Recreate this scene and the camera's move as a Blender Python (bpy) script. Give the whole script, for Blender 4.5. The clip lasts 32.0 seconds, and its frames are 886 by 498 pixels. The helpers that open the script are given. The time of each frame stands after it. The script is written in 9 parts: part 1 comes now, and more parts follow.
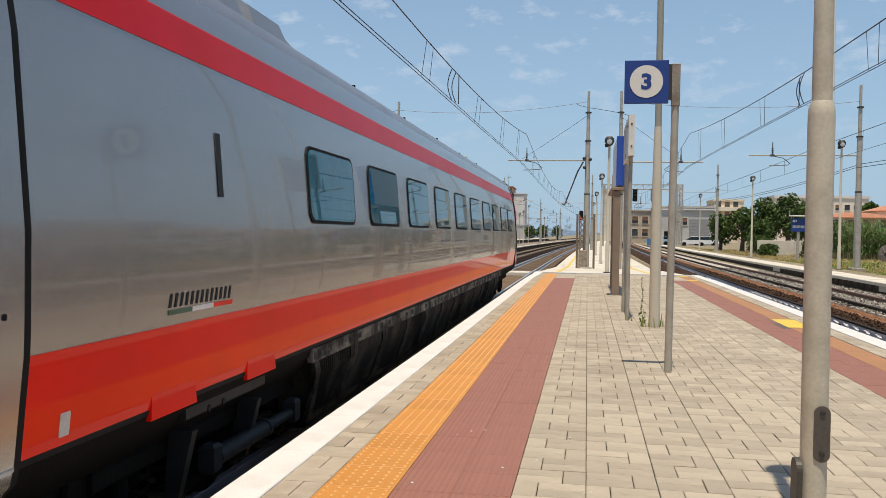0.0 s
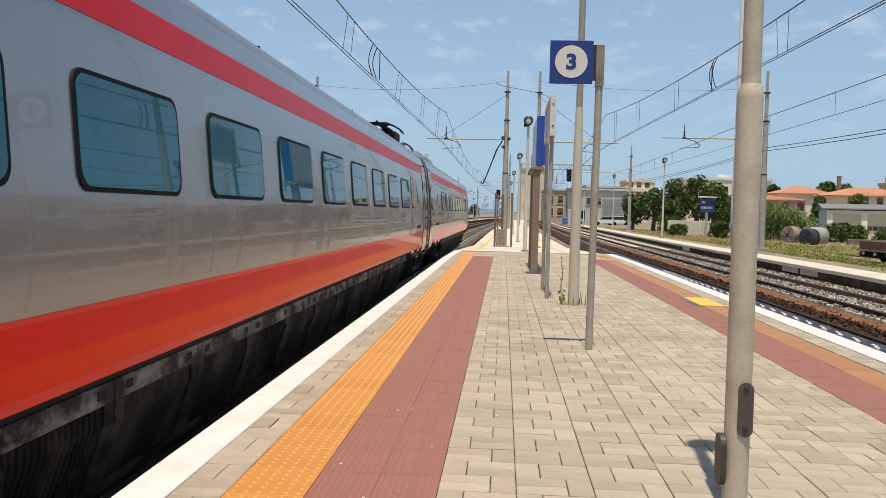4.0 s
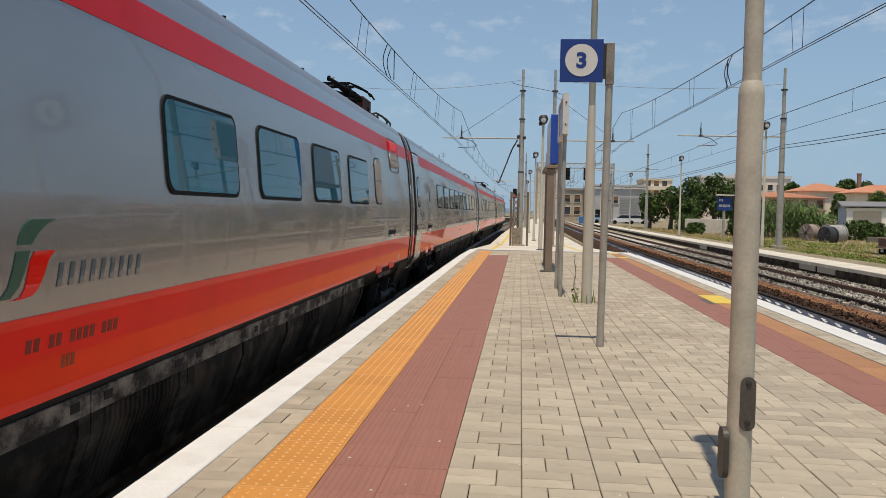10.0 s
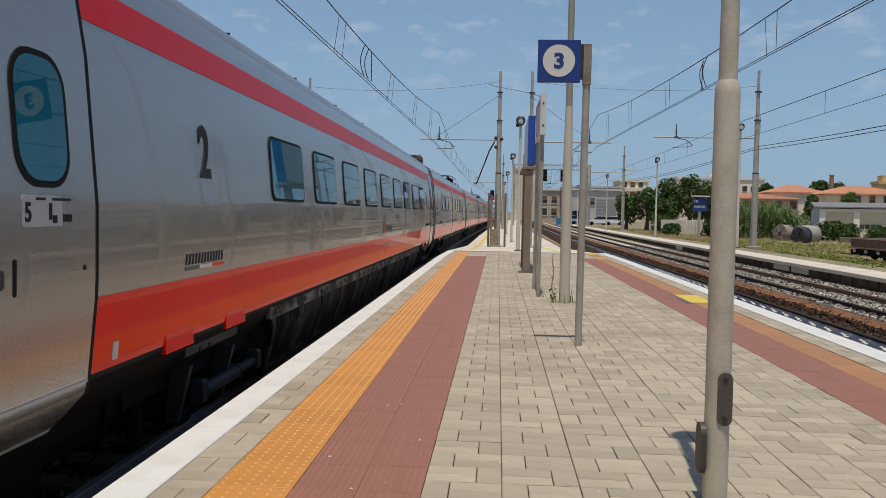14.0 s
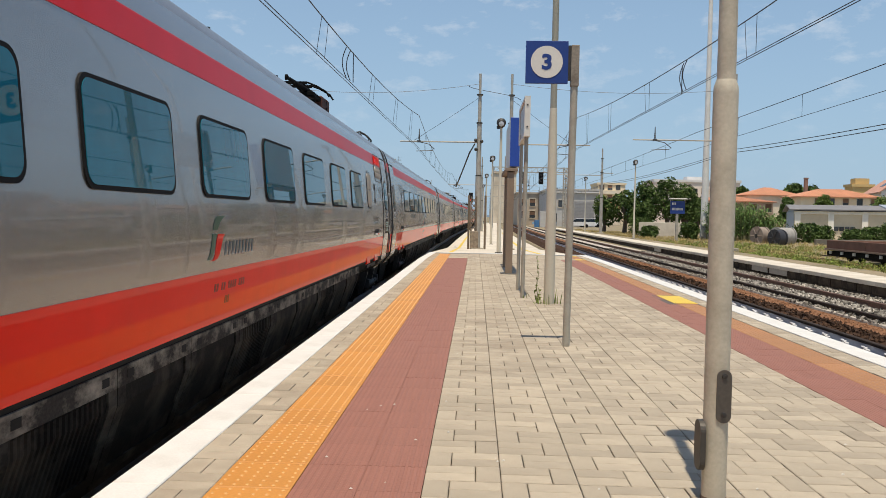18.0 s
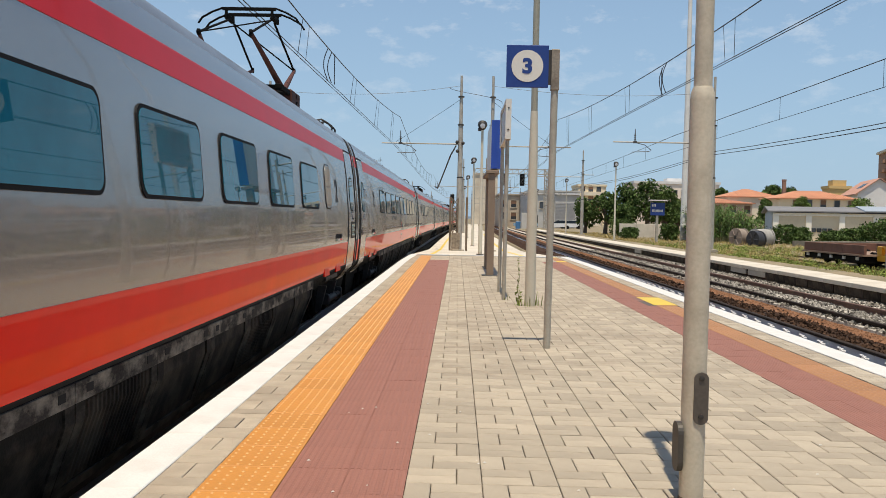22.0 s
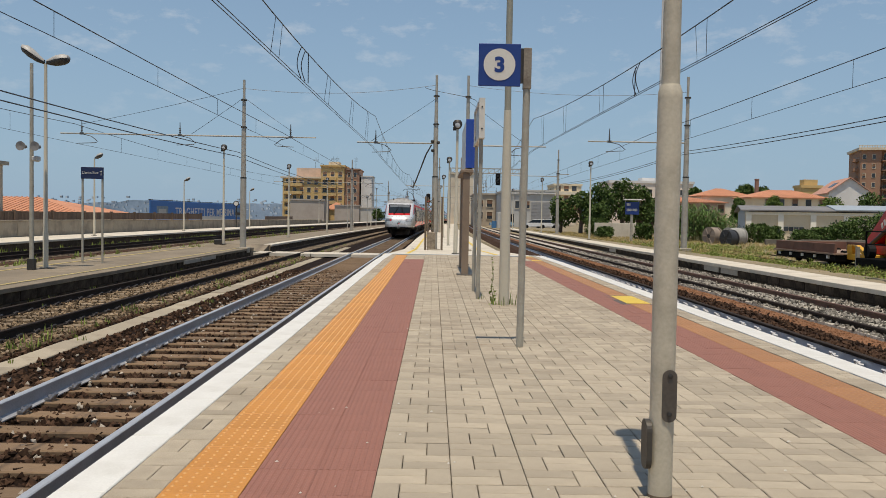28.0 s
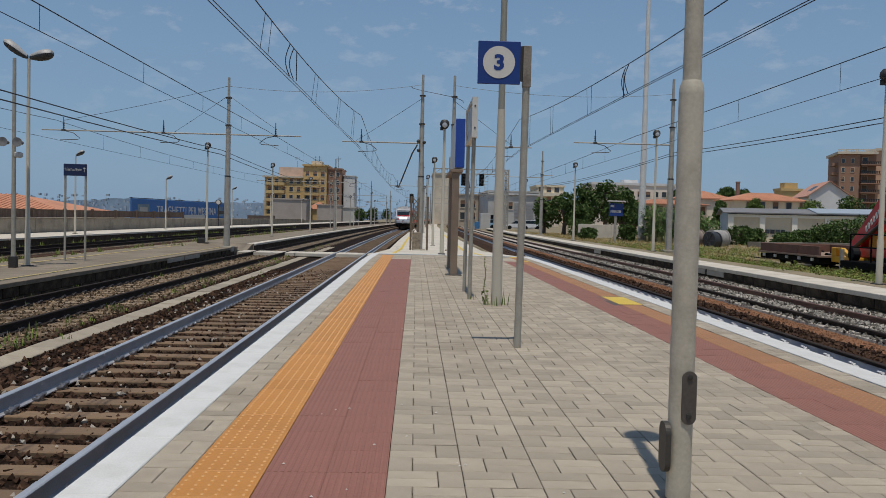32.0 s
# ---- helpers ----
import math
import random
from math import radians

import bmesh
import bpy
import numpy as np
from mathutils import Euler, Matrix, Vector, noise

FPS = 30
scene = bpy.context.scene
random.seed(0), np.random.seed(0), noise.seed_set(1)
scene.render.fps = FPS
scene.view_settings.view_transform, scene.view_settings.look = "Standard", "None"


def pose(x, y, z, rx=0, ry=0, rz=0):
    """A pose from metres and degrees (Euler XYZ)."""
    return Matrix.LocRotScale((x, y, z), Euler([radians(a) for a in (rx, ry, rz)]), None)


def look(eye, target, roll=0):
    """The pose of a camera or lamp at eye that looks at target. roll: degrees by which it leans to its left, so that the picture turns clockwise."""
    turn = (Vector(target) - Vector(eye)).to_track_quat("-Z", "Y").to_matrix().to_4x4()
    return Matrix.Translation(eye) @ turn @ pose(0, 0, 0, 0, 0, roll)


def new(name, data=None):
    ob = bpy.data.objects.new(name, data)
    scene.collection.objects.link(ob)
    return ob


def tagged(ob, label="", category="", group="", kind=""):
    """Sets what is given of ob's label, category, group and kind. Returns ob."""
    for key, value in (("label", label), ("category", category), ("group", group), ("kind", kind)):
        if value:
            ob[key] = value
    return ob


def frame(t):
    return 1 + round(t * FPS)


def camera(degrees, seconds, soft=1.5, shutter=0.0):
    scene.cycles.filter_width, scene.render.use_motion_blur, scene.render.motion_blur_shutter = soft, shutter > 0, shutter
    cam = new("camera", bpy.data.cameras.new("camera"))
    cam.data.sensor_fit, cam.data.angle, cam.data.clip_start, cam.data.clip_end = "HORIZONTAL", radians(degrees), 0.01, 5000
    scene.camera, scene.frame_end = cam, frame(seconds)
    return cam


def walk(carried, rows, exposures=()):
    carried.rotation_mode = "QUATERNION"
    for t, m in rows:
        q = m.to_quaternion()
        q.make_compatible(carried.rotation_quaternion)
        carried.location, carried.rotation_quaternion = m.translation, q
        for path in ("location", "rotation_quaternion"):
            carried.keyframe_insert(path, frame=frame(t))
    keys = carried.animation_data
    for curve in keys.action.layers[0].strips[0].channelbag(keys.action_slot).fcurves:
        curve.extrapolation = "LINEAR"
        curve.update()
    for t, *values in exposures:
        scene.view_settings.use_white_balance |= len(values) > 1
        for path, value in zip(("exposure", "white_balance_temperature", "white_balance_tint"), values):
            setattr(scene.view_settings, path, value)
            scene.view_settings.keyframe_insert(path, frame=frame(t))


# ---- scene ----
cam = camera(54.6, 32.0, soft=0.85)
PATH = [
    (0, (0.092, 0.105, 1.327), (-0.239, 2.077, 1.288), 0.9),
    (0.5, (0.091, 0.103, 1.328), (-0.214, 2.079, 1.268), 1.0),
    (1, (0.093, 0.101, 1.322), (-0.193, 2.079, 1.263), 0.9),
    (1.5, (0.091, 0.096, 1.33), (-0.136, 2.082, 1.263), 0.8),
    (2, (0.089, 0.117, 1.325), (-0.094, 2.107, 1.244), 1.2),
    (2.5, (0.05, 0.117, 1.325), (-0.117, 2.109, 1.24), 1.3),
    (4.5, (0.012, 0.166, 1.326), (-0.116, 2.16, 1.238), 1.4),
    (5, (0.025, 0.119, 1.33), (-0.087, 2.114, 1.24), 1.3),
    (5.5, (0.044, 0.121, 1.328), (-0.04, 2.118, 1.237), 1.3),
    (6, (0.085, 0.118, 1.335), (0.015, 2.115, 1.241), 1.2),
    (6.5, (0.112, 0.14, 1.332), (0.052, 2.137, 1.242), 1.1),
    (7, (0.082, 0.156, 1.326), (0.03, 2.153, 1.236), 1.2),
    (7.5, (0.052, 0.14, 1.316), (0.005, 2.137, 1.227), 1.2),
    (8, (0.055, 0.128, 1.322), (0.009, 2.125, 1.234), 1.2),
    (8.5, (0.053, 0.126, 1.329), (-0.099, 2.118, 1.24), 1.2),
    (9, (0.048, 0.128, 1.328), (-0.143, 2.117, 1.238), 1.2),
    (9.5, (0.063, 0.126, 1.325), (-0.121, 2.115, 1.235), 1.3),
    (10, (0.072, 0.097, 1.317), (-0.106, 2.088, 1.228), 1.2),
    (10.5, (0.061, 0.12, 1.297), (-0.108, 2.111, 1.208), 1.2),
    (11, (0.026, 0.11, 1.292), (-0.137, 2.101, 1.204), 1.2),
    (11.5, (0.035, 0.09, 1.298), (-0.121, 2.081, 1.211), 1.2),
    (12, (0.047, 0.089, 1.307), (-0.104, 2.082, 1.22), 1.1),
    (12.5, (0.007, 0.046, 1.312), (-0.135, 2.039, 1.225), 1.2),
    (13, (0.048, 0.083, 1.307), (-0.088, 2.076, 1.221), 1.2),
    (13.5, (0.056, 0.11, 1.301), (-0.075, 2.104, 1.217), 1.1),
    (14, (0.063, 0.088, 1.3), (-0.063, 2.082, 1.216), 1.1),
    (14.5, (0.071, 0.087, 1.286), (-0.048, 2.081, 1.204), 1.1),
    (16.5, (-0.015, 0.082, 1.283), (-0.107, 2.078, 1.204), 1.0),
    (17, (-0.023, 0.096, 1.277), (-0.11, 2.093, 1.199), 1.0),
    (17.5, (-0.045, 0.088, 1.276), (-0.126, 2.085, 1.198), 1.1),
    (18, (-0.039, 0.088, 1.279), (-0.114, 2.085, 1.202), 1.1),
    (18.5, (-0.022, 0.08, 1.283), (-0.092, 2.077, 1.208), 1.0),
    (19, (-0.014, 0.079, 1.285), (-0.078, 2.077, 1.21), 0.9),
    (19.5, (-0.014, 0.083, 1.286), (-0.073, 2.081, 1.212), 0.9),
    (20, (-0.025, 0.081, 1.284), (-0.079, 2.079, 1.211), 1.0),
    (20.5, (-0.031, 0.068, 1.293), (-0.078, 2.066, 1.221), 1.0),
    (21, (-0.029, 0.07, 1.289), (-0.071, 2.068, 1.219), 1.0),
    (21.5, (-0.026, 0.063, 1.288), (-0.062, 2.061, 1.214), 1.0),
    (22, (-0.037, 0.053, 1.295), (-0.069, 2.051, 1.222), 1.1),
    (22.5, (-0.037, 0.039, 1.303), (-0.065, 2.038, 1.23), 1.0),
    (23, (-0.026, 0.051, 1.297), (-0.05, 2.05, 1.225), 1.1),
    (23.5, (-0.027, 0.057, 1.295), (-0.045, 2.055, 1.224), 1.0),
    (24, (-0.038, 0.04, 1.303), (-0.053, 2.038, 1.23), 1.0),
    (24.5, (-0.012, 0.056, 1.302), (-0.022, 2.054, 1.229), 1.0),
    (25, (0.074, 0.056, 1.301), (0.068, 2.054, 1.228), 1.1),
    (25.5, (0.067, 0.05, 1.311), (0.066, 2.049, 1.238), 1.0),
    (27.5, (0.008, 0.065, 1.297), (0.027, 2.063, 1.223), 1.0),
    (28, (0.001, 0.081, 1.289), (0.024, 2.08, 1.216), 1.0),
    (28.5, (-0.023, 0.084, 1.279), (0.008, 2.082, 1.208), 1.1),
    (29, (-0.065, 0.085, 1.272), (-0.028, 2.084, 1.201), 1.0),
    (29.5, (-0.105, 0.106, 1.274), (-0.062, 2.104, 1.203), 1.0),
    (30, (-0.105, 0.166, 1.274), (-0.057, 2.164, 1.203), 1.0),
    (30.5, (-0.182, 0.211, 1.281), (-0.125, 2.209, 1.211), 1.1),
    (31, (-0.193, 0.21, 1.284), (-0.132, 2.207, 1.213), 1.1),
    (31.5, (-0.165, 0.201, 1.268), (-0.101, 2.199, 1.197), 1.3),
    (32, (-0.153, 0.178, 1.269), (-0.088, 2.176, 1.198), 1.4),
]
walk(cam, [(t, look(eye, target, roll)) for t, eye, target, roll in PATH],
     exposures=[(0, 0.14, 6950, 10), (4, 0.18, 6950, 10), (7, 0.15, 6950, 10), (9, 0.02, 6900, 10), (11, -0.18, 6800, 10), (14, -0.26, 6550, 10), (17, 0.05, 6950, 10), (21, 0.17, 6950, 10), (23, 0.15, 6950, 10), (24, -0.12, 7000, 10), (28, -0.16, 7000, 10), (30, -0.30, 6900, 10), (32, -0.56, 6300, 10)])

# ---- light ----
SUN_EL, SUN_AZ = 76.0, 4.0       # degrees; the sun stands behind the camera
world = bpy.data.worlds.new("sky_world")
scene.world = world
world.use_nodes = True
wn, wl = world.node_tree.nodes, world.node_tree.links
for n in list(wn):
    wn.remove(n)
w_out = wn.new("ShaderNodeOutputWorld")
w_bg = wn.new("ShaderNodeBackground")
w_sky = wn.new("ShaderNodeTexSky")
w_sky.sky_type = "NISHITA"
w_sky.sun_disc = False
w_sky.sun_elevation = radians(SUN_EL)
w_sky.sun_rotation = radians(180 + SUN_AZ)
w_sky.air_density, w_sky.dust_density, w_sky.ozone_density = 1.0, 0.35, 3.0
w_bg.inputs["Strength"].default_value = 0.12
# thin high cloud, procedural
w_tc = wn.new("ShaderNodeTexCoord")
w_map = wn.new("ShaderNodeMapping")
w_map.inputs["Scale"].default_value = (1.5, 1.5, 3.2)
w_noise = wn.new("ShaderNodeTexNoise")
w_noise.inputs["Scale"].default_value = 13.0
w_noise.inputs["Detail"].default_value = 9.0
w_noise.inputs["Roughness"].default_value = 0.62
w_ramp = wn.new("ShaderNodeValToRGB")
w_ramp.color_ramp.elements[0].position, w_ramp.color_ramp.elements[1].position = 0.53, 0.84
w_ramp.color_ramp.elements[1].color = (0.72, 0.72, 0.72, 1)
w_mix = wn.new("ShaderNodeMixRGB")
w_mix.inputs["Color2"].default_value = (6.2, 6.6, 7.2, 1)
wl.new(w_tc.outputs["Generated"], w_map.inputs["Vector"])
wl.new(w_map.outputs["Vector"], w_noise.inputs["Vector"])
wl.new(w_noise.outputs["Fac"], w_ramp.inputs["Fac"])
# pale haze that thickens towards the horizon
w_sep = wn.new("ShaderNodeSeparateXYZ")
w_haze = wn.new("ShaderNodeMapRange")
w_haze.inputs["From Min"].default_value, w_haze.inputs["From Max"].default_value = 0.0, 0.45
w_haze.inputs["To Min"].default_value, w_haze.inputs["To Max"].default_value = 0.90, 0.15
w_hmix = wn.new("ShaderNodeMixRGB")
w_hmix.inputs["Color2"].default_value = (2.35, 3.75, 5.45, 1)
wl.new(w_sky.outputs["Color"], w_hmix.inputs["Color1"])
wl.new(w_tc.outputs["Generated"], w_sep.inputs["Vector"])
wl.new(w_sep.outputs["Z"], w_haze.inputs["Value"])
wl.new(w_haze.outputs["Result"], w_hmix.inputs["Fac"])
# the cloud thins out low over the land
w_low = wn.new("ShaderNodeMapRange")
w_low.inputs["From Min"].default_value, w_low.inputs["From Max"].default_value = 0.06, 0.24
w_low.inputs["To Min"].default_value, w_low.inputs["To Max"].default_value = 0.12, 1.0
wl.new(w_sep.outputs["Z"], w_low.inputs["Value"])
w_cut = wn.new("ShaderNodeMath")
w_cut.operation = "MULTIPLY"
wl.new(w_ramp.outputs["Color"], w_cut.inputs[0])
wl.new(w_low.outputs["Result"], w_cut.inputs[1])
wl.new(w_cut.outputs[0], w_mix.inputs["Fac"])
wl.new(w_hmix.outputs["Color"], w_mix.inputs["Color1"])
wl.new(w_mix.outputs["Color"], w_bg.inputs["Color"])
wl.new(w_bg.outputs["Background"], w_out.inputs["Surface"])
sun = new("sun", bpy.data.lights.new("sun", "SUN"))
sun.data.energy, sun.data.angle, sun.data.color = 4.5, radians(0.53), (1.0, 0.93, 0.82)
sun.matrix_world = look((0, 0, 50), (0.02 * 50, 0.25 * 50, 0))

# ---- materials ----
MATS = {}


def mat(name, color, rough=0.7, metal=0.0, vary=0.12, scale=3.0, bump=0.0, bscale=60.0, spec=0.5, random_tint=0.0,
        stain=None, stain_amount=0.0, stain_scale=0.6, coat=0.0, stretch=(1, 1, 1), emit=None):
    """A principled material with variation at two scales, stains and fine relief."""
    if name in MATS:
        return MATS[name]
    m = bpy.data.materials.new(name)
    m.use_nodes = True
    nt, b = m.node_tree, m.node_tree.nodes["Principled BSDF"]
    N, L = nt.nodes.new, nt.links.new
    b.inputs["Roughness"].default_value, b.inputs["Metallic"].default_value = rough, metal
    b.inputs["Specular IOR Level"].default_value = spec
    b.inputs["Coat Weight"].default_value = coat
    b.inputs["Coat Roughness"].default_value = 0.02
    tc = N("ShaderNodeTexCoord")
    mp = N("ShaderNodeMapping")
    mp.inputs["Scale"].default_value = stretch
    L(tc.outputs["Object"], mp.inputs["Vector"])
    n1, n2 = N("ShaderNodeTexNoise"), N("ShaderNodeTexNoise")
    n1.inputs["Scale"].default_value, n1.inputs["Detail"].default_value = scale, 6
    n2.inputs["Scale"].default_value, n2.inputs["Detail"].default_value = bscale, 3
    for n in (n1, n2):
        L(mp.outputs["Vector"], n.inputs["Vector"])
    mixn = N("ShaderNodeMath")
    mixn.operation = "MULTIPLY_ADD"
    mixn.inputs[1].default_value, mixn.inputs[2].default_value = 0.5, 0.0
    L(n2.outputs["Fac"], mixn.inputs[0])
    add = N("ShaderNodeMath")
    add.operation = "MULTIPLY_ADD"
    add.inputs[1].default_value = 0.5
    L(n1.outputs["Fac"], add.inputs[0])
    L(mixn.outputs[0], add.inputs[2])
    rng = N("ShaderNodeMapRange")
    rng.inputs["From Min"].default_value, rng.inputs["From Max"].default_value = 0.25, 0.75
    rng.inputs["To Min"].default_value, rng.inputs["To Max"].default_value = 1 - vary * 1.6, 1 + vary * 1.6
    L(add.outputs[0], rng.inputs["Value"])
    val = rng.outputs["Result"]
    if random_tint:
        oi, geo = N("ShaderNodeObjectInfo"), N("ShaderNodeNewGeometry")
        sm = N("ShaderNodeMath")
        sm.operation = "ADD"
        L(oi.outputs["Random"], sm.inputs[0])
        L(geo.outputs["Random Per Island"], sm.inputs[1])
        fr = N("ShaderNodeMath")
        fr.operation = "FRACT"
        L(sm.outputs[0], fr.inputs[0])
        r2 = N("ShaderNodeMapRange")
        r2.inputs["To Min"].default_value, r2.inputs["To Max"].default_value = 1 - random_tint, 1 + random_tint
        L(fr.outputs[0], r2.inputs["Value"])
        mu = N("ShaderNodeMath")
        mu.operation = "MULTIPLY"
        L(val, mu.inputs[0])
        L(r2.outputs["Result"], mu.inputs[1])
        val = mu.outputs[0]
    col = N("ShaderNodeVectorMath")
    col.operation = "SCALE"
    col.inputs[0].default_value = color[:3]
    L(val, col.inputs["Scale"])
    out = col.outputs["Vector"]
    if stain:
        n3 = N("ShaderNodeTexNoise")
        n3.inputs["Scale"].default_value, n3.inputs["Detail"].default_value = stain_scale, 8
        n3.inputs["Roughness"].default_value = 0.65
        L(mp.outputs["Vector"], n3.inputs["Vector"])
        r3 = N("ShaderNodeMapRange")
        r3.inputs["From Min"].default_value, r3.inputs["From Max"].default_value = 0.46, 0.68
        r3.inputs["To Max"].default_value = stain_amount
        L(n3.outputs["Fac"], r3.inputs["Value"])
        mx = N("ShaderNodeMixRGB")
        mx.inputs["Color2"].default_value = (*stain, 1)
        L(r3.outputs["Result"], mx.inputs["Fac"])
        L(out, mx.inputs["Color1"])
        out = mx.outputs["Color"]
    L(out, b.inputs["Base Color"])
    if bump:
        bp = N("ShaderNodeBump")
        bp.inputs["Strength"].default_value, bp.inputs["Distance"].default_value = bump, 0.01
        L(n2.outputs["Fac"], bp.inputs["Height"])
        L(bp.outputs["Normal"], b.inputs["Normal"])
        if coat:
            L(bp.outputs["Normal"], b.inputs["Coat Normal"])
    if emit:
        b.inputs["Emission Color"].default_value = (*emit[:3], 1)
        b.inputs["Emission Strength"].default_value = emit[3]
    MATS[name] = m
    return m


PAVER = mat("paver", (0.365, 0.308, 0.230), 0.85, vary=0.15, scale=7, bump=0.5, bscale=160, random_tint=0.15, stain=(0.185, 0.140, 0.098), stain_amount=0.45, stain_scale=0.9)
JOINT = mat("joint_sand", (0.088, 0.073, 0.050), 0.95, spec=0.1, vary=0.3, scale=2, bump=0.3)
KERB_WHITE = mat("white_kerb", (0.61, 0.60, 0.565), 0.7, vary=0.06, bump=0.2, bscale=80, stain=(0.40, 0.375, 0.325), stain_amount=0.4, stain_scale=2.2)
ORANGE = mat("orange_tactile", (0.494, 0.212, 0.0421), 0.6, vary=0.10, bump=0.15, random_tint=0.07, stain=(0.324, 0.154, 0.0486), stain_amount=0.4)
ORANGE_WORN = mat("worn_orange_tactile", (0.324, 0.15, 0.0607), 0.65, vary=0.12, bump=0.15, random_tint=0.08, stain=(0.211, 0.0972, 0.0567), stain_amount=0.5)
STUD_WORN = mat("worn_stud", (0.373, 0.194, 0.0891), 0.6, vary=0.1)
STUD = mat("tactile_stud", (0.56, 0.285, 0.085), 0.5, vary=0.08)
REDTILE = mat("red_tile", (0.262, 0.112, 0.078), 0.65, vary=0.10, bump=0.15, random_tint=0.06, stain=(0.15, 0.068, 0.055), stain_amount=0.5)
YELLOW = mat("yellow_paint", (0.632, 0.446, 0.0486), 0.6, vary=0.08, stain=(0.405, 0.292, 0.0972), stain_amount=0.4)
YELLOW_FADED = mat("faded_yellow_paint", (0.44, 0.335, 0.12), 0.7, vary=0.12, stain=(0.26, 0.21, 0.13), stain_amount=0.6, stain_scale=2.5)
CONCRETE = mat("concrete", (0.381, 0.34, 0.267), 0.9, vary=0.12, scale=2, bump=0.3, bscale=50, stain=(0.194, 0.17, 0.138), stain_amount=0.6)
PALE_CONC = mat("pale_concrete", (0.56, 0.505, 0.415), 0.9, vary=0.10, scale=1.5, bump=0.25, bscale=40, stain=(0.34, 0.295, 0.23), stain_amount=0.5)
OLD_PLAT = mat("worn_asphalt", (0.205, 0.168, 0.122), 0.9, spec=0.2, vary=0.18, scale=1.2, bump=0.3, bscale=60, stain=(0.29, 0.235, 0.17), stain_amount=0.6)
DARKSTONE = mat("sooty_stone", (0.036, 0.027, 0.020), 0.9, spec=0.1, vary=0.4, scale=4.5, bump=0.8, bscale=25, random_tint=0.5, stain=(0.105, 0.084, 0.060), stain_amount=0.6, stain_scale=2.2)
BALLAST = mat("brown_ballast", (0.058, 0.033, 0.021), 0.95, spec=0.08, vary=0.4, scale=6, bump=1.0, bscale=22, random_tint=0.8)
BALLAST_GREY = mat("grey_ballast", (0.22, 0.20, 0.17), 0.95, spec=0.1, vary=0.4, scale=6, bump=1.0, bscale=22, random_tint=0.85)
BALLAST_DARK = mat("tan_ballast", (0.165, 0.118, 0.074), 0.95, spec=0.08, vary=0.45, scale=6, bump=1.0, bscale=22, random_tint=0.85)
RUSTBED = mat("rusty_ballast", (0.235, 0.118, 0.064), 0.95, spec=0.1, vary=0.3, scale=5, bump=0.9, bscale=25, random_tint=0.25)
SLEEPER = mat("sleeper", (0.185, 0.118, 0.066), 0.9, vary=0.2, scale=3, bump=0.4, bscale=40, random_tint=0.18, stain=(0.105, 0.0729, 0.0486), stain_amount=0.5, stain_scale=2.5, stretch=(1, 4, 1))
SLEEPER_DARK = mat("bleached_sleeper", (0.25, 0.192, 0.132), 0.9, spec=0.15, vary=0.25, scale=3, bump=0.4, bscale=40, random_tint=0.3, stain=(0.10, 0.07, 0.048), stain_amount=0.6, stain_scale=2.5)
LIDS = mat("worn_lids", (0.324, 0.275, 0.203), 0.95, vary=0.15, scale=2, bump=0.4, bscale=40, random_tint=0.15, stain=(0.154, 0.121, 0.0891), stain_amount=0.7, stain_scale=1.2)
RAIL_SIDE = mat("rail_side", (0.36, 0.375, 0.405), 0.42, metal=0.25, vary=0.15, bump=0.2)
RAIL_RUST = mat("rusty_rail", (0.032, 0.023, 0.018), 0.8, spec=0.15, vary=0.25, bump=0.3)
RAIL_TOP = mat("rail_head", (0.48, 0.485, 0.50), 0.36, metal=0.45, vary=0.1)
CLIP = mat("rail_clip", (0.045, 0.04, 0.04), 0.5, metal=0.5)
CLIP_PALE = mat("pale_clip", (0.62, 0.61, 0.60), 0.6)
SOIL = mat("dry_soil", (0.235, 0.186, 0.113), 0.95, vary=0.25, scale=0.7, bump=0.6, bscale=14, stain=(0.105, 0.105, 0.0446), stain_amount=0.7, stain_scale=0.3)
GALV = mat("galvanised_pole", (0.381, 0.352, 0.288), 0.6, metal=0.1, vary=0.10, scale=5, bump=0.1, stain=(0.186, 0.154, 0.105), stain_amount=0.5, stain_scale=4)
CREAM = mat("cream_pole", (0.535, 0.486, 0.381), 0.55, vary=0.06, scale=3, bump=0.1, stain=(0.365, 0.308, 0.219), stain_amount=0.35, stain_scale=3)
MASTGREY = mat("mast_grey", (0.405, 0.377, 0.324), 0.6, metal=0.2, vary=0.1, stain=(0.178, 0.138, 0.0972), stain_amount=0.5, stain_scale=3)
LATTICE = mat("lattice_brown", (0.17, 0.125, 0.085), 0.75, metal=0.2, vary=0.2)
BROWNPOST = mat("brown_post", (0.235, 0.17, 0.117), 0.7, vary=0.12, stain=(0.121, 0.0891, 0.0648), stain_amount=0.5)
SIGNBLUE = mat("sign_blue", (0.0106, 0.0396, 0.194), 0.4, vary=0.06)
SIGNWHITE = mat("sign_white", (0.651, 0.616, 0.546), 0.5, vary=0.04)
DARKMETAL = mat("dark_metal", (0.055, 0.05, 0.045), 0.55, metal=0.5, vary=0.2)
BLACK = mat("black_rubber", (0.010, 0.010, 0.010), 0.7, spec=0.15, vary=0.2)
WIRE = mat("wire", (0.05, 0.05, 0.055), 0.5, metal=0.6)
INSUL = mat("insulator", (0.07, 0.065, 0.06), 0.35)
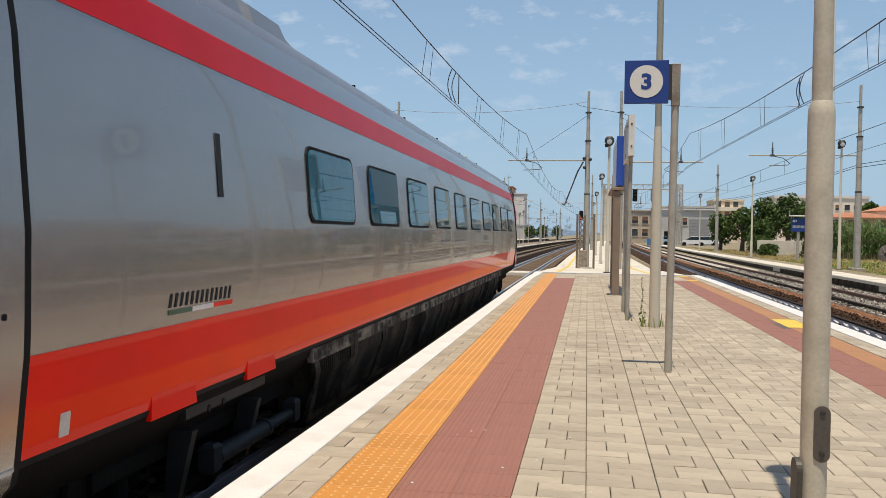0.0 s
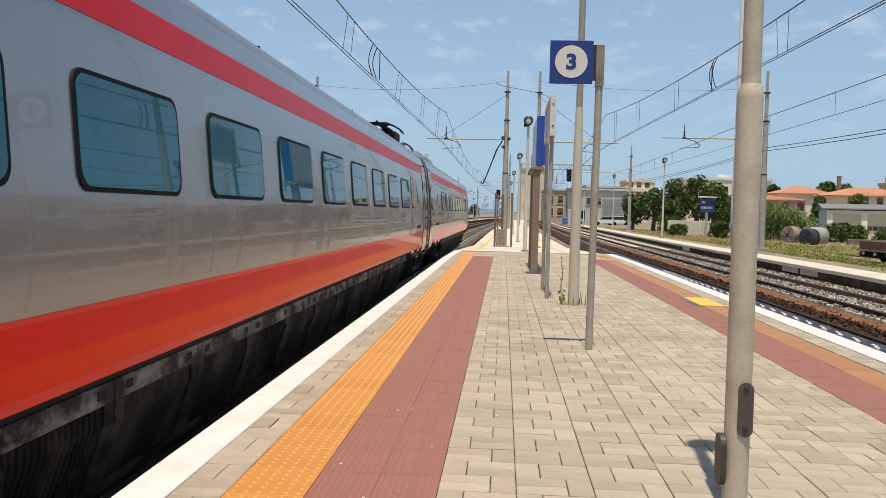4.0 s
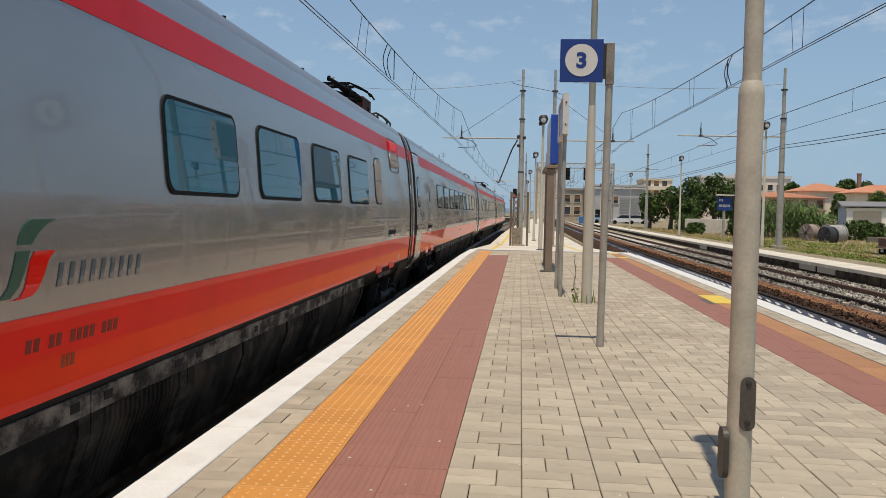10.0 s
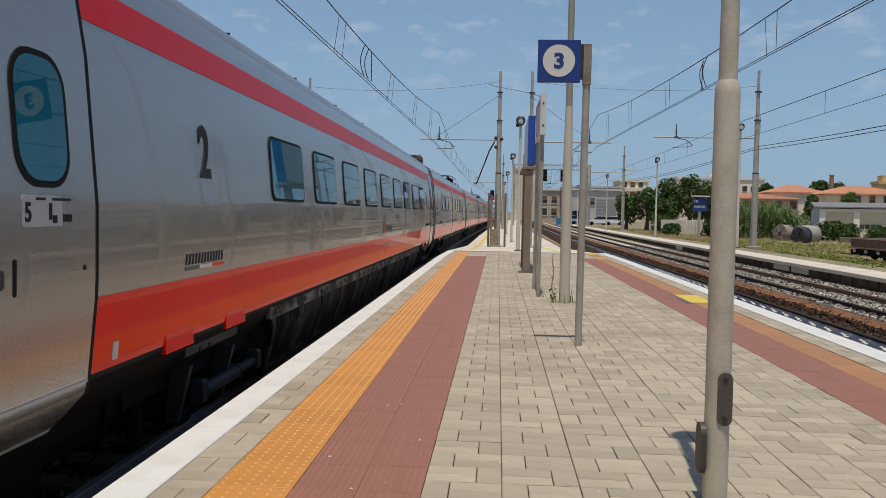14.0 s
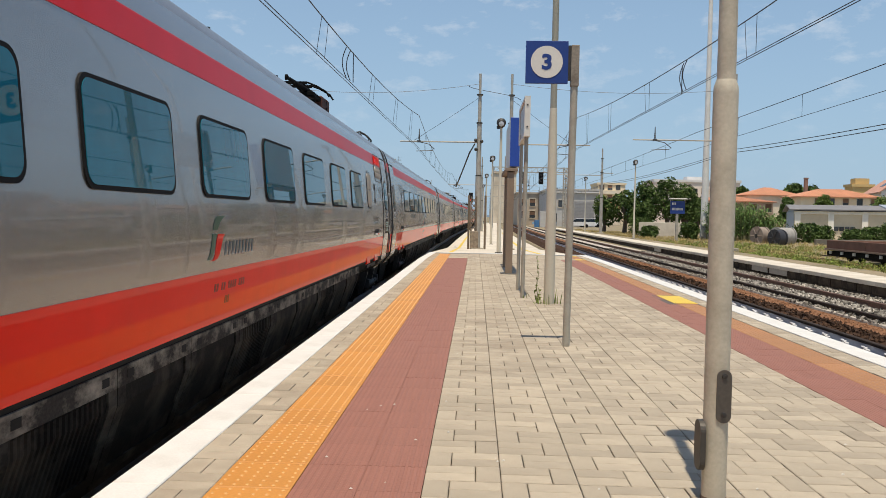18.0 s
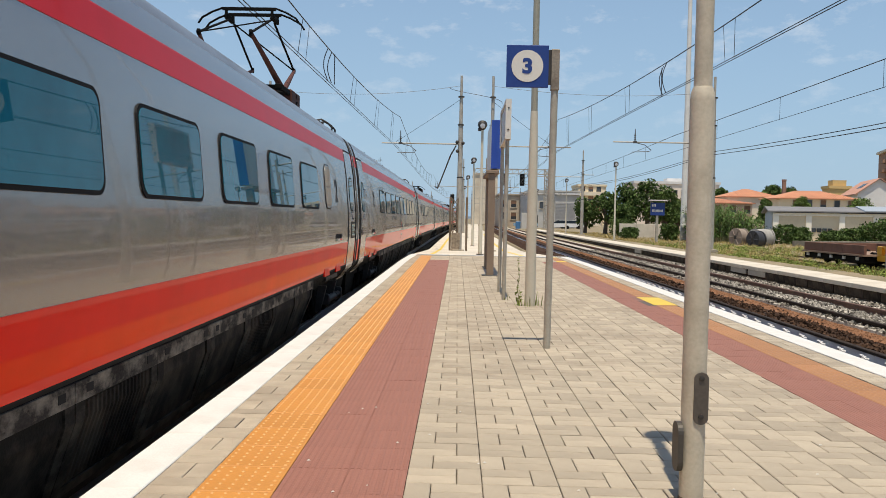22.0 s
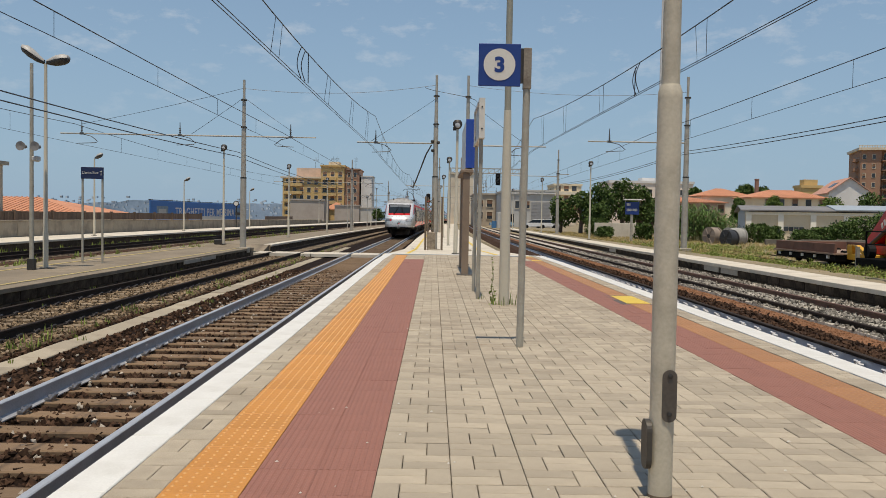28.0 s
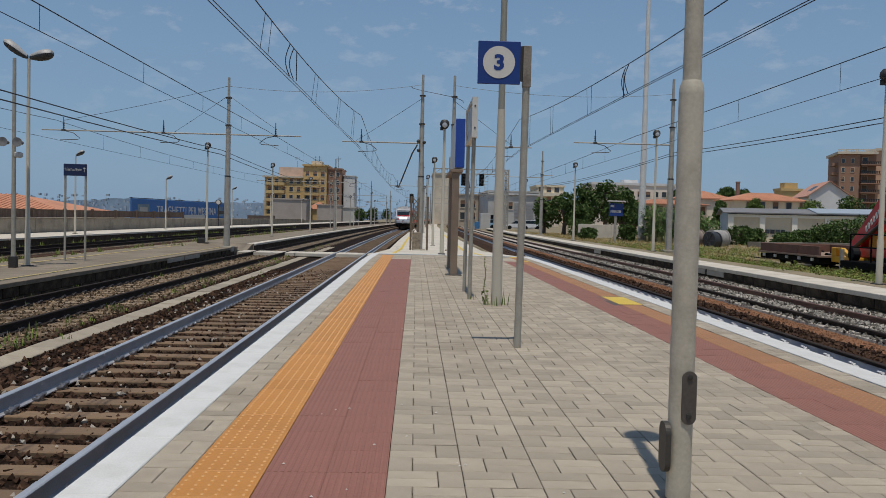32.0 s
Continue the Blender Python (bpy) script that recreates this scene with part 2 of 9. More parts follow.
# train
SILVER = mat("silver_paint", (0.345, 0.335, 0.320), 0.27, metal=0.72, vary=0.03, scale=0.7, bump=0.03, bscale=2.4, coat=0.36, stain=(0.27, 0.252, 0.23), stain_amount=0.3, stain_scale=0.8, stretch=(1, 0.5, 1.6))
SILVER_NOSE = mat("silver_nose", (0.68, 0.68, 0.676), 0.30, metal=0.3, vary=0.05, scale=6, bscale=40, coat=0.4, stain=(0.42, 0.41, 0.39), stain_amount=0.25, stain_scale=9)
# sunlight put into the front's paler base; flanks keep the body's bare metallic paint
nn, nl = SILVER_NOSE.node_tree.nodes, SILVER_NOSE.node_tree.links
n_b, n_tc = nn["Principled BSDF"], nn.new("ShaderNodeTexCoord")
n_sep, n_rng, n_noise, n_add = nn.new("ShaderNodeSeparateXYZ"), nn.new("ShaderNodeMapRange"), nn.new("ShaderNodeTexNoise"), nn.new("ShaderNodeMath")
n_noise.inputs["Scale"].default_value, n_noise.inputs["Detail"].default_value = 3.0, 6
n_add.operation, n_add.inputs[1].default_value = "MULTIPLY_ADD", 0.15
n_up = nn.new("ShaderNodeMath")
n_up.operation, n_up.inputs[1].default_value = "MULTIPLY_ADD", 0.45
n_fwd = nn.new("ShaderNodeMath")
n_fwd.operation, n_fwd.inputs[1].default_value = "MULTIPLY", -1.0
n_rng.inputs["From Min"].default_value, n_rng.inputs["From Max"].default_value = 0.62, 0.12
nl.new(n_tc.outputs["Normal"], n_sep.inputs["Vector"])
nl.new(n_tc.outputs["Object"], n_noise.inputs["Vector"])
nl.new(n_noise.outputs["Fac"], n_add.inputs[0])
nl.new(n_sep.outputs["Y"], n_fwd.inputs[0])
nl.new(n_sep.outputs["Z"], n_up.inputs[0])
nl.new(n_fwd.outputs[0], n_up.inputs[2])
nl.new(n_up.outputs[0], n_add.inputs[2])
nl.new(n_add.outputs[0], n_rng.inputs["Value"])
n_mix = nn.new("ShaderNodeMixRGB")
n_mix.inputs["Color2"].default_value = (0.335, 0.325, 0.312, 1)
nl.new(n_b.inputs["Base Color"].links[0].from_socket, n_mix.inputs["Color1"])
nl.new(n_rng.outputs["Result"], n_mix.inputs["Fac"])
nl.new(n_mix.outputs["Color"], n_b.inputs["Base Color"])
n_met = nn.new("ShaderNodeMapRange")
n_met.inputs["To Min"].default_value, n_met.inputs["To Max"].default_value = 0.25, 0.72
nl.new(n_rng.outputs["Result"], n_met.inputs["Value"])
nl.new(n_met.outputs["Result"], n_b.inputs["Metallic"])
GREYROOF = mat("train_roof", (0.25, 0.255, 0.265), 0.36, metal=0.55, vary=0.08, coat=0.2, stain=(0.14, 0.13, 0.12), stain_amount=0.45, stain_scale=1.5)
TRED = mat("train_red", (0.86, 0.012, 0.0035), 0.45, vary=0.06, spec=0.03, bump=0.02, bscale=2.4, coat=0.5, stain=(0.55, 0.016, 0.007), stain_amount=0.3, stain_scale=1.5)
NOSERED = mat("nose_red", (0.50, 0.024, 0.022), 0.2, vary=0.06, spec=0.25, stain=(0.30, 0.04, 0.03), stain_amount=0.3, stain_scale=2)
TPINK = mat("train_upper_red", (0.60, 0.012, 0.018), 0.35, vary=0.05, spec=0.06, bump=0.03, bscale=2.4, coat=0.14)
TGREEN = mat("train_green", (0.02, 0.10, 0.06), 0.3)
TWHITE = mat("train_white", (0.78, 0.77, 0.74), 0.35)
TGLASS = mat("tinted_glass", (0.008, 0.125, 0.180), 0.015, vary=0.16, scale=1.2, bscale=4, spec=0.32)
CABGLASS = mat("cab_glass", (0.014, 0.019, 0.022), 0.08, spec=0.3)
# near-black base holds soot and under-car shade; the stain adds dirt
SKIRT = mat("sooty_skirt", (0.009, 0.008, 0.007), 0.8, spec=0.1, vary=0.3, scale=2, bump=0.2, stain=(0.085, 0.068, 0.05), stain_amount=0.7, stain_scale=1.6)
ARMRED = mat("rusty_arm_red", (0.085, 0.035, 0.028), 0.7, spec=0.2, vary=0.25, scale=6)
SKIRTDIRT = mat("caked_skirt_rail", (0.030, 0.026, 0.022), 0.8, spec=0.15, vary=0.5, scale=4, bump=0.3, stain=(0.34, 0.295, 0.235), stain_amount=0.85, stain_scale=4.5, stretch=(1, 0.6, 1))
SKIRTFRAME = mat("dirty_skirt_frame", (0.014, 0.012, 0.010), 0.75, spec=0.10, vary=0.4, scale=3, bump=0.2, stain=(0.11, 0.094, 0.074), stain_amount=0.7, stain_scale=3.0, stretch=(1, 0.7, 1.3))
# base kept near black to carry the deep shade below the cars too
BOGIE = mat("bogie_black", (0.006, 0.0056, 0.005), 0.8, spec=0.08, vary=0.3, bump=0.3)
DAMPER = mat("dark_steel", (0.024, 0.024, 0.025), 0.6, metal=0.2, spec=0.2, vary=0.25, scale=5, stain=(0.012, 0.011, 0.010), stain_amount=0.6, stain_scale=6)
STICKER = mat("pale_sticker", (0.46, 0.46, 0.45), 0.5, vary=0.04)
LAMPGLASS = mat("lamp_glass", (0.42, 0.43, 0.44), 0.12, coat=0.8)
REDLAMP = mat("red_lamp", (0.38, 0.025, 0.025), 0.2, coat=0.8, emit=(1.0, 0.06, 0.05, 0.12))
PALEBOX = mat("pale_box", (0.546, 0.528, 0.484), 0.5, vary=0.08, stain=(0.308, 0.282, 0.238), stain_amount=0.4, stain_scale=4)
POSTPAINT = mat("post_paint", (0.494, 0.441, 0.34), 0.6, metal=0.05, vary=0.10, scale=5, bump=0.1, stain=(0.219, 0.182, 0.13), stain_amount=0.45, stain_scale=4)
NAMETEXT = mat("name_lettering", (0.075, 0.105, 0.105), 0.5, coat=0.9)
DARKTEXT = mat("dark_lettering", (0.018, 0.020, 0.022), 0.6, spec=0.15, coat=0.08)
GRILLE = mat("grille", (0.42, 0.395, 0.35), 0.6, metal=0.3, vary=0.15, stain=(0.18, 0.14, 0.10), stain_amount=0.5, stain_scale=3)


# ---- mesh helpers ----
class Geo:
    """Collects vertices and faces of one mesh."""

    def __init__(self):
        self.v, self.f, self.m = [], [], []

    def add(self, verts, faces, mi=0):
        o = len(self.v)
        self.v += [tuple(p) for p in verts]
        self.f += [tuple(i + o for i in f) for f in faces]
        self.m += [mi] * len(faces)
        return self

    def box(self, x0, x1, y0, y1, z0, z1, mi=0, bev=0.0):
        if bev <= 0:
            p = [(x, y, z) for z in (z0, z1) for y in (y0, y1) for x in (x0, x1)]
            return self.add(p, [(0, 2, 3, 1), (4, 5, 7, 6), (0, 1, 5, 4), (2, 6, 7, 3), (0, 4, 6, 2), (1, 3, 7, 5)], mi)
        b = bev
        ring = lambda d, z: [(x0 + d, y0 + d, z), (x1 - d, y0 + d, z), (x1 - d, y1 - d, z), (x0 + d, y1 - d, z)]  # noqa: E731
        return self.loft([ring(b, z0), ring(0, z0 + b), ring(0, z1 - b), ring(b, z1)], mi=mi)

    def loft(self, rings, mi=0, close=True, caps=True):
        n = len(rings[0])
        v = [p for r in rings for p in r]
        f = []
        for a in range(len(rings) - 1):
            for k in range(n if close else n - 1):
                k2 = (k + 1) % n
                f.append((a * n + k, a * n + k2, (a + 1) * n + k2, (a + 1) * n + k))
        if caps:
            f.append(tuple(range(n - 1, -1, -1)))
            f.append(tuple(range((len(rings) - 1) * n, len(rings) * n)))
        return self.add(v, f, mi)

    def cyl(self, a, b, r0, r1=None, n=12, mi=0):
        a, b = Vector(a), Vector(b)
        r1 = r0 if r1 is None else r1
        q = (b - a).to_track_quat("Z", "Y")
        ring = lambda c, r: [c + q @ Vector((r * math.cos(2 * math.pi * k / n), r * math.sin(2 * math.pi * k / n), 0)) for k in range(n)]  # noqa: E731
        return self.loft([ring(a, r0), ring(b, r1)], mi=mi)

    def lathe(self, centre, profile, n=16, mi=0, axis="z"):
        rings = []
        for r, h in profile:
            ring = []
            for k in range(n):
                c, s = r * math.cos(2 * math.pi * k / n), r * math.sin(2 * math.pi * k / n)
                p = {"z": (c, s, h), "y": (c, h, -s), "x": (h, c, s)}[axis]
                ring.append((centre[0] + p[0], centre[1] + p[1], centre[2] + p[2]))
            rings.append(ring)
        return self.loft(rings, mi=mi)

    def tube(self, pts, r, n=6, mi=0):
        pts = [Vector(p) for p in pts]
        rings = []
        for i, p in enumerate(pts):
            d = (pts[min(i + 1, len(pts) - 1)] - pts[max(i - 1, 0)]).normalized()
            up = Vector((0, 0, 1)) if abs(d.z) < 0.9 else Vector((1, 0, 0))
            s = d.cross(up).normalized()
            t = s.cross(d)
            rings.append([p + r * (math.cos(2 * math.pi * k / n) * s + math.sin(2 * math.pi * k / n) * t) for k in range(n)])
        return self.loft(rings, mi=mi)

    def prism(self, outline, axis, a, b, mi=0):
        """An outline in the two other axes, drawn out along axis from a to b."""
        put = {"x": lambda p, t: (t, p[0], p[1]), "y": lambda p, t: (p[0], t, p[1]), "z": lambda p, t: (p[0], p[1], t)}[axis]
        return self.loft([[put(p, a) for p in outline], [put(p, b) for p in outline]], mi=mi)


def mesh_of(name, geo, mats, smooth=False):
    me = bpy.data.meshes.new(name)
    me.from_pydata(geo.v, [], geo.f)
    for m in mats if isinstance(mats, (list, tuple)) else [mats]:
        me.materials.append(m)
    if any(geo.m):
        me.polygons.foreach_set("material_index", geo.m)
    bm = bmesh.new()
    bm.from_mesh(me)
    bmesh.ops.recalc_face_normals(bm, faces=bm.faces)
    bm.to_mesh(me)
    bm.free()
    if smooth:
        me.shade_smooth()
        me.set_sharp_from_angle(angle=radians(35))
    return me


def part(name, geo, mats, parent=None, label="", smooth=False, kind=""):
    """Links a Geo (or a finished mesh) as one object under a thing or a part."""
    me = geo if isinstance(geo, bpy.types.Mesh) else mesh_of(name, geo, mats, smooth)
    ob = new(name, me)
    if parent is not None:
        ob.parent = parent
    return tagged(ob, label, kind=kind)


def thing(name, at, label, category, group="", kind="", turn=0.0):
    ob = new(name)
    ob.empty_display_size = 0.2
    ob.matrix_world = pose(*at, 0, 0, turn)
    return tagged(ob, label, category, group, kind)


def rounded(x0, x1, y0, y1, r, n=5):
    """Outline of a rounded rectangle."""
    out = []
    for cx, cy, a0 in ((x1 - r, y1 - r, 0), (x0 + r, y1 - r, 90), (x0 + r, y0 + r, 180), (x1 - r, y0 + r, 270)):
        for k in range(n + 1):
            a = radians(a0 + 90 * k / n)
            out.append((cx + r * math.cos(a), cy + r * math.sin(a)))
    return out

# ---- plan, in metres: x to the right, y along the tracks, z = 0 on the island platform ----
EDGE_L, WHITE_L, ORANGE_L, RED_L, PAVE_L = -1.72, -1.485, -1.24, -0.867, -0.265
PAVE_R, RED_R, ORANGE_R, WHITE_R, EDGE_R = 2.57, 3.06, 3.38, 3.66, 3.93
PLAT_END = 30.3
TRAIN_X, RAIL_Z = -3.367, -0.55
TRACK2_X, TRACK1_X = -7.31, -17.9
TRACK4_X, RAIL4_Z = 5.62, -0.17
R2_EDGE, R2_BACK = 8.9, 10.95
L2_EDGE, L2_BACK, L2_Z = -8.8, -12.2, -0.33
rnd = random.Random(7)
ALONG = [-80, 20, 32, 44, 56, 68, 80, 95, 110, 130, 150, 175, 200, 230, 260, 300, 350, 420, 520, 700]


def bend(y):
    """The line swings gently to the right with distance."""
    return 9.6e-5 * (min(max(y, 20.0), 260.0) - 20) ** 2 + 0.046 * max(0.0, y - 260)


def stops(y0, y1):
    return [y0] + [y for y in ALONG if y0 + 0.5 < y < y1 - 0.5] + [y1]


def long_box(g, x0, x1, y0, y1, z0, z1):
    """A bar along the line that follows its bend."""
    return g.loft([[(x0 + bend(y), y, z0), (x1 + bend(y), y, z0), (x1 + bend(y), y, z1), (x0 + bend(y), y, z1)] for y in stops(y0, y1)])



# ---- ground ----
profile = [(-2600, -34.0), (-160, -34.0), (-60, -12.0), (-30, -0.9), (-24, -0.78), (3.6, -0.80), (3.9, -0.52), (8.6, -0.52), (9.0, -0.30), (12, -0.18),
           (40, 0.0), (120, 1.0), (400, 3.0), (2600, 30.0)]
ys = [-80, -20, 0, 20, 40, 70, 110, 180, 320, 600, 1200, 2600]
g = Geo()
g.v = [(x, y, z + (0.0 if abs(x) < 30 else 0.25 * noise.noise((x * 0.05, y * 0.05, 0)))) for y in ys for x, z in profile]
n = len(profile)
g.f = [(j * n + i, j * n + i + 1, (j + 1) * n + i + 1, (j + 1) * n + i) for j in range(len(ys) - 1) for i in range(n - 1)]
g.m = [0] * len(g.f)
tagged(part("ground", g, SOIL), "dry brown soil with sparse weeds around the tracks", kind="structure")
SEA = mat("sea", (0.035, 0.075, 0.12), 0.25, vary=0.1, scale=0.01)
g = Geo().box(-4600, -150, -200, 4600, -33.9, -33.0)
tagged(part("water", g, SEA), "calm blue sea beyond the town", kind="structure")
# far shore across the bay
# distance haze is mixed into these pale blue-grey base colours
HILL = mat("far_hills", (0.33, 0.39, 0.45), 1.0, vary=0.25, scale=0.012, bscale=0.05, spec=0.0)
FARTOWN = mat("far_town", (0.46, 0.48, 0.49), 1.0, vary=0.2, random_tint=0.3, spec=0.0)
g = Geo()
for j, (far, top, seed) in enumerate(((3900, 118, 3.1), (3300, 92, 9.4))):
    pts = []
    for k in range(121):
        a = radians(-50 + 58 * k / 120)
        hgt = top * (0.55 + 0.45 * noise.noise((k * 0.07, seed, 0)) + 0.12 * noise.noise((k * 0.4, seed, 2))) * min(1, (120 - k) / 26)
        pts.append((far * math.sin(a), far * math.cos(a), -33 + max(3, hgt)))
    g.loft([[(x, y, -33.5) for x, y, z in pts], pts, [(x * 1.03, y * 1.03, z - 30) for x, y, z in pts]], close=False, caps=False)
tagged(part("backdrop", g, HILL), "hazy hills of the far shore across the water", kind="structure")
g = Geo()
for k in range(1500):
    a, far = radians(rnd.uniform(-46, -1)), rnd.uniform(2650, 3250)
    x, y, s = far * math.sin(a), far * math.cos(a), rnd.uniform(1.5, 4.5)
    z = -30 + 78 * rnd.random() ** 1.6
    g.box(x - s, x + s, y - 5, y + 5, z - 3, z + rnd.uniform(0.5, 4))
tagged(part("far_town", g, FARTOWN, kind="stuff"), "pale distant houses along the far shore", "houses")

# ---- island platform: body, kerbs, paving ----
plat = thing("pavement", (0, 0, 0), "island platform paved in beige blocks with orange and red strips", "platform", kind="structure")
g = Geo().box(EDGE_L + 0.06, EDGE_R - 0.06, -14, PLAT_END, -0.85, -0.035)
part("platform_bed", g, JOINT, plat)
EXT = [(PLAT_END + 0.004, 0.0, -1.60, 3.45), (36, -0.14, -1.55, 3.3), (44, -0.34, -1.5, 3.2), (65, -0.35, -1.5, 3.05), (90, -0.36, -1.5, 2.9), (130, -0.36, -1.5, 2.45), (180, -0.37, -1.5, 1.9), (240, -0.38, -1.5, 1.2)]
EXT = [(y, z, a + bend(y), b + bend(y)) for y, z, a, b in EXT]


def ext_z(y):
    """Height of the bare platform extension, which ramps down."""
    for (ya, za, *_), (yb, zb, *_) in zip(EXT, EXT[1:]):
        if y <= yb:
            return za + (zb - za) * max(0.0, (y - ya) / (yb - ya))
    return EXT[-1][1]


part("platform_extension", Geo().loft([[(a, y, -0.85), (b, y, -0.85), (b, y, z - 0.004), (a, y, z - 0.004)] for y, z, a, b in EXT]), PALE_CONC, plat, "pale bare concrete ramp at the platform's far end")
for x0, x1 in ((-1.0, -0.86), (2.2, 2.34)):
    part("yellow_line", Geo().loft([[(x0 + bend(y), y, z - 0.003), (x1 + bend(y), y, z - 0.003), (x1 + bend(y), y, z + 0.002), (x0 + bend(y), y, z + 0.002)] for y, z, *_ in EXT[:5]]), YELLOW, plat)
# white kerb stones, 1 m each
kerb = {}
for side, (a, b) in (("l", (EDGE_L, WHITE_L)), ("r", (WHITE_R, EDGE_R))):
    kerb[side] = mesh_of("kerb", Geo().box(a, b, 0.002, 0.998, -0.30, 0.004, bev=0.006), KERB_WHITE)
for k in range(-14, 30):
    for side in "lr":
        ob = part("kerb_stone", kerb[side], None, plat)
        ob.location = (0.10 * max(0, k - 25) ** 1.3 * (1 if side == "l" else -1) * 0.12, k + (0.3 if side == "r" else 0), 0)
part("end_kerb", Geo().box(-1.55, 3.6, PLAT_END - 0.32, PLAT_END, -0.3, 0.003), KERB_WHITE, plat)

# ---- railway tracks ----
RAIL_PROFILE = [(-0.075, -0.172), (0.075, -0.172), (0.075, -0.160), (0.012, -0.135), (0.010, -0.048), (0.036, -0.036), (0.036, -0.008), (0.028, 0.0),
                (-0.028, 0.0), (-0.036, -0.008), (-0.036, -0.036), (-0.010, -0.048), (-0.012, -0.135), (-0.075, -0.160)]


def rail(x, z, y0, y1, side, parent, top=RAIL_TOP, label="", foot=None):
    g = Geo()
    ys_ = stops(y0, y1)
    g.loft([[(x + a + bend(y), y, z + b) for a, b in RAIL_PROFILE] for y in ys_])
    bright = (4, 5, 6, 7, 8, 9, 10) if side is top or foot is None else (1, 2, 6, 7, 8, 12, 13)
    g.m = [1 if k % 14 in bright and k < 14 * (len(ys_) - 1) else 0 for k in range(len(g.f))]
    return part("rail", g, [side, top], parent, label)


def ballast_bed(name, x0, x1, y0, y1, z, material, seed, count, size=(0.02, 0.045), near=(3.5, 32), clear=None, slope=0.5):
    r = random.Random(seed)
    bed = tagged(part(name, Geo().loft([[(x0 - slope + bend(y), y, z - 0.3), (x1 + slope + bend(y), y, z - 0.3), (x1 + bend(y), y, z), (x0 + bend(y), y, z)] for y in stops(y0, y1)]), material), kind="structure")
    g = Geo()
    for _ in range(count):
        y = near[0] + (near[1] - near[0]) * r.random() ** 1.7
        s, x = r.uniform(*size), r.uniform(x0, x1)
        if clear and clear[0] < x < clear[1]:
            continue
        c = Vector((x + bend(y), y, z + s * 0.25))
        turn = Euler((r.uniform(0, 6), r.uniform(0, 6), r.uniform(0, 6))).to_matrix()
        p = [c + turn @ Vector((a * s * r.uniform(0.6, 1.2), b * s * r.uniform(0.6, 1.2), d * s * r.uniform(0.5, 1.0)))
             for a, b, d in ((1, 0, 0), (-1, 0, 0), (0, 1, 0), (0, -1, 0), (0, 0, 1), (0, 0, -1))]
        g.add(p, [(0, 2, 4), (2, 1, 4), (1, 3, 4), (3, 0, 4), (2, 0, 5), (1, 2, 5), (3, 1, 5), (0, 3, 5)])
    tagged(part("ballast_stones", g, material, kind="stuff"), "loose broken ballast stones between the sleepers", "ballast")
    return bed


def track(name, x, z, y0, y1, label, side, top, sleepers, clips=True, spread=0.6, wood=None, foot=None, clip_mat=None):
    wood = wood or SLEEPER
    t = thing(name, (0, 0, 0), label, "railway track", kind="structure")
    for s in (-1, 1):
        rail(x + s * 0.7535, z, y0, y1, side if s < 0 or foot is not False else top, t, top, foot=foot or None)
    sm = mesh_of("sleeper", Geo().box(-1.28, 1.28, -0.12, 0.12, -0.19, -0.006, bev=0.012), wood)
    pad = Geo().lathe((0, 0, 0), [(0.075, -0.002), (0.072, 0.006), (0.0, 0.006)], 10)
    cg = Geo()
    for s in (-1, 1):
        pts = [(s * 0.06, -0.06, -0.150), (s * 0.115, -0.06, -0.145), (s * 0.145, -0.03, -0.100), (s * 0.145, 0.03, -0.100), (s * 0.115, 0.06, -0.145), (s * 0.05, 0.035, -0.125)]
        cg.tube(pts, 0.019, 6)
        cg.box(s * 0.09 - 0.03, s * 0.09 + 0.03, -0.075, 0.075, -0.172, -0.150)
    cm = mesh_of("rail_clip", cg, clip_mat or CLIP)
    rest = Geo()
    y = y0 + 0.3
    while y < min(y1, 190):
        if clips and 4 < y < 26:
            for s in (-1, 1) if foot is not False else (-1,):
                ob = part("rail_clip", cm, None, t)
                ob.location = (x + s * 0.7535 + bend(y), y, z + (0.012 if foot is False else 0.0))
                ob.scale = (0.75, 0.8, 0.75) if foot is False else (1, 1, 1)
        if 2.5 < y < sleepers:
            ob = part("sleeper", sm, None, t)
            ob.location = (x + bend(y), y, z - 0.165)
            ob.rotation_euler.z = rnd.uniform(-0.006, 0.006)
        else:
            rest.box(x - 1.28 + bend(y), x + 1.28 + bend(y), y - 0.12, y + 0.12, z - 0.35, z - 0.172)
        y += spread
    part("sleepers_further_off", rest, wood, t, kind="stuff")
    return t


Y0_CLIP = 8.566 - 0.6 * 20     # keeps the fastenings in step
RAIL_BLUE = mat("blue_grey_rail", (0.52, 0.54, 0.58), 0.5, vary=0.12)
track("track_1", TRAIN_X, RAIL_Z, Y0_CLIP - 0.3 - 6, 700, "railway track with brown sleepers and blue-grey rails", RAIL_SIDE, RAIL_TOP, 42, foot=True, clip_mat=mat("steel_clip", (0.20, 0.20, 0.21), 0.32, metal=0.6, vary=0.3))
track("track_2", TRACK2_X, RAIL_Z, -30, 700, "railway track with dark rusty rails and weeds", RAIL_RUST, RAIL_RUST, 40, wood=SLEEPER_DARK)
track("track_3", TRACK1_X, RAIL_Z, -30, 700, "outer railway track with dark rails", RAIL_RUST, RAIL_RUST, 0, clips=False, wood=SLEEPER_DARK)
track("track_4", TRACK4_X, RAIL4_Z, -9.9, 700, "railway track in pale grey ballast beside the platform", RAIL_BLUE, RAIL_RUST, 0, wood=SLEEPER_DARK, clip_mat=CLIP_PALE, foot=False)
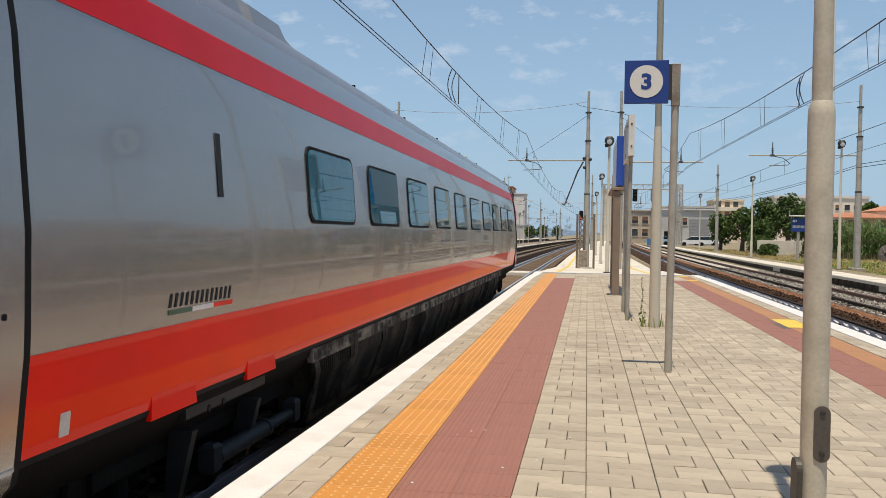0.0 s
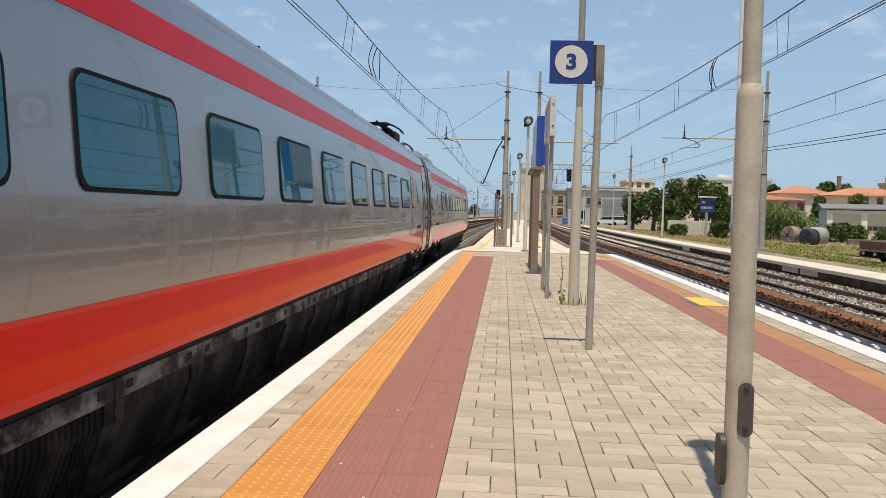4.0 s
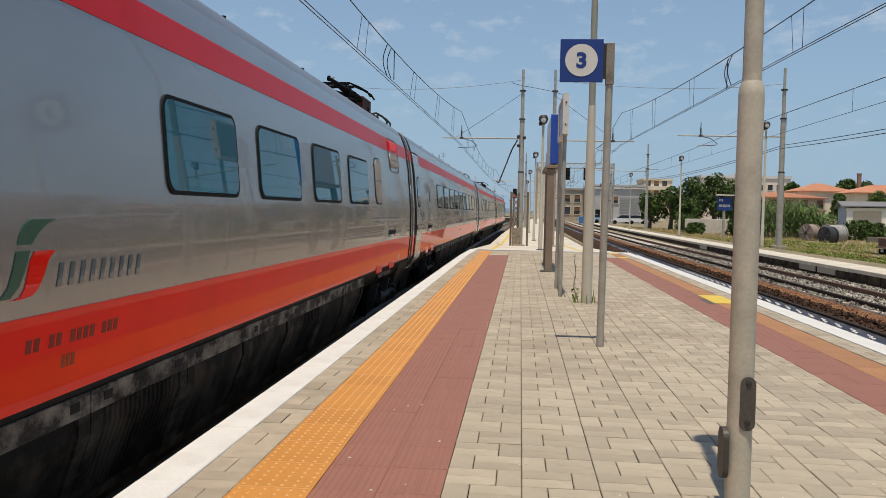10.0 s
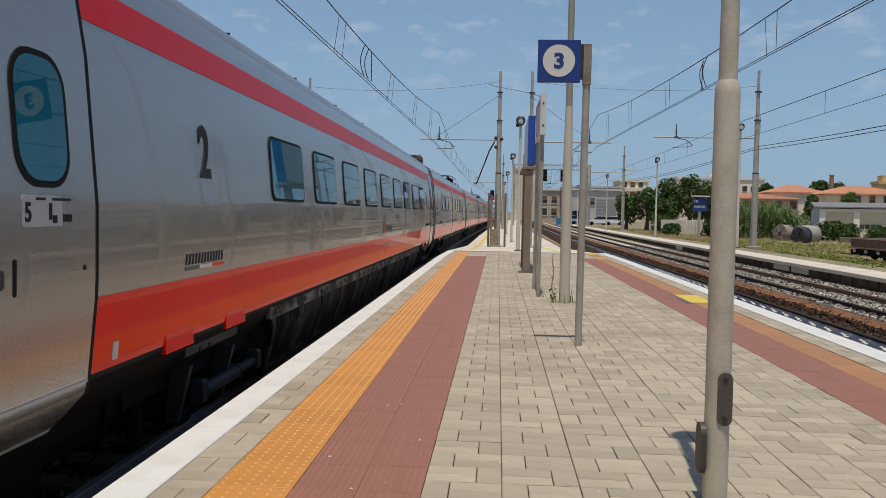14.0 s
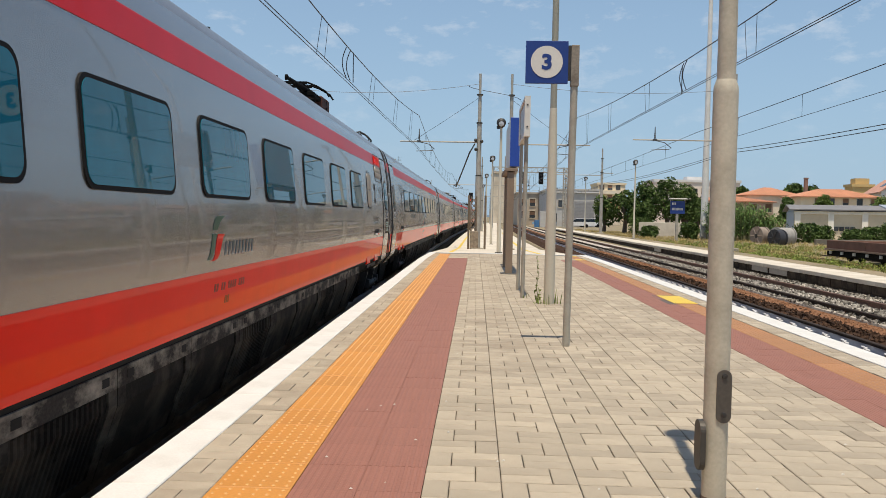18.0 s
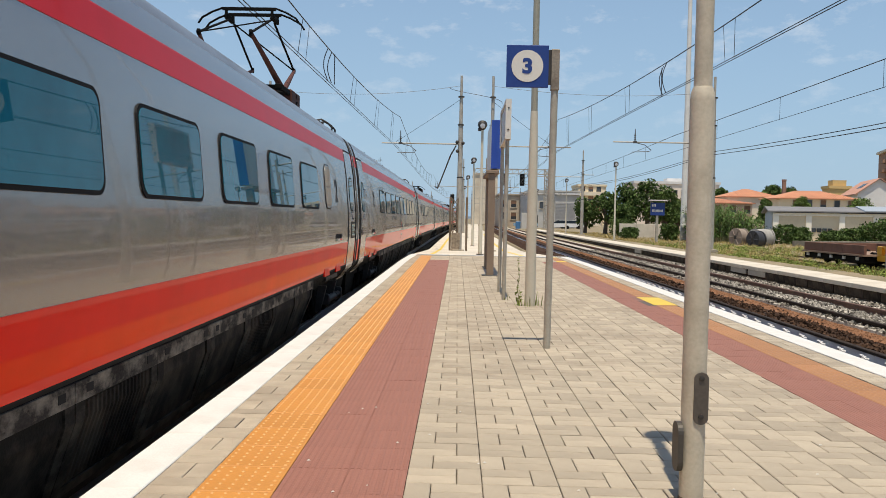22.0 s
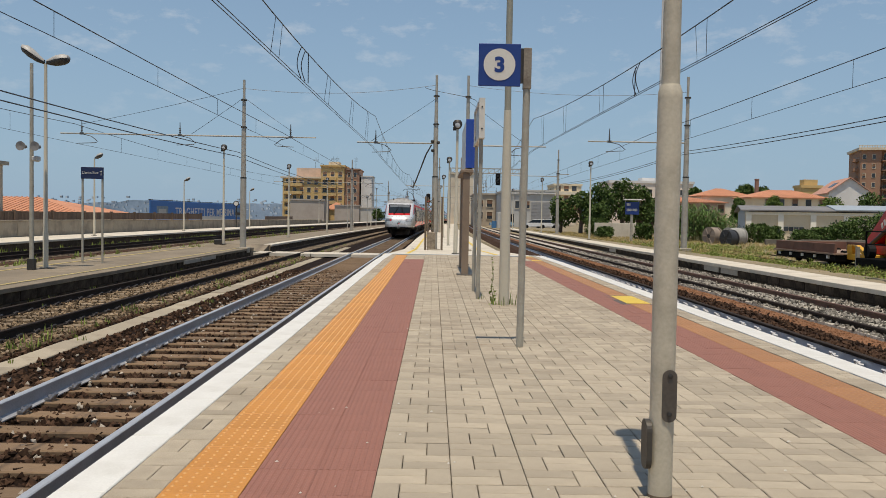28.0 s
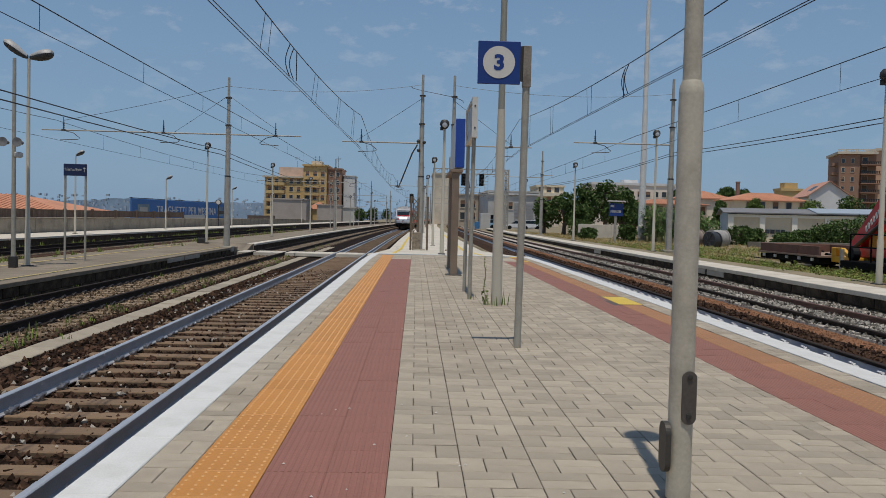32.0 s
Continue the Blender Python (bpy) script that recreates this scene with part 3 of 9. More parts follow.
ballast_bed("ballast_bed_1", TRAIN_X - 2.7, TRAIN_X + 1.45, -30, 700, RAIL_Z - 0.217, BALLAST, 1, 16500, size=(0.025, 0.062), clear=(-5.80, -5.31))
ballast_bed("ballast_bed_2", TRACK2_X - 1.25, TRACK2_X + 1.35, -30, 700, RAIL_Z - 0.19, BALLAST_DARK, 2, 9000, size=(0.025, 0.06), near=(7, 45))
ballast_bed("ballast_bed_3", TRACK1_X - 1.8, TRACK1_X + 1.8, -30, 700, RAIL_Z - 0.2, BALLAST, 3, 300, near=(30, 80))
ballast_bed("ballast_bed_4", TRACK4_X - 1.4, 6.30, -30, 700, RAIL4_Z - 0.150, BALLAST, 4, 600, near=(6, 45))
ballast_bed("ballast_bed_5", 6.22, 7.25, -30, 700, RAIL4_Z - 0.10, BALLAST_GREY, 8, 7000, size=(0.022, 0.055), near=(6, 45), slope=0.04)
ballast_bed("ballast_bed_6", 7.28, R2_EDGE - 0.05, -30, 700, RAIL4_Z - 0.19, BALLAST_GREY, 9, 7000, size=(0.022, 0.055), near=(6, 45), slope=0.02)
g = Geo()
for _ in range(4000):
    s = rnd.uniform(0.010, 0.026)
    c = Vector((6.02 + rnd.gauss(0, 0.11), 6 + 40 * rnd.random() ** 1.6, RAIL4_Z - 0.140))
    turn = Euler((rnd.uniform(0, 6), rnd.uniform(0, 6), rnd.uniform(0, 6))).to_matrix()
    p = [c + turn @ Vector((a * s, b * s, d * s * 0.7)) for a, b, d in ((1, 0, 0), (-1, 0, 0), (0, 1, 0), (0, -1, 0), (0, 0, 1), (0, 0, -1))]
    g.add(p, [(0, 2, 4), (2, 1, 4), (1, 3, 4), (3, 0, 4), (2, 0, 5), (1, 2, 5), (3, 1, 5), (0, 3, 5)])
long_box(g, 5.82, 6.28, -20, 400, RAIL4_Z - 0.30, RAIL4_Z - 0.140)
tagged(part("rusty_stones", g, RUSTBED, kind="stuff"), "rust-stained ballast along the middle of the track", "ballast")
g, pale = Geo(), Geo()
for k in range(3800):
    near4 = k < 3200
    s = rnd.uniform(0.02, 0.05)
    c = Vector((rnd.uniform(5.02, 5.84), 6 + 40 * rnd.random() ** 1.6, RAIL4_Z - 0.135)) if near4 else Vector((TRAIN_X + rnd.uniform(-1.7, 0.7), 4 + 26 * rnd.random() ** 1.5, RAIL_Z - 0.19))
    turn = Euler((rnd.uniform(0, 6), rnd.uniform(0, 6), rnd.uniform(0, 6))).to_matrix()
    p = [c + turn @ Vector((a * s, b * s * 0.8, d * s * 0.7)) for a, b, d in ((1, 0, 0), (-1, 0, 0), (0, 1, 0), (0, -1, 0), (0, 0, 1), (0, 0, -1))]
    (g if near4 else pale).add(p, [(0, 2, 4), (2, 1, 4), (1, 3, 4), (3, 0, 4), (2, 0, 5), (1, 2, 5), (3, 1, 5), (0, 3, 5)])
tagged(part("brown_stones", g, BALLAST, kind="stuff"), "dark brown ballast stones beside the platform rail", "ballast")
tagged(part("pale_stones", pale, mat("pale_stone", (0.36, 0.31, 0.25), 0.9, vary=0.2, random_tint=0.3), kind="stuff"), "odd pale stones lying among the brown ballast", "ballast")
old = thing("spare_rail", (0, 0, 0), "old rusty rail lying beside the platform wall", "rail")
rail(7.75, RAIL4_Z - 0.06, -10, 160, mat("red_rust_rail", (0.10, 0.05, 0.035), 0.8, vary=0.2), old, mat("red_rust_rail", (0.1, 0.05, 0.035)))
# cable duct between tracks 1 and 2: concrete lids
duct = thing("cable_duct", (0, 0, 0), "line of worn concrete cable-duct lids between the tracks", "cable duct", kind="structure")
lid = mesh_of("lid", Geo().box(-0.21, 0.21, 0.004, 0.796, -0.16, 0.0, bev=0.012), LIDS)
for k in range(-8, 70):
    ob = part("lid", lid, None, duct)
    ob.location = (-5.55 + rnd.uniform(-0.015, 0.015), k * 0.8, -0.752 + rnd.uniform(-0.010, 0.010))
    ob.rotation_euler.z = rnd.uniform(-0.012, 0.012)
# level boards across the tracks at the platform's end
cross = thing("track_crossing", (0, 0, 0), "pale concrete boards crossing the tracks at rail level", "crossing", kind="structure")
for x0, x1 in ((TRAIN_X - 0.66, TRAIN_X + 0.66), (TRAIN_X - 2.6, TRAIN_X - 0.84), (TRACK2_X - 0.66, TRACK2_X + 0.66), (TRACK2_X + 0.84, TRACK2_X + 1.3), (TRACK2_X - 1.45, TRACK2_X - 0.84), (TRAIN_X + 0.84, TRAIN_X + 1.7)):
    part("board", Geo().box(x0 + 0.05, x1 + 0.05, 41.7, 43.5, -0.72, -0.56, bev=0.01), PALE_CONC, cross)

# ---- neighbouring platforms ----
def side_platform(name, near, back, z, y0, y1, top, edge_mat, label, line=None, stones=(0, 0), drop=0.5, slab=0.42):
    p = thing(name, (0, 0, 0), label, "platform", kind="structure")
    s = 1 if back > near else -1
    a, b = sorted((near + s * 0.06, back))
    part("platform_body", long_box(Geo(), a, b, y0, y1, z - drop - 0.3, z - 0.004), [top], p)
    a, b = sorted((near - s * 0.03, near + s * slab))
    km = mesh_of("edge_slab", Geo().box(a, b, 0.004, 1.496, z - 0.10, z + 0.006, bev=0.01), edge_mat)
    joined = Geo()
    y = y0
    while y < y1:
        if 5 < y < 60:
            ob = part("edge_slab", km, None, p)
            ob.location = (bend(y), y, rnd.uniform(-0.004, 0.004))
        else:
            joined.box(a + bend(y), b + bend(y), y + 0.004, y + 1.496, z - 0.10, z + 0.006)
        y += 1.5
    part("edge_slabs_further_off", joined, edge_mat, p, kind="stuff")
    x0 = near + s * 0.055
    block = mesh_of("wall_block", Geo().box(-0.02, 0.02, 0.01, 0.74, 0.006, drop / 2 - 0.008, bev=0.01), DARKSTONE)
    y = stones[0]
    while y < stones[1]:
        for r in (0, 1):
            ob = part("wall_block", block, None, p)
            ob.location = (x0 + bend(y) - s * rnd.uniform(0.015, 0.035), y + 0.37 * r, z - 0.10 - drop * (r + 1) / 2)
        y += 0.75
    rest = long_box(Geo(), min(x0, x0 - s * 0.02), max(x0, x0 - s * 0.02), y0, y1, z - 0.1 - drop, z - 0.1)
    part("wall_face", rest, DARKSTONE, p)
    if line:
        a, b = sorted((near + s * line[0], near + s * line[1]))
        part("yellow_line", long_box(Geo(), a, b, y0, y1, z + 0.001, z + 0.005), YELLOW_FADED, p)
        if len(line) > 2:
            a, b = sorted((back - s * 0.75, back - s * 0.62))
            part("yellow_line", long_box(Geo(), a, b, y0, y1, z + 0.001, z + 0.005), YELLOW_FADED, p)
    return p


side_platform("platform_left", L2_EDGE, L2_BACK, L2_Z, -30, 41.5, OLD_PLAT, OLD_PLAT, "low worn asphalt platform with faded yellow lines", line=(0.45, 0.58, 1), stones=(14, 41), drop=0.45)
side_platform("platform_left_far", L2_EDGE, L2_BACK, L2_Z, 46.5, 300, OLD_PLAT, PALE_CONC, "low worn platform further along the tracks", stones=(0, 0), drop=0.45)
side_platform("platform_outer", -20.4, -24.0, -0.25, -30, 300, PALE_CONC, PALE_CONC, "pale concrete outer platform below the wall", stones=(0, 0), drop=0.5)
side_platform("platform_right", R2_EDGE, R2_BACK, 0.0, -30, 122, SOIL, PALE_CONC, "narrow pale concrete platform with a sooty stone wall", stones=(10, 45), drop=0.42, slab=1.05)
for name, ya, yb, lab in (("platform_ramp", 41.5, 44.0, "worn asphalt ramp at the low platform's end"), ("platform_ramp", 46.5, 44.4, "worn asphalt ramp before the far low platform")):
    rp = Geo().loft([[(L2_BACK, y, -0.95), (L2_EDGE - 0.06, y, -0.95), (L2_EDGE - 0.06, y, z), (L2_BACK, y, z)] for y, z in ((ya, L2_Z - 0.006), (yb, -0.72))])
    tagged(part(name, rp, OLD_PLAT), lab, kind="structure")

# ---- the train: nine cars, coordinates from the track centre, z from the rail head ----
CAR = 24.7
SECTION = [(1.18, 0.72), (1.340, 0.90), (1.357, 0.975), (1.395, 1.385), (1.398, 1.50), (1.397, 1.86), (1.392, 1.92), (1.335, 2.60), (1.27, 3.0), (1.238, 3.10), (1.20, 3.20), (1.15, 3.28), (1.08, 3.35), (0.98, 3.41), (0.86, 3.445), (0.55, 3.48), (0.2, 3.50)]


def half(z):
    """Half the body's width at the height z."""
    for (w0, z0), (w1, z1) in zip(SECTION, SECTION[1:]):
        if z <= z1:
            return w0 + (w1 - w0) * max(0.0, (z - z0) / (z1 - z0))
    return 0.0


def side_plate(g, outline, lift, depth=0.02, s=1, mi=0):
    """A plate that lies on the car's side; outline in y, z."""
    pts = outline if s > 0 else outline[::-1]
    g.loft([[(s * (half(z) - depth), y, z) for y, z in pts], [(s * (half(z) + lift), y, z) for y, z in pts]], mi=mi)
    return g


def side_sheet(g, y0, y1, z0, z1, r, lift, s=1, depth=0.02):
    """A rounded plate that follows the bulge of the side."""
    zs = {z0, z1, *[z for _, z in SECTION if z0 < z < z1]}
    for k in range(1, 6):
        a = radians(18 * k)
        zs |= {z0 + r - r * math.cos(a), z1 - r + r * math.cos(a)}
    rows = []
    for z in sorted(zs):
        e = max(0.0, z0 + r - z, z - (z1 - r))
        cut = r - math.sqrt(max(0.0, r * r - e * e))
        rows.append((y0 + cut, y1 - cut, z))
    v, f = [], []
    for a, b, z in rows:
        x = half(z)
        v += [(s * (x - depth), a, z), (s * (x + lift), a, z), (s * (x + lift), b, z), (s * (x - depth), b, z)]
    for k in range(len(rows) - 1):
        i, j = 4 * k, 4 * k + 4
        f += [(i, i + 1, j + 1, j), (i + 1, i + 2, j + 2, j + 1), (i + 2, i + 3, j + 3, j + 2)]
    f += [(0, 3, 2, 1), (len(v) - 4, len(v) - 3, len(v) - 2, len(v) - 1)]
    return g.add(v, f)


def band(y0, y1, z0, z1, lift, s=1, steps=4, g=None):
    """A painted band that follows the bulge of the side."""
    g = g or Geo()
    zs = [z0 + (z1 - z0) * k / steps for k in range(steps + 1)]
    zs = sorted({*zs, *[z for _, z in SECTION if z0 < z < z1]})
    outer = [[(s * (half(z) + lift), y, z) for z in zs] for y in (y0, y1)]
    inner = [[(s * (half(z) - 0.01), y, z) for z in reversed(zs)] for y in (y0, y1)]
    g.loft([outer[0] + inner[0], outer[1] + inner[1]])
    return g


def body_geo(y0, y1):
    ring = lambda y: [(w, y, z) for w, z in SECTION] + [(-w, y, z) for w, z in reversed(SECTION)]  # noqa: E731
    g = Geo().loft([ring(y0), ring(y1)])
    n = 2 * len(SECTION)
    k0 = [i for i, (w, z) in enumerate(SECTION) if z >= 3.19][0]
    # lowest side faces go near-black, standing in for the shaded bogie space
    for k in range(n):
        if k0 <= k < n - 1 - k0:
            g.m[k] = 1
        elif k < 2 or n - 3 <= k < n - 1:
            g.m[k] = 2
    return g


W0, W_LEN, W_Z0, W_Z1 = 3.92, 1.29, 1.93, 2.52


def window_meshes():
    out = {}
    for s in (1, -1):
        f, p = Geo(), Geo()
        side_plate(f, rounded(0, W_LEN, W_Z0, W_Z1, 0.10), 0.010, s=s)
        side_plate(p, rounded(0.028, W_LEN - 0.028, W_Z0 + 0.025, W_Z1 - 0.025, 0.088), 0.014, s=s)
        out[s] = (mesh_of("window_frame", f, BLACK), mesh_of("window_pane", p, TGLASS))
    return out


WINDOW = window_meshes()


def one_door(s, rear):
    """A plug door 0.90 m wide, its first edge at y = 0: leaf, seal, window, handle and stickers as meshes. rear: the door at a car's far end."""
    seal, leaf, wf, wp, slot, lock, stick, line = Geo(), Geo(), Geo(), Geo(), Geo(), Geo(), Geo(), Geo()
    side_sheet(seal, -0.045 if rear else -0.03, 0.93 if rear else 0.945, 0.70, 3.025, 0.10, 0.006, s)
    side_sheet(leaf, 0.0, 0.90, 0.705, 2.99, 0.075, 0.010, s)
    side_plate(wf, rounded(0.20, 0.67, 1.93, 2.545, 0.17), 0.015, s=s)
    side_plate(wp, rounded(0.23, 0.64, 1.96, 2.515, 0.145), 0.018, s=s)
    u = (lambda v: v) if rear else (lambda v: 0.90 - v)
    pair = lambda v, w: sorted((u(v), u(w)))  # noqa: E731
    side_plate(slot, rounded(*pair(0.715, 0.74), 1.46, 1.62, 0.01), 0.013, s=s)
    side_plate(lock, rounded(*pair(0.835, 0.885), 1.50, 1.58, 0.02), 0.03, s=s)
    side_plate(stick, rounded(*pair(0.33, 0.67), 1.755, 1.895, 0.015), 0.0125, s=s)
    band(0.0, 0.90, 0.958, 0.972, 0.014, s, 1, line)
    keyhole = Geo()
    side_plate(keyhole, rounded(*pair(0.10, 0.125), 1.535, 1.56, 0.01), 0.013, s=s)
    marks = []
    for a, b, z0, z1 in ((0.45, 0.475, 1.785, 1.86), (0.48, 0.52, 1.77, 1.805), (0.57, 0.60, 1.775, 1.81), (0.61, 0.655, 1.775, 1.81), (0.34, 0.42, 1.872, 1.884), (0.48, 0.65, 1.872, 1.884)):
        sym = Geo()
        side_plate(sym, [(a, z0), (b, z0), (b, z1), (a, z1)], 0.0137, s=s)
        marks.append(("sticker_mark", mesh_of("sticker_mark", sym, DARKTEXT)))
    return [("door_seal", mesh_of("door_seal", seal, BLACK)), ("door_leaf", mesh_of("door_leaf", leaf, SILVER, smooth=True)), ("window_frame", mesh_of("door_window_frame", wf, BLACK)),
            ("window_pane", mesh_of("door_window_pane", wp, TGLASS)), ("handle", mesh_of("door_slot", slot, BLACK)), ("lock", mesh_of("door_lock", lock, DARKMETAL)),
            ("keyhole", mesh_of("keyhole", keyhole, BLACK)), ("sill_line", mesh_of("sill_line", line, STICKER)), ("sticker", mesh_of("door_sticker", stick, STICKER))] + marks


DOOR = {(s, rear): one_door(s, rear) for s in (1, -1) for rear in (True, False)}


def info_window(s):
    f, p, l = Geo(), Geo(), Geo()
    side_plate(f, rounded(0.0, 0.50, 1.44, 1.73, 0.01), 0.014, s=s)
    side_plate(p, rounded(0.03, 0.47, 1.47, 1.70, 0.01), 0.017, s=s)
    for a, b, z, h in ((0.05, 0.42, 1.655, 0.022), (0.05, 0.30, 1.615, 0.016), (0.05, 0.45, 1.575, 0.018), (0.12, 0.38, 1.535, 0.012), (0.05, 0.45, 1.49, 0.020)):
        side_plate(l, [(a, z), (b, z), (b, z + h), (a, z + h)], 0.019, s=s)
    return [("display_frame", mesh_of("display_frame", f, BLACK)), ("display_pane", mesh_of("display_pane", p, mat("display_glass", (0.03, 0.10, 0.10), 0.08, coat=1.0))),
            ("display_print", mesh_of("display_print", l, mat("display_print", (0.22, 0.42, 0.39), 0.3)))]


DISPLAY = {s: info_window(s) for s in (1, -1)}


def grille_part(parent, y, y1, z0, z1, s=1, red=False):
    if not red and z0 < 2.2:
        g = Geo()
        side_plate(g, rounded(y - 0.015, y1 + 0.015, z0 - 0.03, z1 + 0.03, 0.15), 0.006, s=s)
        part("grille_gap", g, BLACK, parent)
        g = Geo()
        side_plate(g, rounded(y, y1, z0 - 0.015, z1 + 0.015, 0.14), 0.009, s=s)
        part("grille_plate", g, SILVER, parent)
        y, y1 = y + 0.04, y1 - 0.04
    g = Geo()
    side_plate(g, rounded(y, y1, z0, z1, 0.10 if not red else 0.02), 0.012, s=s)
    o = part("grille", g, GRILLE if not red else TRED, parent, "ribbed ventilation grille")
    n = max(5, int((y1 - y) / 0.07))
    r = Geo()
    for k in range(n):
        a = y + 0.04 + (y1 - y - 0.08) * k / n
        for zz0, zz1 in (((z0 + 0.04, (z0 + z1) / 2 - 0.015), ((z0 + z1) / 2 + 0.015, z1 - 0.04)) if not red else ((z0 + 0.02, z1 - 0.02),)):
            side_plate(r, [(a, zz0), (a + 0.035, zz0), (a + 0.035, zz1), (a, zz1)], 0.026, s=s)
    part("slats", r, GRILLE if not red else TRED, o, kind="stuff")


def digit(parent, which, y, z0, z1, s=1, name="class_numeral", lift=0.004, label="dark class numeral"):
    """A numeral that lies on the car's side."""
    cu = bpy.data.curves.new("class_numeral", "FONT")
    cu.body, cu.size, cu.extrude = str(which), (z1 - z0) * 1.38, 0.002
    cu.offset = 0.012 if z1 - z0 > 0.2 else 0.003
    tmp = new("tmp", cu)
    me = bpy.data.meshes.new_from_object(tmp)
    bpy.data.objects.remove(tmp)
    xs = [v.co.x for v in me.vertices]
    y_lo = min(v.co.y for v in me.vertices)
    for v in me.vertices:
        yy = y + (v.co.x - min(xs)) * 0.92 * (1 if s > 0 else -1)
        zz = z0 + (v.co.y - y_lo)
        v.co = (s * (half(zz) + lift + v.co.z), yy, zz)
    me.materials.append(DARKTEXT)
    o = part(name, me, None, parent, label)
    return o


def bogie(parent, yc):
    b = Geo()
    for s in (1, -1):
        b.box(s * 0.92 - 0.07, s * 0.92 + 0.07, yc - 1.75, yc + 1.75, 0.42, 0.62, bev=0.02)
        b.box(s * 1.12 - 0.06, s * 1.12 + 0.06, yc - 0.75, yc + 0.95, 0.60, 0.72, bev=0.02)
        b.cyl((s * 1.16, yc + 0.10, 0.36), (s * 1.10, yc + 1.05, 0.50), 0.055)
        b.cyl((s * 1.08, yc - 0.35, 0.28), (s * 1.08, yc - 0.35, 0.80), 0.05)
        b.box(s * 1.10 - 0.05, s * 1.10 + 0.05, yc + 0.95, yc + 1.06, 0.34, 0.74, bev=0.015)
        b.tube([(s * 1.15, yc - 0.9, 0.75), (s * 1.2, yc - 1.05, 0.5), (s * 1.1, yc - 1.1, 0.3)], 0.025)
    fr = part("bogie_frame", b, BOGIE, parent, "near-black bogie with springs and dampers")
    for w in (-1.35, 1.35):
        g = Geo()
        for s in (1, -1):
            g.lathe((s * 0.72, yc + w, 0.445), [(0.16, -0.07), (0.47, -0.07), (0.47, -0.045), (0.445, -0.035), (0.445, 0.065), (0.40, 0.065), (0.36, 0.03), (0.16, 0.05), (0.12, 0.10), (0.0, 0.10)] if s > 0 else
                    [(0.12, -0.10), (0.16, -0.05), (0.36, -0.03), (0.40, -0.065), (0.445, -0.065), (0.445, 0.035), (0.47, 0.045), (0.47, 0.07), (0.0, 0.07)], 24, axis="x")
        g.cyl((-0.9, yc + w, 0.445), (0.9, yc + w, 0.445), 0.09, n=14)
        part("wheelset", g, BOGIE, fr, smooth=True)
    for s in (1, -1):
        for dy in (-0.15, 0.25):
            g = Geo()
            pts = [(s * 1.05 + 0.075 * math.cos(a * 0.7), yc + dy + 0.075 * math.sin(a * 0.7), 0.38 + a * 0.0085) for a in range(45)]
            g.tube(pts, 0.016, 5)
            part("spring", g, BOGIE, fr)


def roof_gear(parent, y, kind):
    g = Geo()
    if kind == "box":
        for k in range(2):
            a = y + 0.9 * k
            g.loft([[(0.95, a, 3.40), (1.05, a, 3.36), (1.05, a + 0.7, 3.36), (0.95, a + 0.7, 3.40)], [(0.85, a + 0.03, 3.56), (0.98, a + 0.03, 3.52), (0.98, a + 0.67, 3.52), (0.85, a + 0.67, 3.56)]])
        g.loft([[(-0.9, y - 1.3, 3.45), (0.9, y - 1.3, 3.45), (0.9, y + 2.2, 3.45), (-0.9, y + 2.2, 3.45)], [(-0.75, y - 0.9, 3.67), (0.75, y - 0.9, 3.67), (0.75, y + 1.8, 3.67), (-0.75, y + 1.8, 3.67)]])
        return part("roof_box", g, GREYROOF, parent, "grey roof equipment box")
    if kind == "cable":
        for yy in (y + 0.05, y + 0.45):
            for j in range(5):
                g.lathe((0.70, yy, 3.44), [(0.03, 0.0), (0.065, 0.015 + 0.03 * j), (0.065, 0.027 + 0.03 * j), (0.03, 0.036 + 0.03 * j)], 10)
            g.tube([(0.70, yy, 3.60), (0.76, yy + 0.12, 3.63), (0.86, yy + 0.25, 3.58), (0.93, yy + 0.35, 3.50), (0.9, yy + 0.45, 3.40)], 0.018)
        g.tube([(0.68, y - 0.3, 3.48), (0.70, y, 3.60), (0.70, y + 0.45, 3.60), (0.62, y + 0.62, 3.48)], 0.014)
        g.box(0.52, 0.80, y - 0.34, y - 0.10, 3.42, 3.55, bev=0.03)
        return part("roof_cable", g, mat("dusty_gear", (0.05, 0.046, 0.042), 0.8, vary=0.3, scale=6), parent, "dark roof cable and insulators")


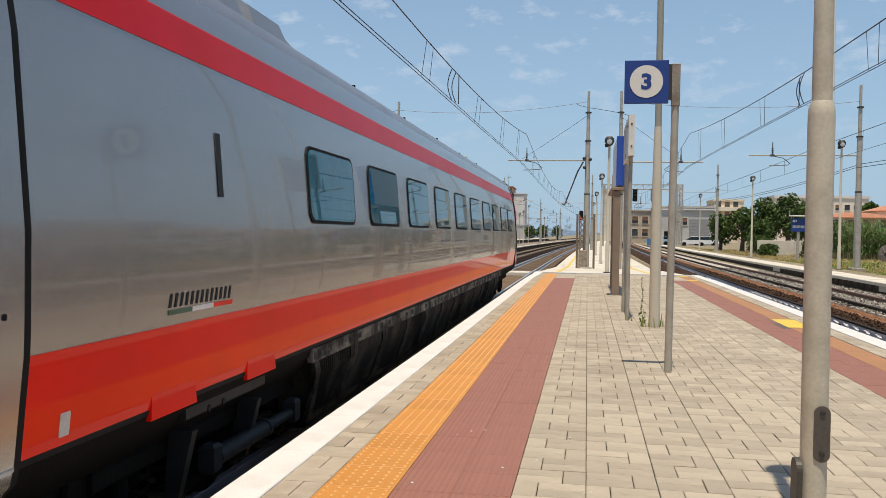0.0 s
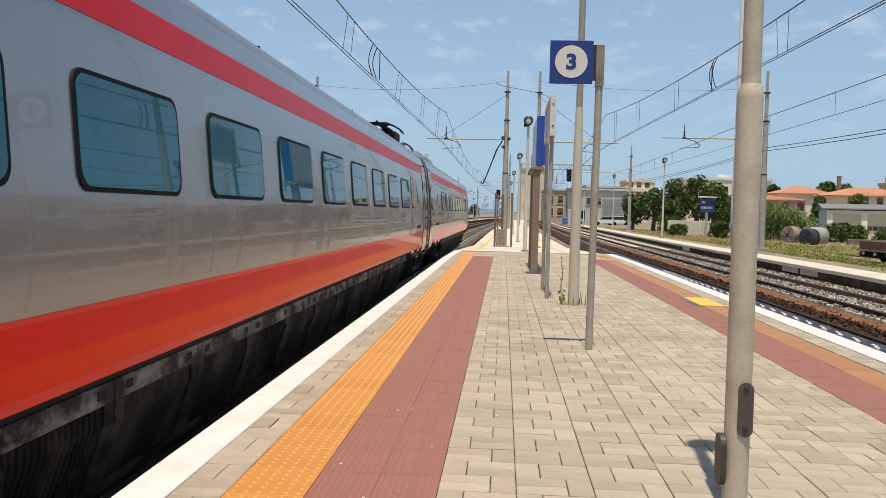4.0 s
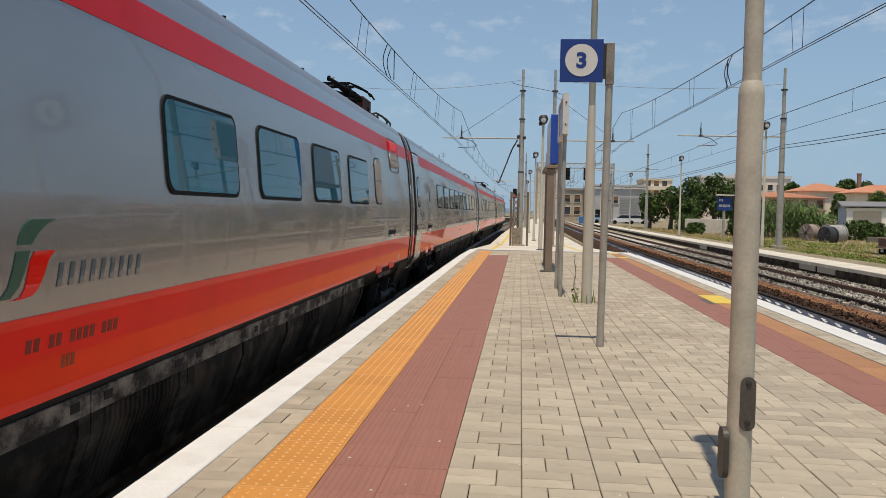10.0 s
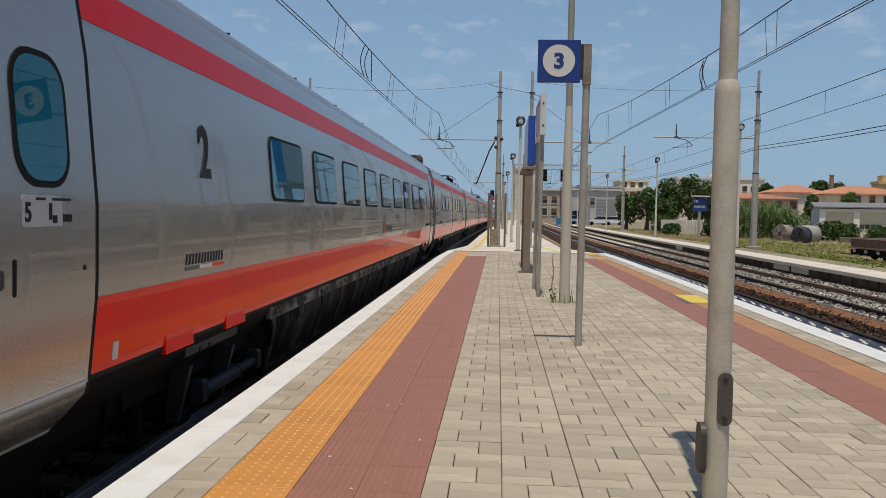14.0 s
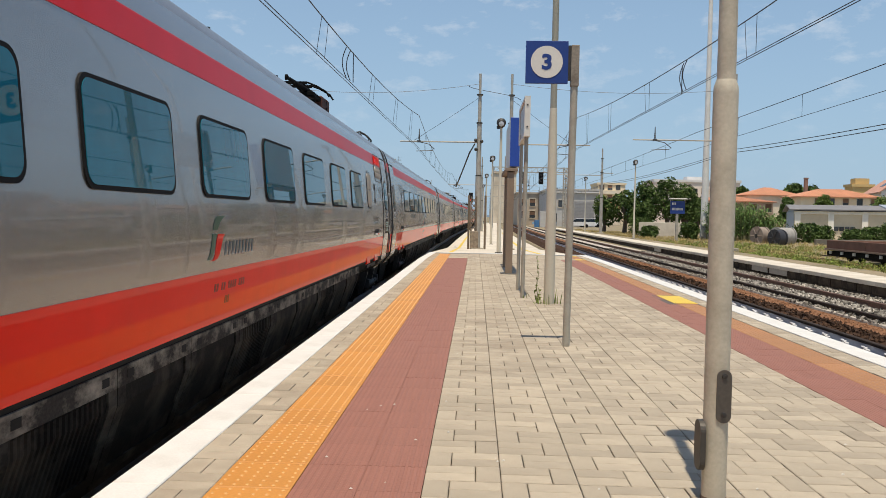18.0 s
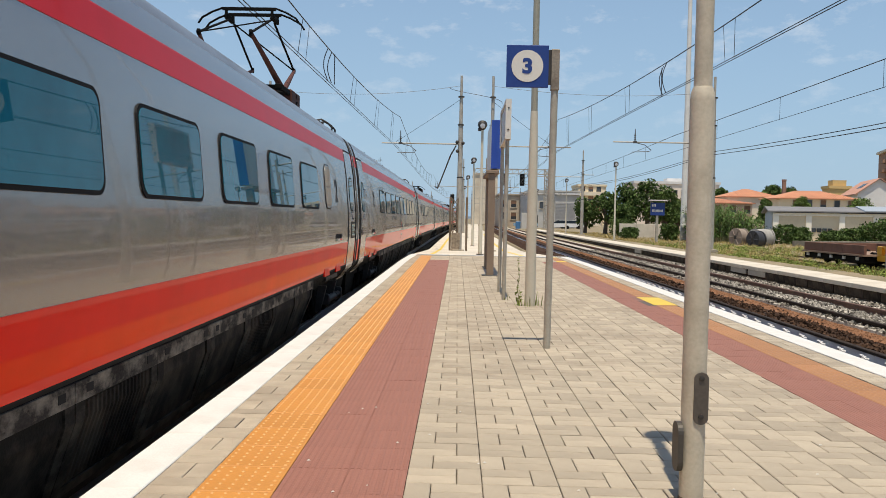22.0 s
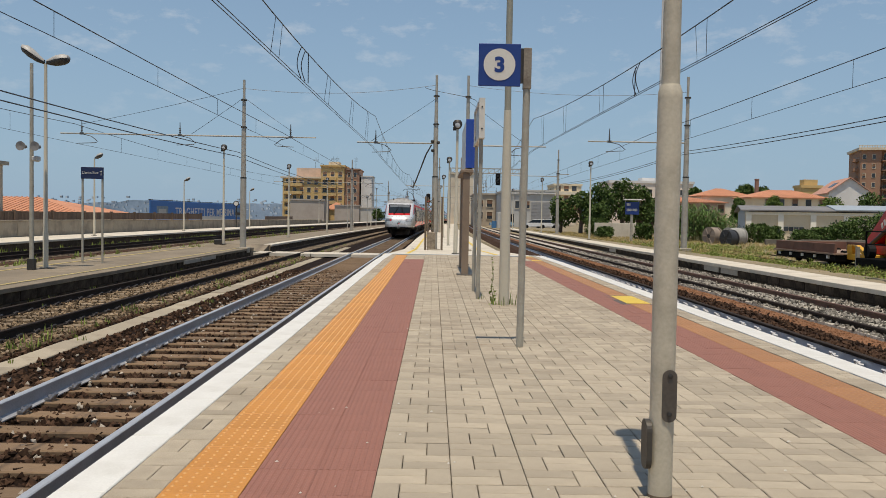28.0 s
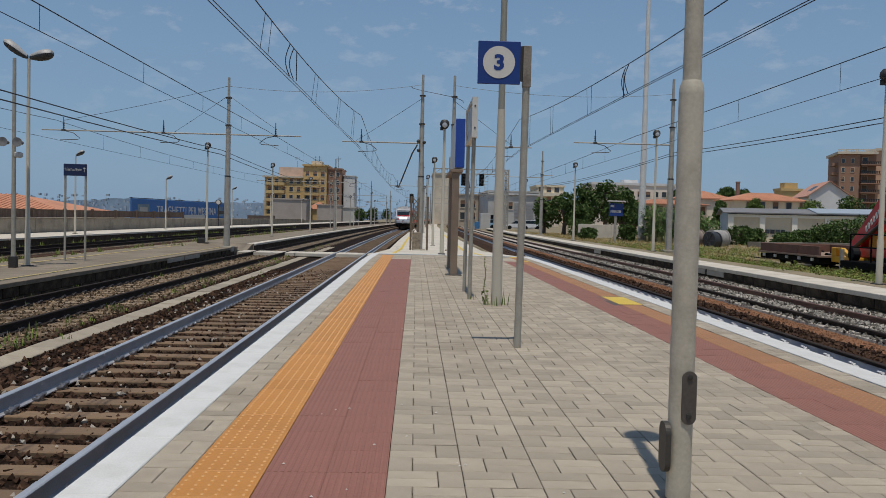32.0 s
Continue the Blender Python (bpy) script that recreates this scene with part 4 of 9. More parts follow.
def pantograph(parent, y, up):
    # a diamond: insulated base, thick lower arms, thin upper arms and a two-bar head
    base = Geo()
    for yy in (y - 0.55, y + 0.55):
        base.box(-0.62, 0.62, yy - 0.04, yy + 0.04, 3.76, 3.83)
        for x in (-0.55, 0.55):
            for j in range(5):
                base.lathe((x, yy, 3.44), [(0.035, 0.0), (0.09, 0.02 + 0.06 * j), (0.09, 0.035 + 0.06 * j), (0.035, 0.06 + 0.06 * j)], 10)
    for x in (-0.55, 0.55):
        base.box(x - 0.045, x + 0.045, y - 0.6, y + 0.6, 3.77, 3.85, bev=0.01)
    p = part("pantograph", base, BOGIE, parent, "raised black pantograph" if up else "folded black pantograph")
    part("drive_box", Geo().box(0.32, 0.62, y + 0.15, y + 0.85, 3.62, 3.88, bev=0.03), ARMRED, p, "rusty red drive box")
    top, mid, reach = (5.07, 4.40, 1.60) if up else (4.05, 3.92, 1.55)
    for q in (-1, 1):
        for x in (-1, 1):
            low = Geo().cyl((x * 0.50, y + q * 0.12, 3.86), (x * 0.37, y + q * reach, mid), 0.05, 0.028, 10)
            part("lower_arm", low, ARMRED if up else BOGIE, p, "rusty red lower arm" if up else "", smooth=True)
            arm = Geo().cyl((x * 0.37, y + q * reach, mid), (x * 0.33, y + q * 0.12, top - 0.16), 0.019, n=8)
            arm.lathe((x * 0.37, y + q * reach, mid), [(0.045, -0.02), (0.045, 0.02), (0.0, 0.03)], 10, axis="x")
            part("upper_arm", arm, BOGIE, p, smooth=True)
        part("cross_brace", Geo().cyl((0.37 * q, y + q * reach, mid), (-0.33 * q, y + q * 0.14, top - 0.17), 0.012, n=6), BOGIE, p)
    head = Geo()
    for dy, dz in ((-0.2, 0.0), (0.2, 0.0)):
        head.tube([(-0.80, y + dy, top - 0.24), (-0.74, y + dy, top - 0.15), (-0.58, y + dy, top - 0.06), (-0.42, y + dy, top), (0.42, y + dy, top), (0.58, y + dy, top - 0.06), (0.74, y + dy, top - 0.15), (0.80, y + dy, top - 0.24)], 0.017, 6)
        head.box(-0.42, 0.42, y + dy - 0.022, y + dy + 0.022, top - 0.035, top + 0.012)
    for x in (-0.36, 0.36):
        head.box(x - 0.03, x + 0.03, y - 0.2, y + 0.2, top - 0.16, top - 0.09)
        for dy in (-0.2, 0.2):
            head.box(x - 0.02, x + 0.02, y + dy - 0.02, y + dy + 0.02, top - 0.16, top - 0.02)
    part("pantograph_head", head, BOGIE, p)


CAB_END = 2.95       # from the tip to the seam behind the cab


def nose_surface():
    """x, y (distance from the tip) of the cab's skin at the angle a (degrees from straight ahead) and the height z."""
    prof = [(0.24, 0.75), (0.70, 0.50), (0.77, 0.12), (0.93, 0.02), (1.25, 0.0), (1.5, 0.03), (1.67, 0.10), (1.8, 0.21), (1.9, 0.32), (2.0, 0.45), (2.27, 0.74), (3.1, 1.92), (3.3, 2.17), (3.42, 2.38), (3.52, 2.62), (3.6, 2.88)]

    def d0(z):
        for (za, a), (zb, b) in zip(prof, prof[1:]):
            if z <= zb:
                u = max(0.0, (z - za) / (zb - za))
                return a + (b - a) * u
        return prof[-1][1]

    low = [(0.24, 0.82), (0.70, 0.95), (0.77, 1.26), (0.93, 1.38), (1.3, 1.40)]

    def wid(z):
        if z < 1.3:
            for (za, a), (zb, b) in zip(low, low[1:]):
                if z <= zb:
                    return a + (b - a) * max(0.0, (z - za) / (zb - za))
        return ramp(z, [(1.3, 1.40), (1.86, 1.40), (1.92, 1.395), (2.60, 1.335), (3.0, 1.27), (3.2, 1.215), (3.36, 1.13), (3.45, 1.02), (3.52, 0.88), (3.6, 0.5)])

    def at(a, z, lift=0.0):
        w, n = wid(z), 4.0 + 1.2 * max(0.0, min(1.0, (2.0 - z) / 0.4))
        dd, end = d0(z), CAB_END
        c, s = math.cos(radians(a)), math.sin(radians(a))
        x = w * (1 if s >= 0 else -1) * abs(s) ** (2 / n)
        y = end - (end - dd) * abs(c) ** (2 / n)
        x *= 1 - 0.15 * max(0.0, (end - y) / end) ** 1.6
        v = Vector((x * 0.6 * abs(s), -0.9 * (1 - abs(s) ** 3), 0.5 * max(0, min(1, (z - 1.6) * 3))))
        drop = ramp(z, [(2.0, 0.0), (2.27, 0.09), (3.1, 0.18), (3.6, 0.18)]) * max(0.0, min(1.0, 2.2 * (end - y)))
        return Vector((x, y, min(z, 3.1) + 0.78 * max(0.0, z - 3.1) - drop)) + (v.normalized() * lift if v.length > 0 else Vector((0, 0, 0)))

    return at


NOSE = nose_surface()


def ax(x, z):
    """The angle at which the cab's skin lies x metres from the middle."""
    lo, hi = 0.0, 90.0
    for _ in range(40):
        m = (lo + hi) / 2
        lo, hi = (m, hi) if NOSE(m, z).x < abs(x) else (lo, m)
    return (lo + hi) / 2 * (1 if x >= 0 else -1)


def ramp(z, pts):
    for (za, a), (zb, b) in zip(pts, pts[1:]):
        if z <= zb:
            return a + (b - a) * max(0.0, min(1.0, (z - za) / (zb - za)))
    return pts[-1][1]


def nose_patch(g, a_of, zs, lift, steps=14, depth=0.03):
    """A patch on the cab's skin: for each height z, the angles from a_of(z)[0] to a_of(z)[1]."""
    rows = []
    for z in zs:
        lo, hi = a_of(z)
        rows.append([NOSE(lo + (hi - lo) * k / steps, z, lift) for k in range(steps + 1)])
    n = steps + 1
    v = [p for r in rows for p in r]
    g.add(v, [(j * n + k, j * n + k + 1, (j + 1) * n + k + 1, (j + 1) * n + k) for j in range(len(rows) - 1) for k in range(steps)])
    return g


def angle_at(y_from_tip, z):
    """The side angle for a place along the cab's side; 2.5 is the seam behind the cab."""
    lo, hi = 0.0, 90.0
    for _ in range(40):
        m = (lo + hi) / 2
        lo, hi = (m, hi) if NOSE(m, z).y < CAB_END - (2.5 - y_from_tip) * 0.82 else (lo, m)
    return (lo + hi) / 2


def span(a, b, n):
    return [a + (b - a) * k / n for k in range(n + 1)]


def cab(parent):
    """The driving end, tip at y = 0 and the car towards +y."""
    zs = [0.24, 0.4, 0.55, 0.70, 0.725, 0.75, 0.77, 0.85, 0.93, 1.1, 1.25, 1.4, 1.5, 1.58, 1.67, 1.73, 1.8, 1.85, 1.9, 1.95, 2.0, 2.08, 2.16, 2.27, 2.5, 2.75, 3.0, 3.1, 3.2, 3.3, 3.36, 3.42, 3.47, 3.52, 3.56, 3.6]
    g = Geo()
    nose_patch(g, lambda z: (-90, 90), zs, 0.0, steps=88)
    for j in range(len(zs) - 1):
        for k in range(88):
            g.m[j * 88 + k] = 1 if zs[j] < 0.93 else (2 if zs[j] >= 3.3 else 0)
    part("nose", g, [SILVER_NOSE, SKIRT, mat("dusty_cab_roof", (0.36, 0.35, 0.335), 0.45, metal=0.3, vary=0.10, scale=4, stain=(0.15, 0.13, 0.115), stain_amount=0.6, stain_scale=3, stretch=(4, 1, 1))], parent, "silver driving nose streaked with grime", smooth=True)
    wide = lambda z, x0, x1: (lambda x: (ax(-x, z), ax(x, z)))(x0 + (x1 - x0) * (z - 2.0) / 1.15)  # noqa: E731
    red = Geo()
    nose_patch(red, lambda z: wide(z, 0.955, 1.0), span(2.0, 3.13, 16), 0.006, 26)
    part("windscreen_surround", red, NOSERED, parent, "red band round the windscreen", smooth=True)
    ws = Geo()
    nose_patch(ws, lambda z: wide(z, 0.915, 0.965), span(2.26, 3.11, 14), 0.014, 26)
    w = part("windscreen", ws, CABGLASS, parent, "dark curved windscreen", smooth=True)
    fr = Geo()
    for z in (2.255, 3.115):
        lo, hi = wide(z, 0.915, 0.965)
        fr.tube([NOSE(lo + (hi - lo) * k / 20, z, 0.018) for k in range(21)], 0.012 if z < 3 else 0.022, 5)
    for s in (0, 1):
        fr.tube([NOSE(wide(z, 0.915, 0.965)[s], z, 0.018) for z in span(2.255, 3.115, 8)], 0.012, 5)
    part("windscreen_frame", fr, BLACK, w)
    blind = Geo()
    nose_patch(blind, lambda z: wide(z, 0.83, 0.90), span(2.86, 3.09, 4), 0.0165, 20)
    part("sun_blind", blind, mat("sun_blind", (0.10, 0.105, 0.105), 0.4, coat=0.8), w)
    for s in (-1, 1):
        wp = Geo()
        wp.tube([NOSE(ax(s * 0.45, 2.12), 2.12, 0.03), NOSE(ax(s * 0.40, 2.25), 2.25, 0.08), NOSE(ax(s * 0.20, 2.70), 2.70, 0.06)], 0.016, 5)
        wp.tube([NOSE(ax(s * 0.38, 2.16), 2.16, 0.06), NOSE(ax(s * 0.30, 2.45), 2.45, 0.10), NOSE(ax(s * 0.20, 2.70), 2.70, 0.06)], 0.012, 5)
        wp.tube([NOSE(ax(s * 0.34, 2.34), 2.34, 0.05), NOSE(ax(s * 0.08, 2.95), 2.95, 0.05)], 0.018, 5)
        wp.lathe(NOSE(ax(s * 0.45, 2.12), 2.12, 0.02), [(0.05, -0.03), (0.05, 0.04), (0.0, 0.05)], 8)
        part("wiper", wp, BLACK, parent)
        rim = Geo()
        nose_patch(rim, lambda z: sorted((ax(s * 0.605, z), ax(s * 1.145, z))), span(1.445, 1.685, 5), 0.006, 12)
        part("lamp_rim", rim, mat("lamp_rim_grey", (0.16, 0.16, 0.16), 0.5), parent, smooth=True)
        lc = Geo()
        nose_patch(lc, lambda z: sorted((ax(s * 0.62, z), ax(s * 1.13, z))), span(1.46, 1.67, 5), 0.011, 12)
        lamp = part("headlamp", lc, LAMPGLASS if s > 0 else mat("dark_lamp_glass", (0.14, 0.145, 0.15), 0.12, coat=0.8), parent, "flush lamp cluster", smooth=True)
        rl = Geo()
        nose_patch(rl, lambda z: sorted((ax(s * 0.64, z), ax(s * 0.78, z))), span(1.48, 1.65, 3), 0.016, 5)
        part("tail_lamp", rl, REDLAMP if s < 0 else mat("unlit_red_lens", (0.34, 0.30, 0.30), 0.2, coat=0.8), lamp, "red tail lamp" if s < 0 else "unlit pinkish lens")
        seams = [Geo() for _ in range(4)]
        seams[0].tube([NOSE(ax(s * 0.56, z), z, 0.003) for z in span(0.82, 1.64, 8)] + [NOSE(ax(s * x, 1.70), 1.70, 0.003) for x in (0.5, 0.25, 0.0)], 0.006, 4)
        seams[1].tube([NOSE(ax(s * (0.56 + 0.59 * k / 10), 1.14), 1.14, 0.003) for k in range(11)], 0.006, 4)
        seams[2].tube([NOSE(s * 66, z, 0.003) for z in span(0.80, 1.60, 8)] + [NOSE(s * (62 - 6 * k), 1.68 + 0.05 * min(k, 3), 0.003) for k in range(6)] + [NOSE(s * a_, 1.84, 0.003) for a_ in (25, 12, 0)], 0.006, 4)
        line_pts = []
        for z in span(0.95, 3.36, 24):
            back = ramp(z, ((0.95, 0.82), (1.40, 0.90), (1.80, 1.03), (2.44, 1.21), (2.9, 1.50), (3.2, 1.80), (3.36, 2.05))) + CAB_END - 1.30
            if back < CAB_END - 0.01:
                lo_, hi_ = 45.0, 90.0
                for _ in range(30):
                    m_ = (lo_ + hi_) / 2
                    lo_, hi_ = (m_, hi_) if NOSE(m_, z).y < back else (lo_, m_)
                line_pts.append(NOSE(s * lo_, z, 0.006))
            else:
                line_pts.append(Vector((s * (half(z) + 0.008), back, z)))
        seams[3].tube(line_pts, 0.008, 4)
        for seam in seams:
            part("panel_seam", seam, BLACK, parent)
        # side window of the cab with its red field: front and rear limits as angles
        for nm, material, lift, front, rear in (
                ("cab_red_field", NOSERED, 0.006, ((2.05, 67.0), (2.09, 65.2), (2.15, 64.4), (2.32, 63.8), (2.60, 64.0), (2.80, 66.3), (2.92, 69.0), (3.02, 73.5), (3.08, 78.5), (3.11, 82.5)),
                 ((2.05, 68.0), (2.24, 80.0), (2.36, 90.0), (3.0, 90.0), (3.06, 87.5), (3.11, 83.5))),
                ("cab_window", CABGLASS, 0.013, ((2.17, 72.5), (2.22, 70.3), (2.30, 69.4), (2.60, 68.6), (2.80, 70.4), (2.92, 73.4), (3.0, 77.0), (3.04, 81.0)),
                 ((2.17, 73.5), (2.42, 88.5), (2.9, 88.7), (3.0, 87.8), (3.04, 83.0)))):
            pg = Geo()
            zs_ = sorted({*span(front[0][0], front[-1][0], 18), *[z for z, _ in front], *[z for z, _ in rear]})
            nose_patch(pg, lambda z: sorted((s * ramp(z, front), s * max(ramp(z, front) + 0.2, ramp(z, rear)))), zs_, lift, 12)
            part(nm, pg, material, parent, smooth=True)
        bar = Geo()
        bar.tube([NOSE(s * (85.5 - 7.0 * (z - 2.38) / 0.62), z, 0.014) for z in span(2.36, 3.0, 8)], 0.02, 5)
        part("window_bar", bar, NOSERED, parent)
        # the coloured sweep that runs out on the nose
        for nm, material, f0, f1, z1 in (("sweep_red", TRED, 4.25, 99.0, 1.30), ("sweep_white", TWHITE, 3.41, 4.25, 1.39), ("sweep_green", TGREEN, 2.87, 3.41, 1.475)):
            pg = Geo()
            nose_patch(pg, lambda z: sorted((s * angle_at(min(2.47, 0.92 + (z - 0.935) * f0), z), s * angle_at(min(2.488, 0.93 + (z - 0.935) * f1), z))), span(0.935, z1, 13), 0.005, 6)
            part(nm, pg, material, parent, smooth=True)
    # the operator's mark: plain green and red strokes
    for nm, material, strokes in (
            ("green_emblem_nose", mat("emblem_green", (0.0, 0.13, 0.10), 0.35), ((((1.35, -0.10), (1.42, -0.055)), ((1.35, 0.135), (1.42, 0.19))), (((1.20, -0.18), (1.325, -0.12)), ((1.20, -0.087), (1.325, -0.035))))),
            ("red_emblem_nose", mat("emblem_red", (0.62, 0.03, 0.03), 0.35), ((((1.185, -0.20), (1.205, -0.09), (1.23, -0.055), (1.27, -0.035), (1.325, -0.005)), ((1.185, -0.03), (1.205, 0.02), (1.24, 0.065), (1.27, 0.085), (1.325, 0.12))),))):
        em = Geo()
        for lo_pts, hi_pts in strokes:
            nose_patch(em, lambda z: (ax(ramp(z, lo_pts), z), ax(ramp(z, hi_pts), z)), span(lo_pts[0][0], lo_pts[-1][0], 6), 0.008, 6)
        part(nm, em, material, parent)
    for k in range(3):
        em = Geo()
        nose_patch(em, lambda z: (ax(-0.10 + 0.07 * k, z), ax(-0.05 + 0.07 * k, z)), [0.83, 0.87, 0.91], 0.014, 3)
        part("number_bar", em, PALEBOX, parent, "pale unit-number bar")
    g = Geo()
    nose_patch(g, lambda z: (-66, 66), span(0.775, 0.935, 4), 0.008, 30)
    part("bumper_band", g, SKIRT, parent, "black band below the nose", smooth=True)
    g = Geo().lathe(NOSE(0, 1.04, 0.01), [(0.035, -0.02), (0.035, 0.0), (0.0, 0.012)], 10, axis="y")
    part("camera_eye", g, DARKMETAL, parent)
    g = Geo()
    g.lathe((0.1, 3.5, 3.47), [(0.58, 0.0), (0.54, 0.09), (0.44, 0.13), (0.0, 0.14)], 24)
    part("roof_dome", g, mat("dusty_cab_roof", (0.4, 0.385, 0.36)), parent, smooth=True)
    g = Geo().lathe((-0.62, 2.75, 3.24), [(0.05, 0), (0.04, 0.14), (0.055, 0.15), (0.05, 0.28), (0, 0.30)], 8)
    part("horn", g, BOGIE, parent)


def car(index, first=False, last=False):
    """One car, its middle at y = 0; the driving ends reach further out."""
    grade = "1" if index <= 3 else "2"
    label = f"silver high-speed rail car with red bands, class {grade}"
    if first or last:
        label = "silver driving rail car with red bands and sloping nose"
    if index == 4:
        label = "silver restaurant rail car with red bands and a middle door"
    t = thing("train_car", (0, 0, 0), label, "train car", group="cars of the train")
    half_len = CAR / 2
    y0, y1 = -half_len + 0.05, half_len - 0.27
    if last:
        y0 = half_len - 23.4
    if first:
        y1 = -half_len + 23.6
    part("body", body_geo(y0, y1), [SILVER, GREYROOF, BOGIE], t, smooth=True)
    a, b = -half_len, half_len          # the two junctions
    windows = [(4.9 if index in (3, 5, 8) else W0) + 1.84 * k for k in range(9)]
    if index == 4:
        windows = [3.94, 5.79, 7.64, 13.2, 15.0, 16.8, 18.6]
    if first:
        windows = [4.8 + 1.84 * k for k in range(10)]
    if last:
        windows = [CAR - 20.64 + 1.83 * k for k in range(9)]
    for s in (1, -1):
        for w in windows:
            f = part("window_frame", WINDOW[s][0], None, t)
            f.location.y = a + w - 0.02
            p = part("window_pane", WINDOW[s][1], None, f)
        doors = [] if last else [(a + 0.53, False)]
        doors += [] if first else [(b - 1.50, True)]
        if index == 4:
            doors = [(a + 10.45, False)]
        for k, (dy, rear) in enumerate(doors):
            d = None
            for nm, me in DOOR[s, rear]:
                o = part(nm, me, None, t if d is None or nm == "door_leaf" else d)
                if nm == "door_seal":
                    o.location.y = dy
                elif nm == "door_leaf":
                    o.location.y = dy
                    d = o
            if index != 4:
                digit(d, index, (0.355 if rear else 0.25) + (0.0 if s > 0 else 0.05), 1.775, 1.86, s, "coach_numeral", 0.0135, "coach numeral on the sticker")
            if k == len(doors) - 1 and not first and index != 4:
                for nm, me in DISPLAY[s]:
                    o = part(nm, me, None, d)
                    o.location.y = 0.33
        ends = ([] if last else [(a, 1)]) + ([] if first else [(b, -1)])
        for ye, dr in ends:
            part("edge_seal", band(*((ye - 0.48, ye - 0.405) if dr < 0 else (ye + 0.30, ye + 0.40)), 0.75, 3.30, 0.012, s), BLACK, t)
        # lower red band: between the doors and on the end strips
        lo = a + (1.478 if not last else (CAR - 23.35))
        hi = b - (1.547 if not first else 1.15)
        if index == 4:
            hi = b - 0.485
        if index == 4:
            lo = a + 0.25
        if last:
            # the band sweeps up past the cab door and tapers down the nose
            pts_top = [(lo - 0.04, 1.30), (lo + 0.4, 1.44), (lo + 0.85, 1.52), (lo + 1.3, 1.57), (lo + 1.8, 1.58), (lo + 2.4, 1.53), (lo + 3.1, 1.44), (lo + 4.2, 1.385)]
            rings = [[(s * (half(z) + d_), ya, z) for d_, z in ((-0.02, 0.985), (0.005, 0.985), (0.005, min(1.385, za - 0.002)), (0.005, za), (-0.02, za), (-0.02, min(1.385, za - 0.002)))] for ya, za in pts_top]
            part("red_sweep", Geo().loft(rings), TRED, t, "red band sweeping down to the nose")
            for nm, m_, z_lo, z_hi in (("white_sweep", TWHITE, 0.0, 0.09), ("green_sweep", TGREEN, 0.09, 0.175)):
                rings = []
                for ya, za in pts_top[:7]:
                    f_ = max(0.0, min(1.0, 1.9 - 2.0 * (ya - lo) / 3.9))
                    lo_z, hi_z = za + z_lo * f_, za + z_hi * f_ + 0.002
                    rings.append([(s * (half(z) + d_), ya, z) for d_, z in ((-0.02, lo_z), (0.006, lo_z), (0.006, hi_z), (-0.02, hi_z))])
                part(nm, Geo().loft(rings), m_, t)
            lo += 4.2
        part("red_band", band(lo, hi, 0.985, 1.385, 0.004, s), TRED, t, "red lower band")
        lower = Geo()
        side_plate(lower, [(lo, 0.955), (hi, 0.955), (hi, 0.984), (lo, 0.984)], 0.003, s=s)
        part("sill", lower, BLACK, t)
        for ye, dr in ends:
            if index == 4 and dr > 0:
                continue
            for off in (((-0.40, -0.272), (-0.572, -0.485)) if dr < 0 else ((0.052, 0.298), (0.402, 0.498))):
                if index == 4 and off[0] < -0.5:
                    continue
                for z0, z1, m_ in ((0.985, 1.385, TRED), (2.80, 3.01, TPINK)):
                    part("red_end_strip", band(ye + off[0], ye + off[1], z0, z1, 0.004, s), m_, t)
        lo2 = a + (1.478 if not last else CAR - 21.65)
        part("upper_band", band(lo2 if index != 4 else a + 0.25, hi, 2.80, 3.01, 0.004, s), TPINK, t, "red upper band")
        if last:
            g = Geo()
            yb = a + CAR - 23.4
            side_plate(g, [(yb + 0.01, 2.36), (yb + 1.19, 2.60), (yb + 0.01, 2.60)], 0.005, s=s)
            side_plate(g, [(yb + 0.01, 2.60), (yb + 1.19, 2.60), (yb + 1.95, 2.80), (yb + 0.01, 2.80)], 0.005, s=s)
            band(yb + 0.01, yb + 1.95, 2.80, 3.01, 0.005, s, g=g)
            part("red_cab_field", g, TRED, t)
            dy = a + 1.90
            g = Geo()
            side_sheet(g, dy + 0.09, dy + 0.67, 1.25, 2.88, 0.07, 0.0035, s)
            leaf = part("cab_door", g, SILVER, t, "narrow driver's door")
            for ya, yb2, z0, z1, rr in ((dy, dy + 0.76, 1.20, 2.94, 0.05), (dy + 0.09, dy + 0.67, 1.25, 2.88, 0.10)):
                out = rounded(ya, yb2, z0, z1, rr)
                dense = []
                for (pa, qa), (pb, qb) in zip(out, out[1:] + out[:1]):
                    dense += [(pa + (pb - pa) * k_ / 8, qa + (qb - qa) * k_ / 8) for k_ in range(8)] if abs(qb - qa) > 0.5 else [(pa, qa)]
                g = Geo()
                g.tube([(s * (half(z_) + 0.006), y_, z_) for y_, z_ in dense + dense[:1]], 0.009, 4)
                part("door_seal", g, BLACK, leaf)
            g = Geo()
            for yy in (dy + 0.0, dy + 0.76):
                g.tube([(s * (half(z) + 0.022), yy, z) for z in (1.24, 1.5, 1.9, 2.2, 2.42)], 0.010, 6)
            part("grab_rail", g, DARKMETAL, leaf)
        # numerals, name bars and flag bars
        marks = ([] if last else [a + (3.17 if first else 3.20 if index == 8 else 3.03)]) + ([] if first else [b - 3.02])
        for k, yy in enumerate(marks):
            if index != 4:
                digit(t, grade, yy if s > 0 else yy + 0.3, 2.06, 2.42, s)
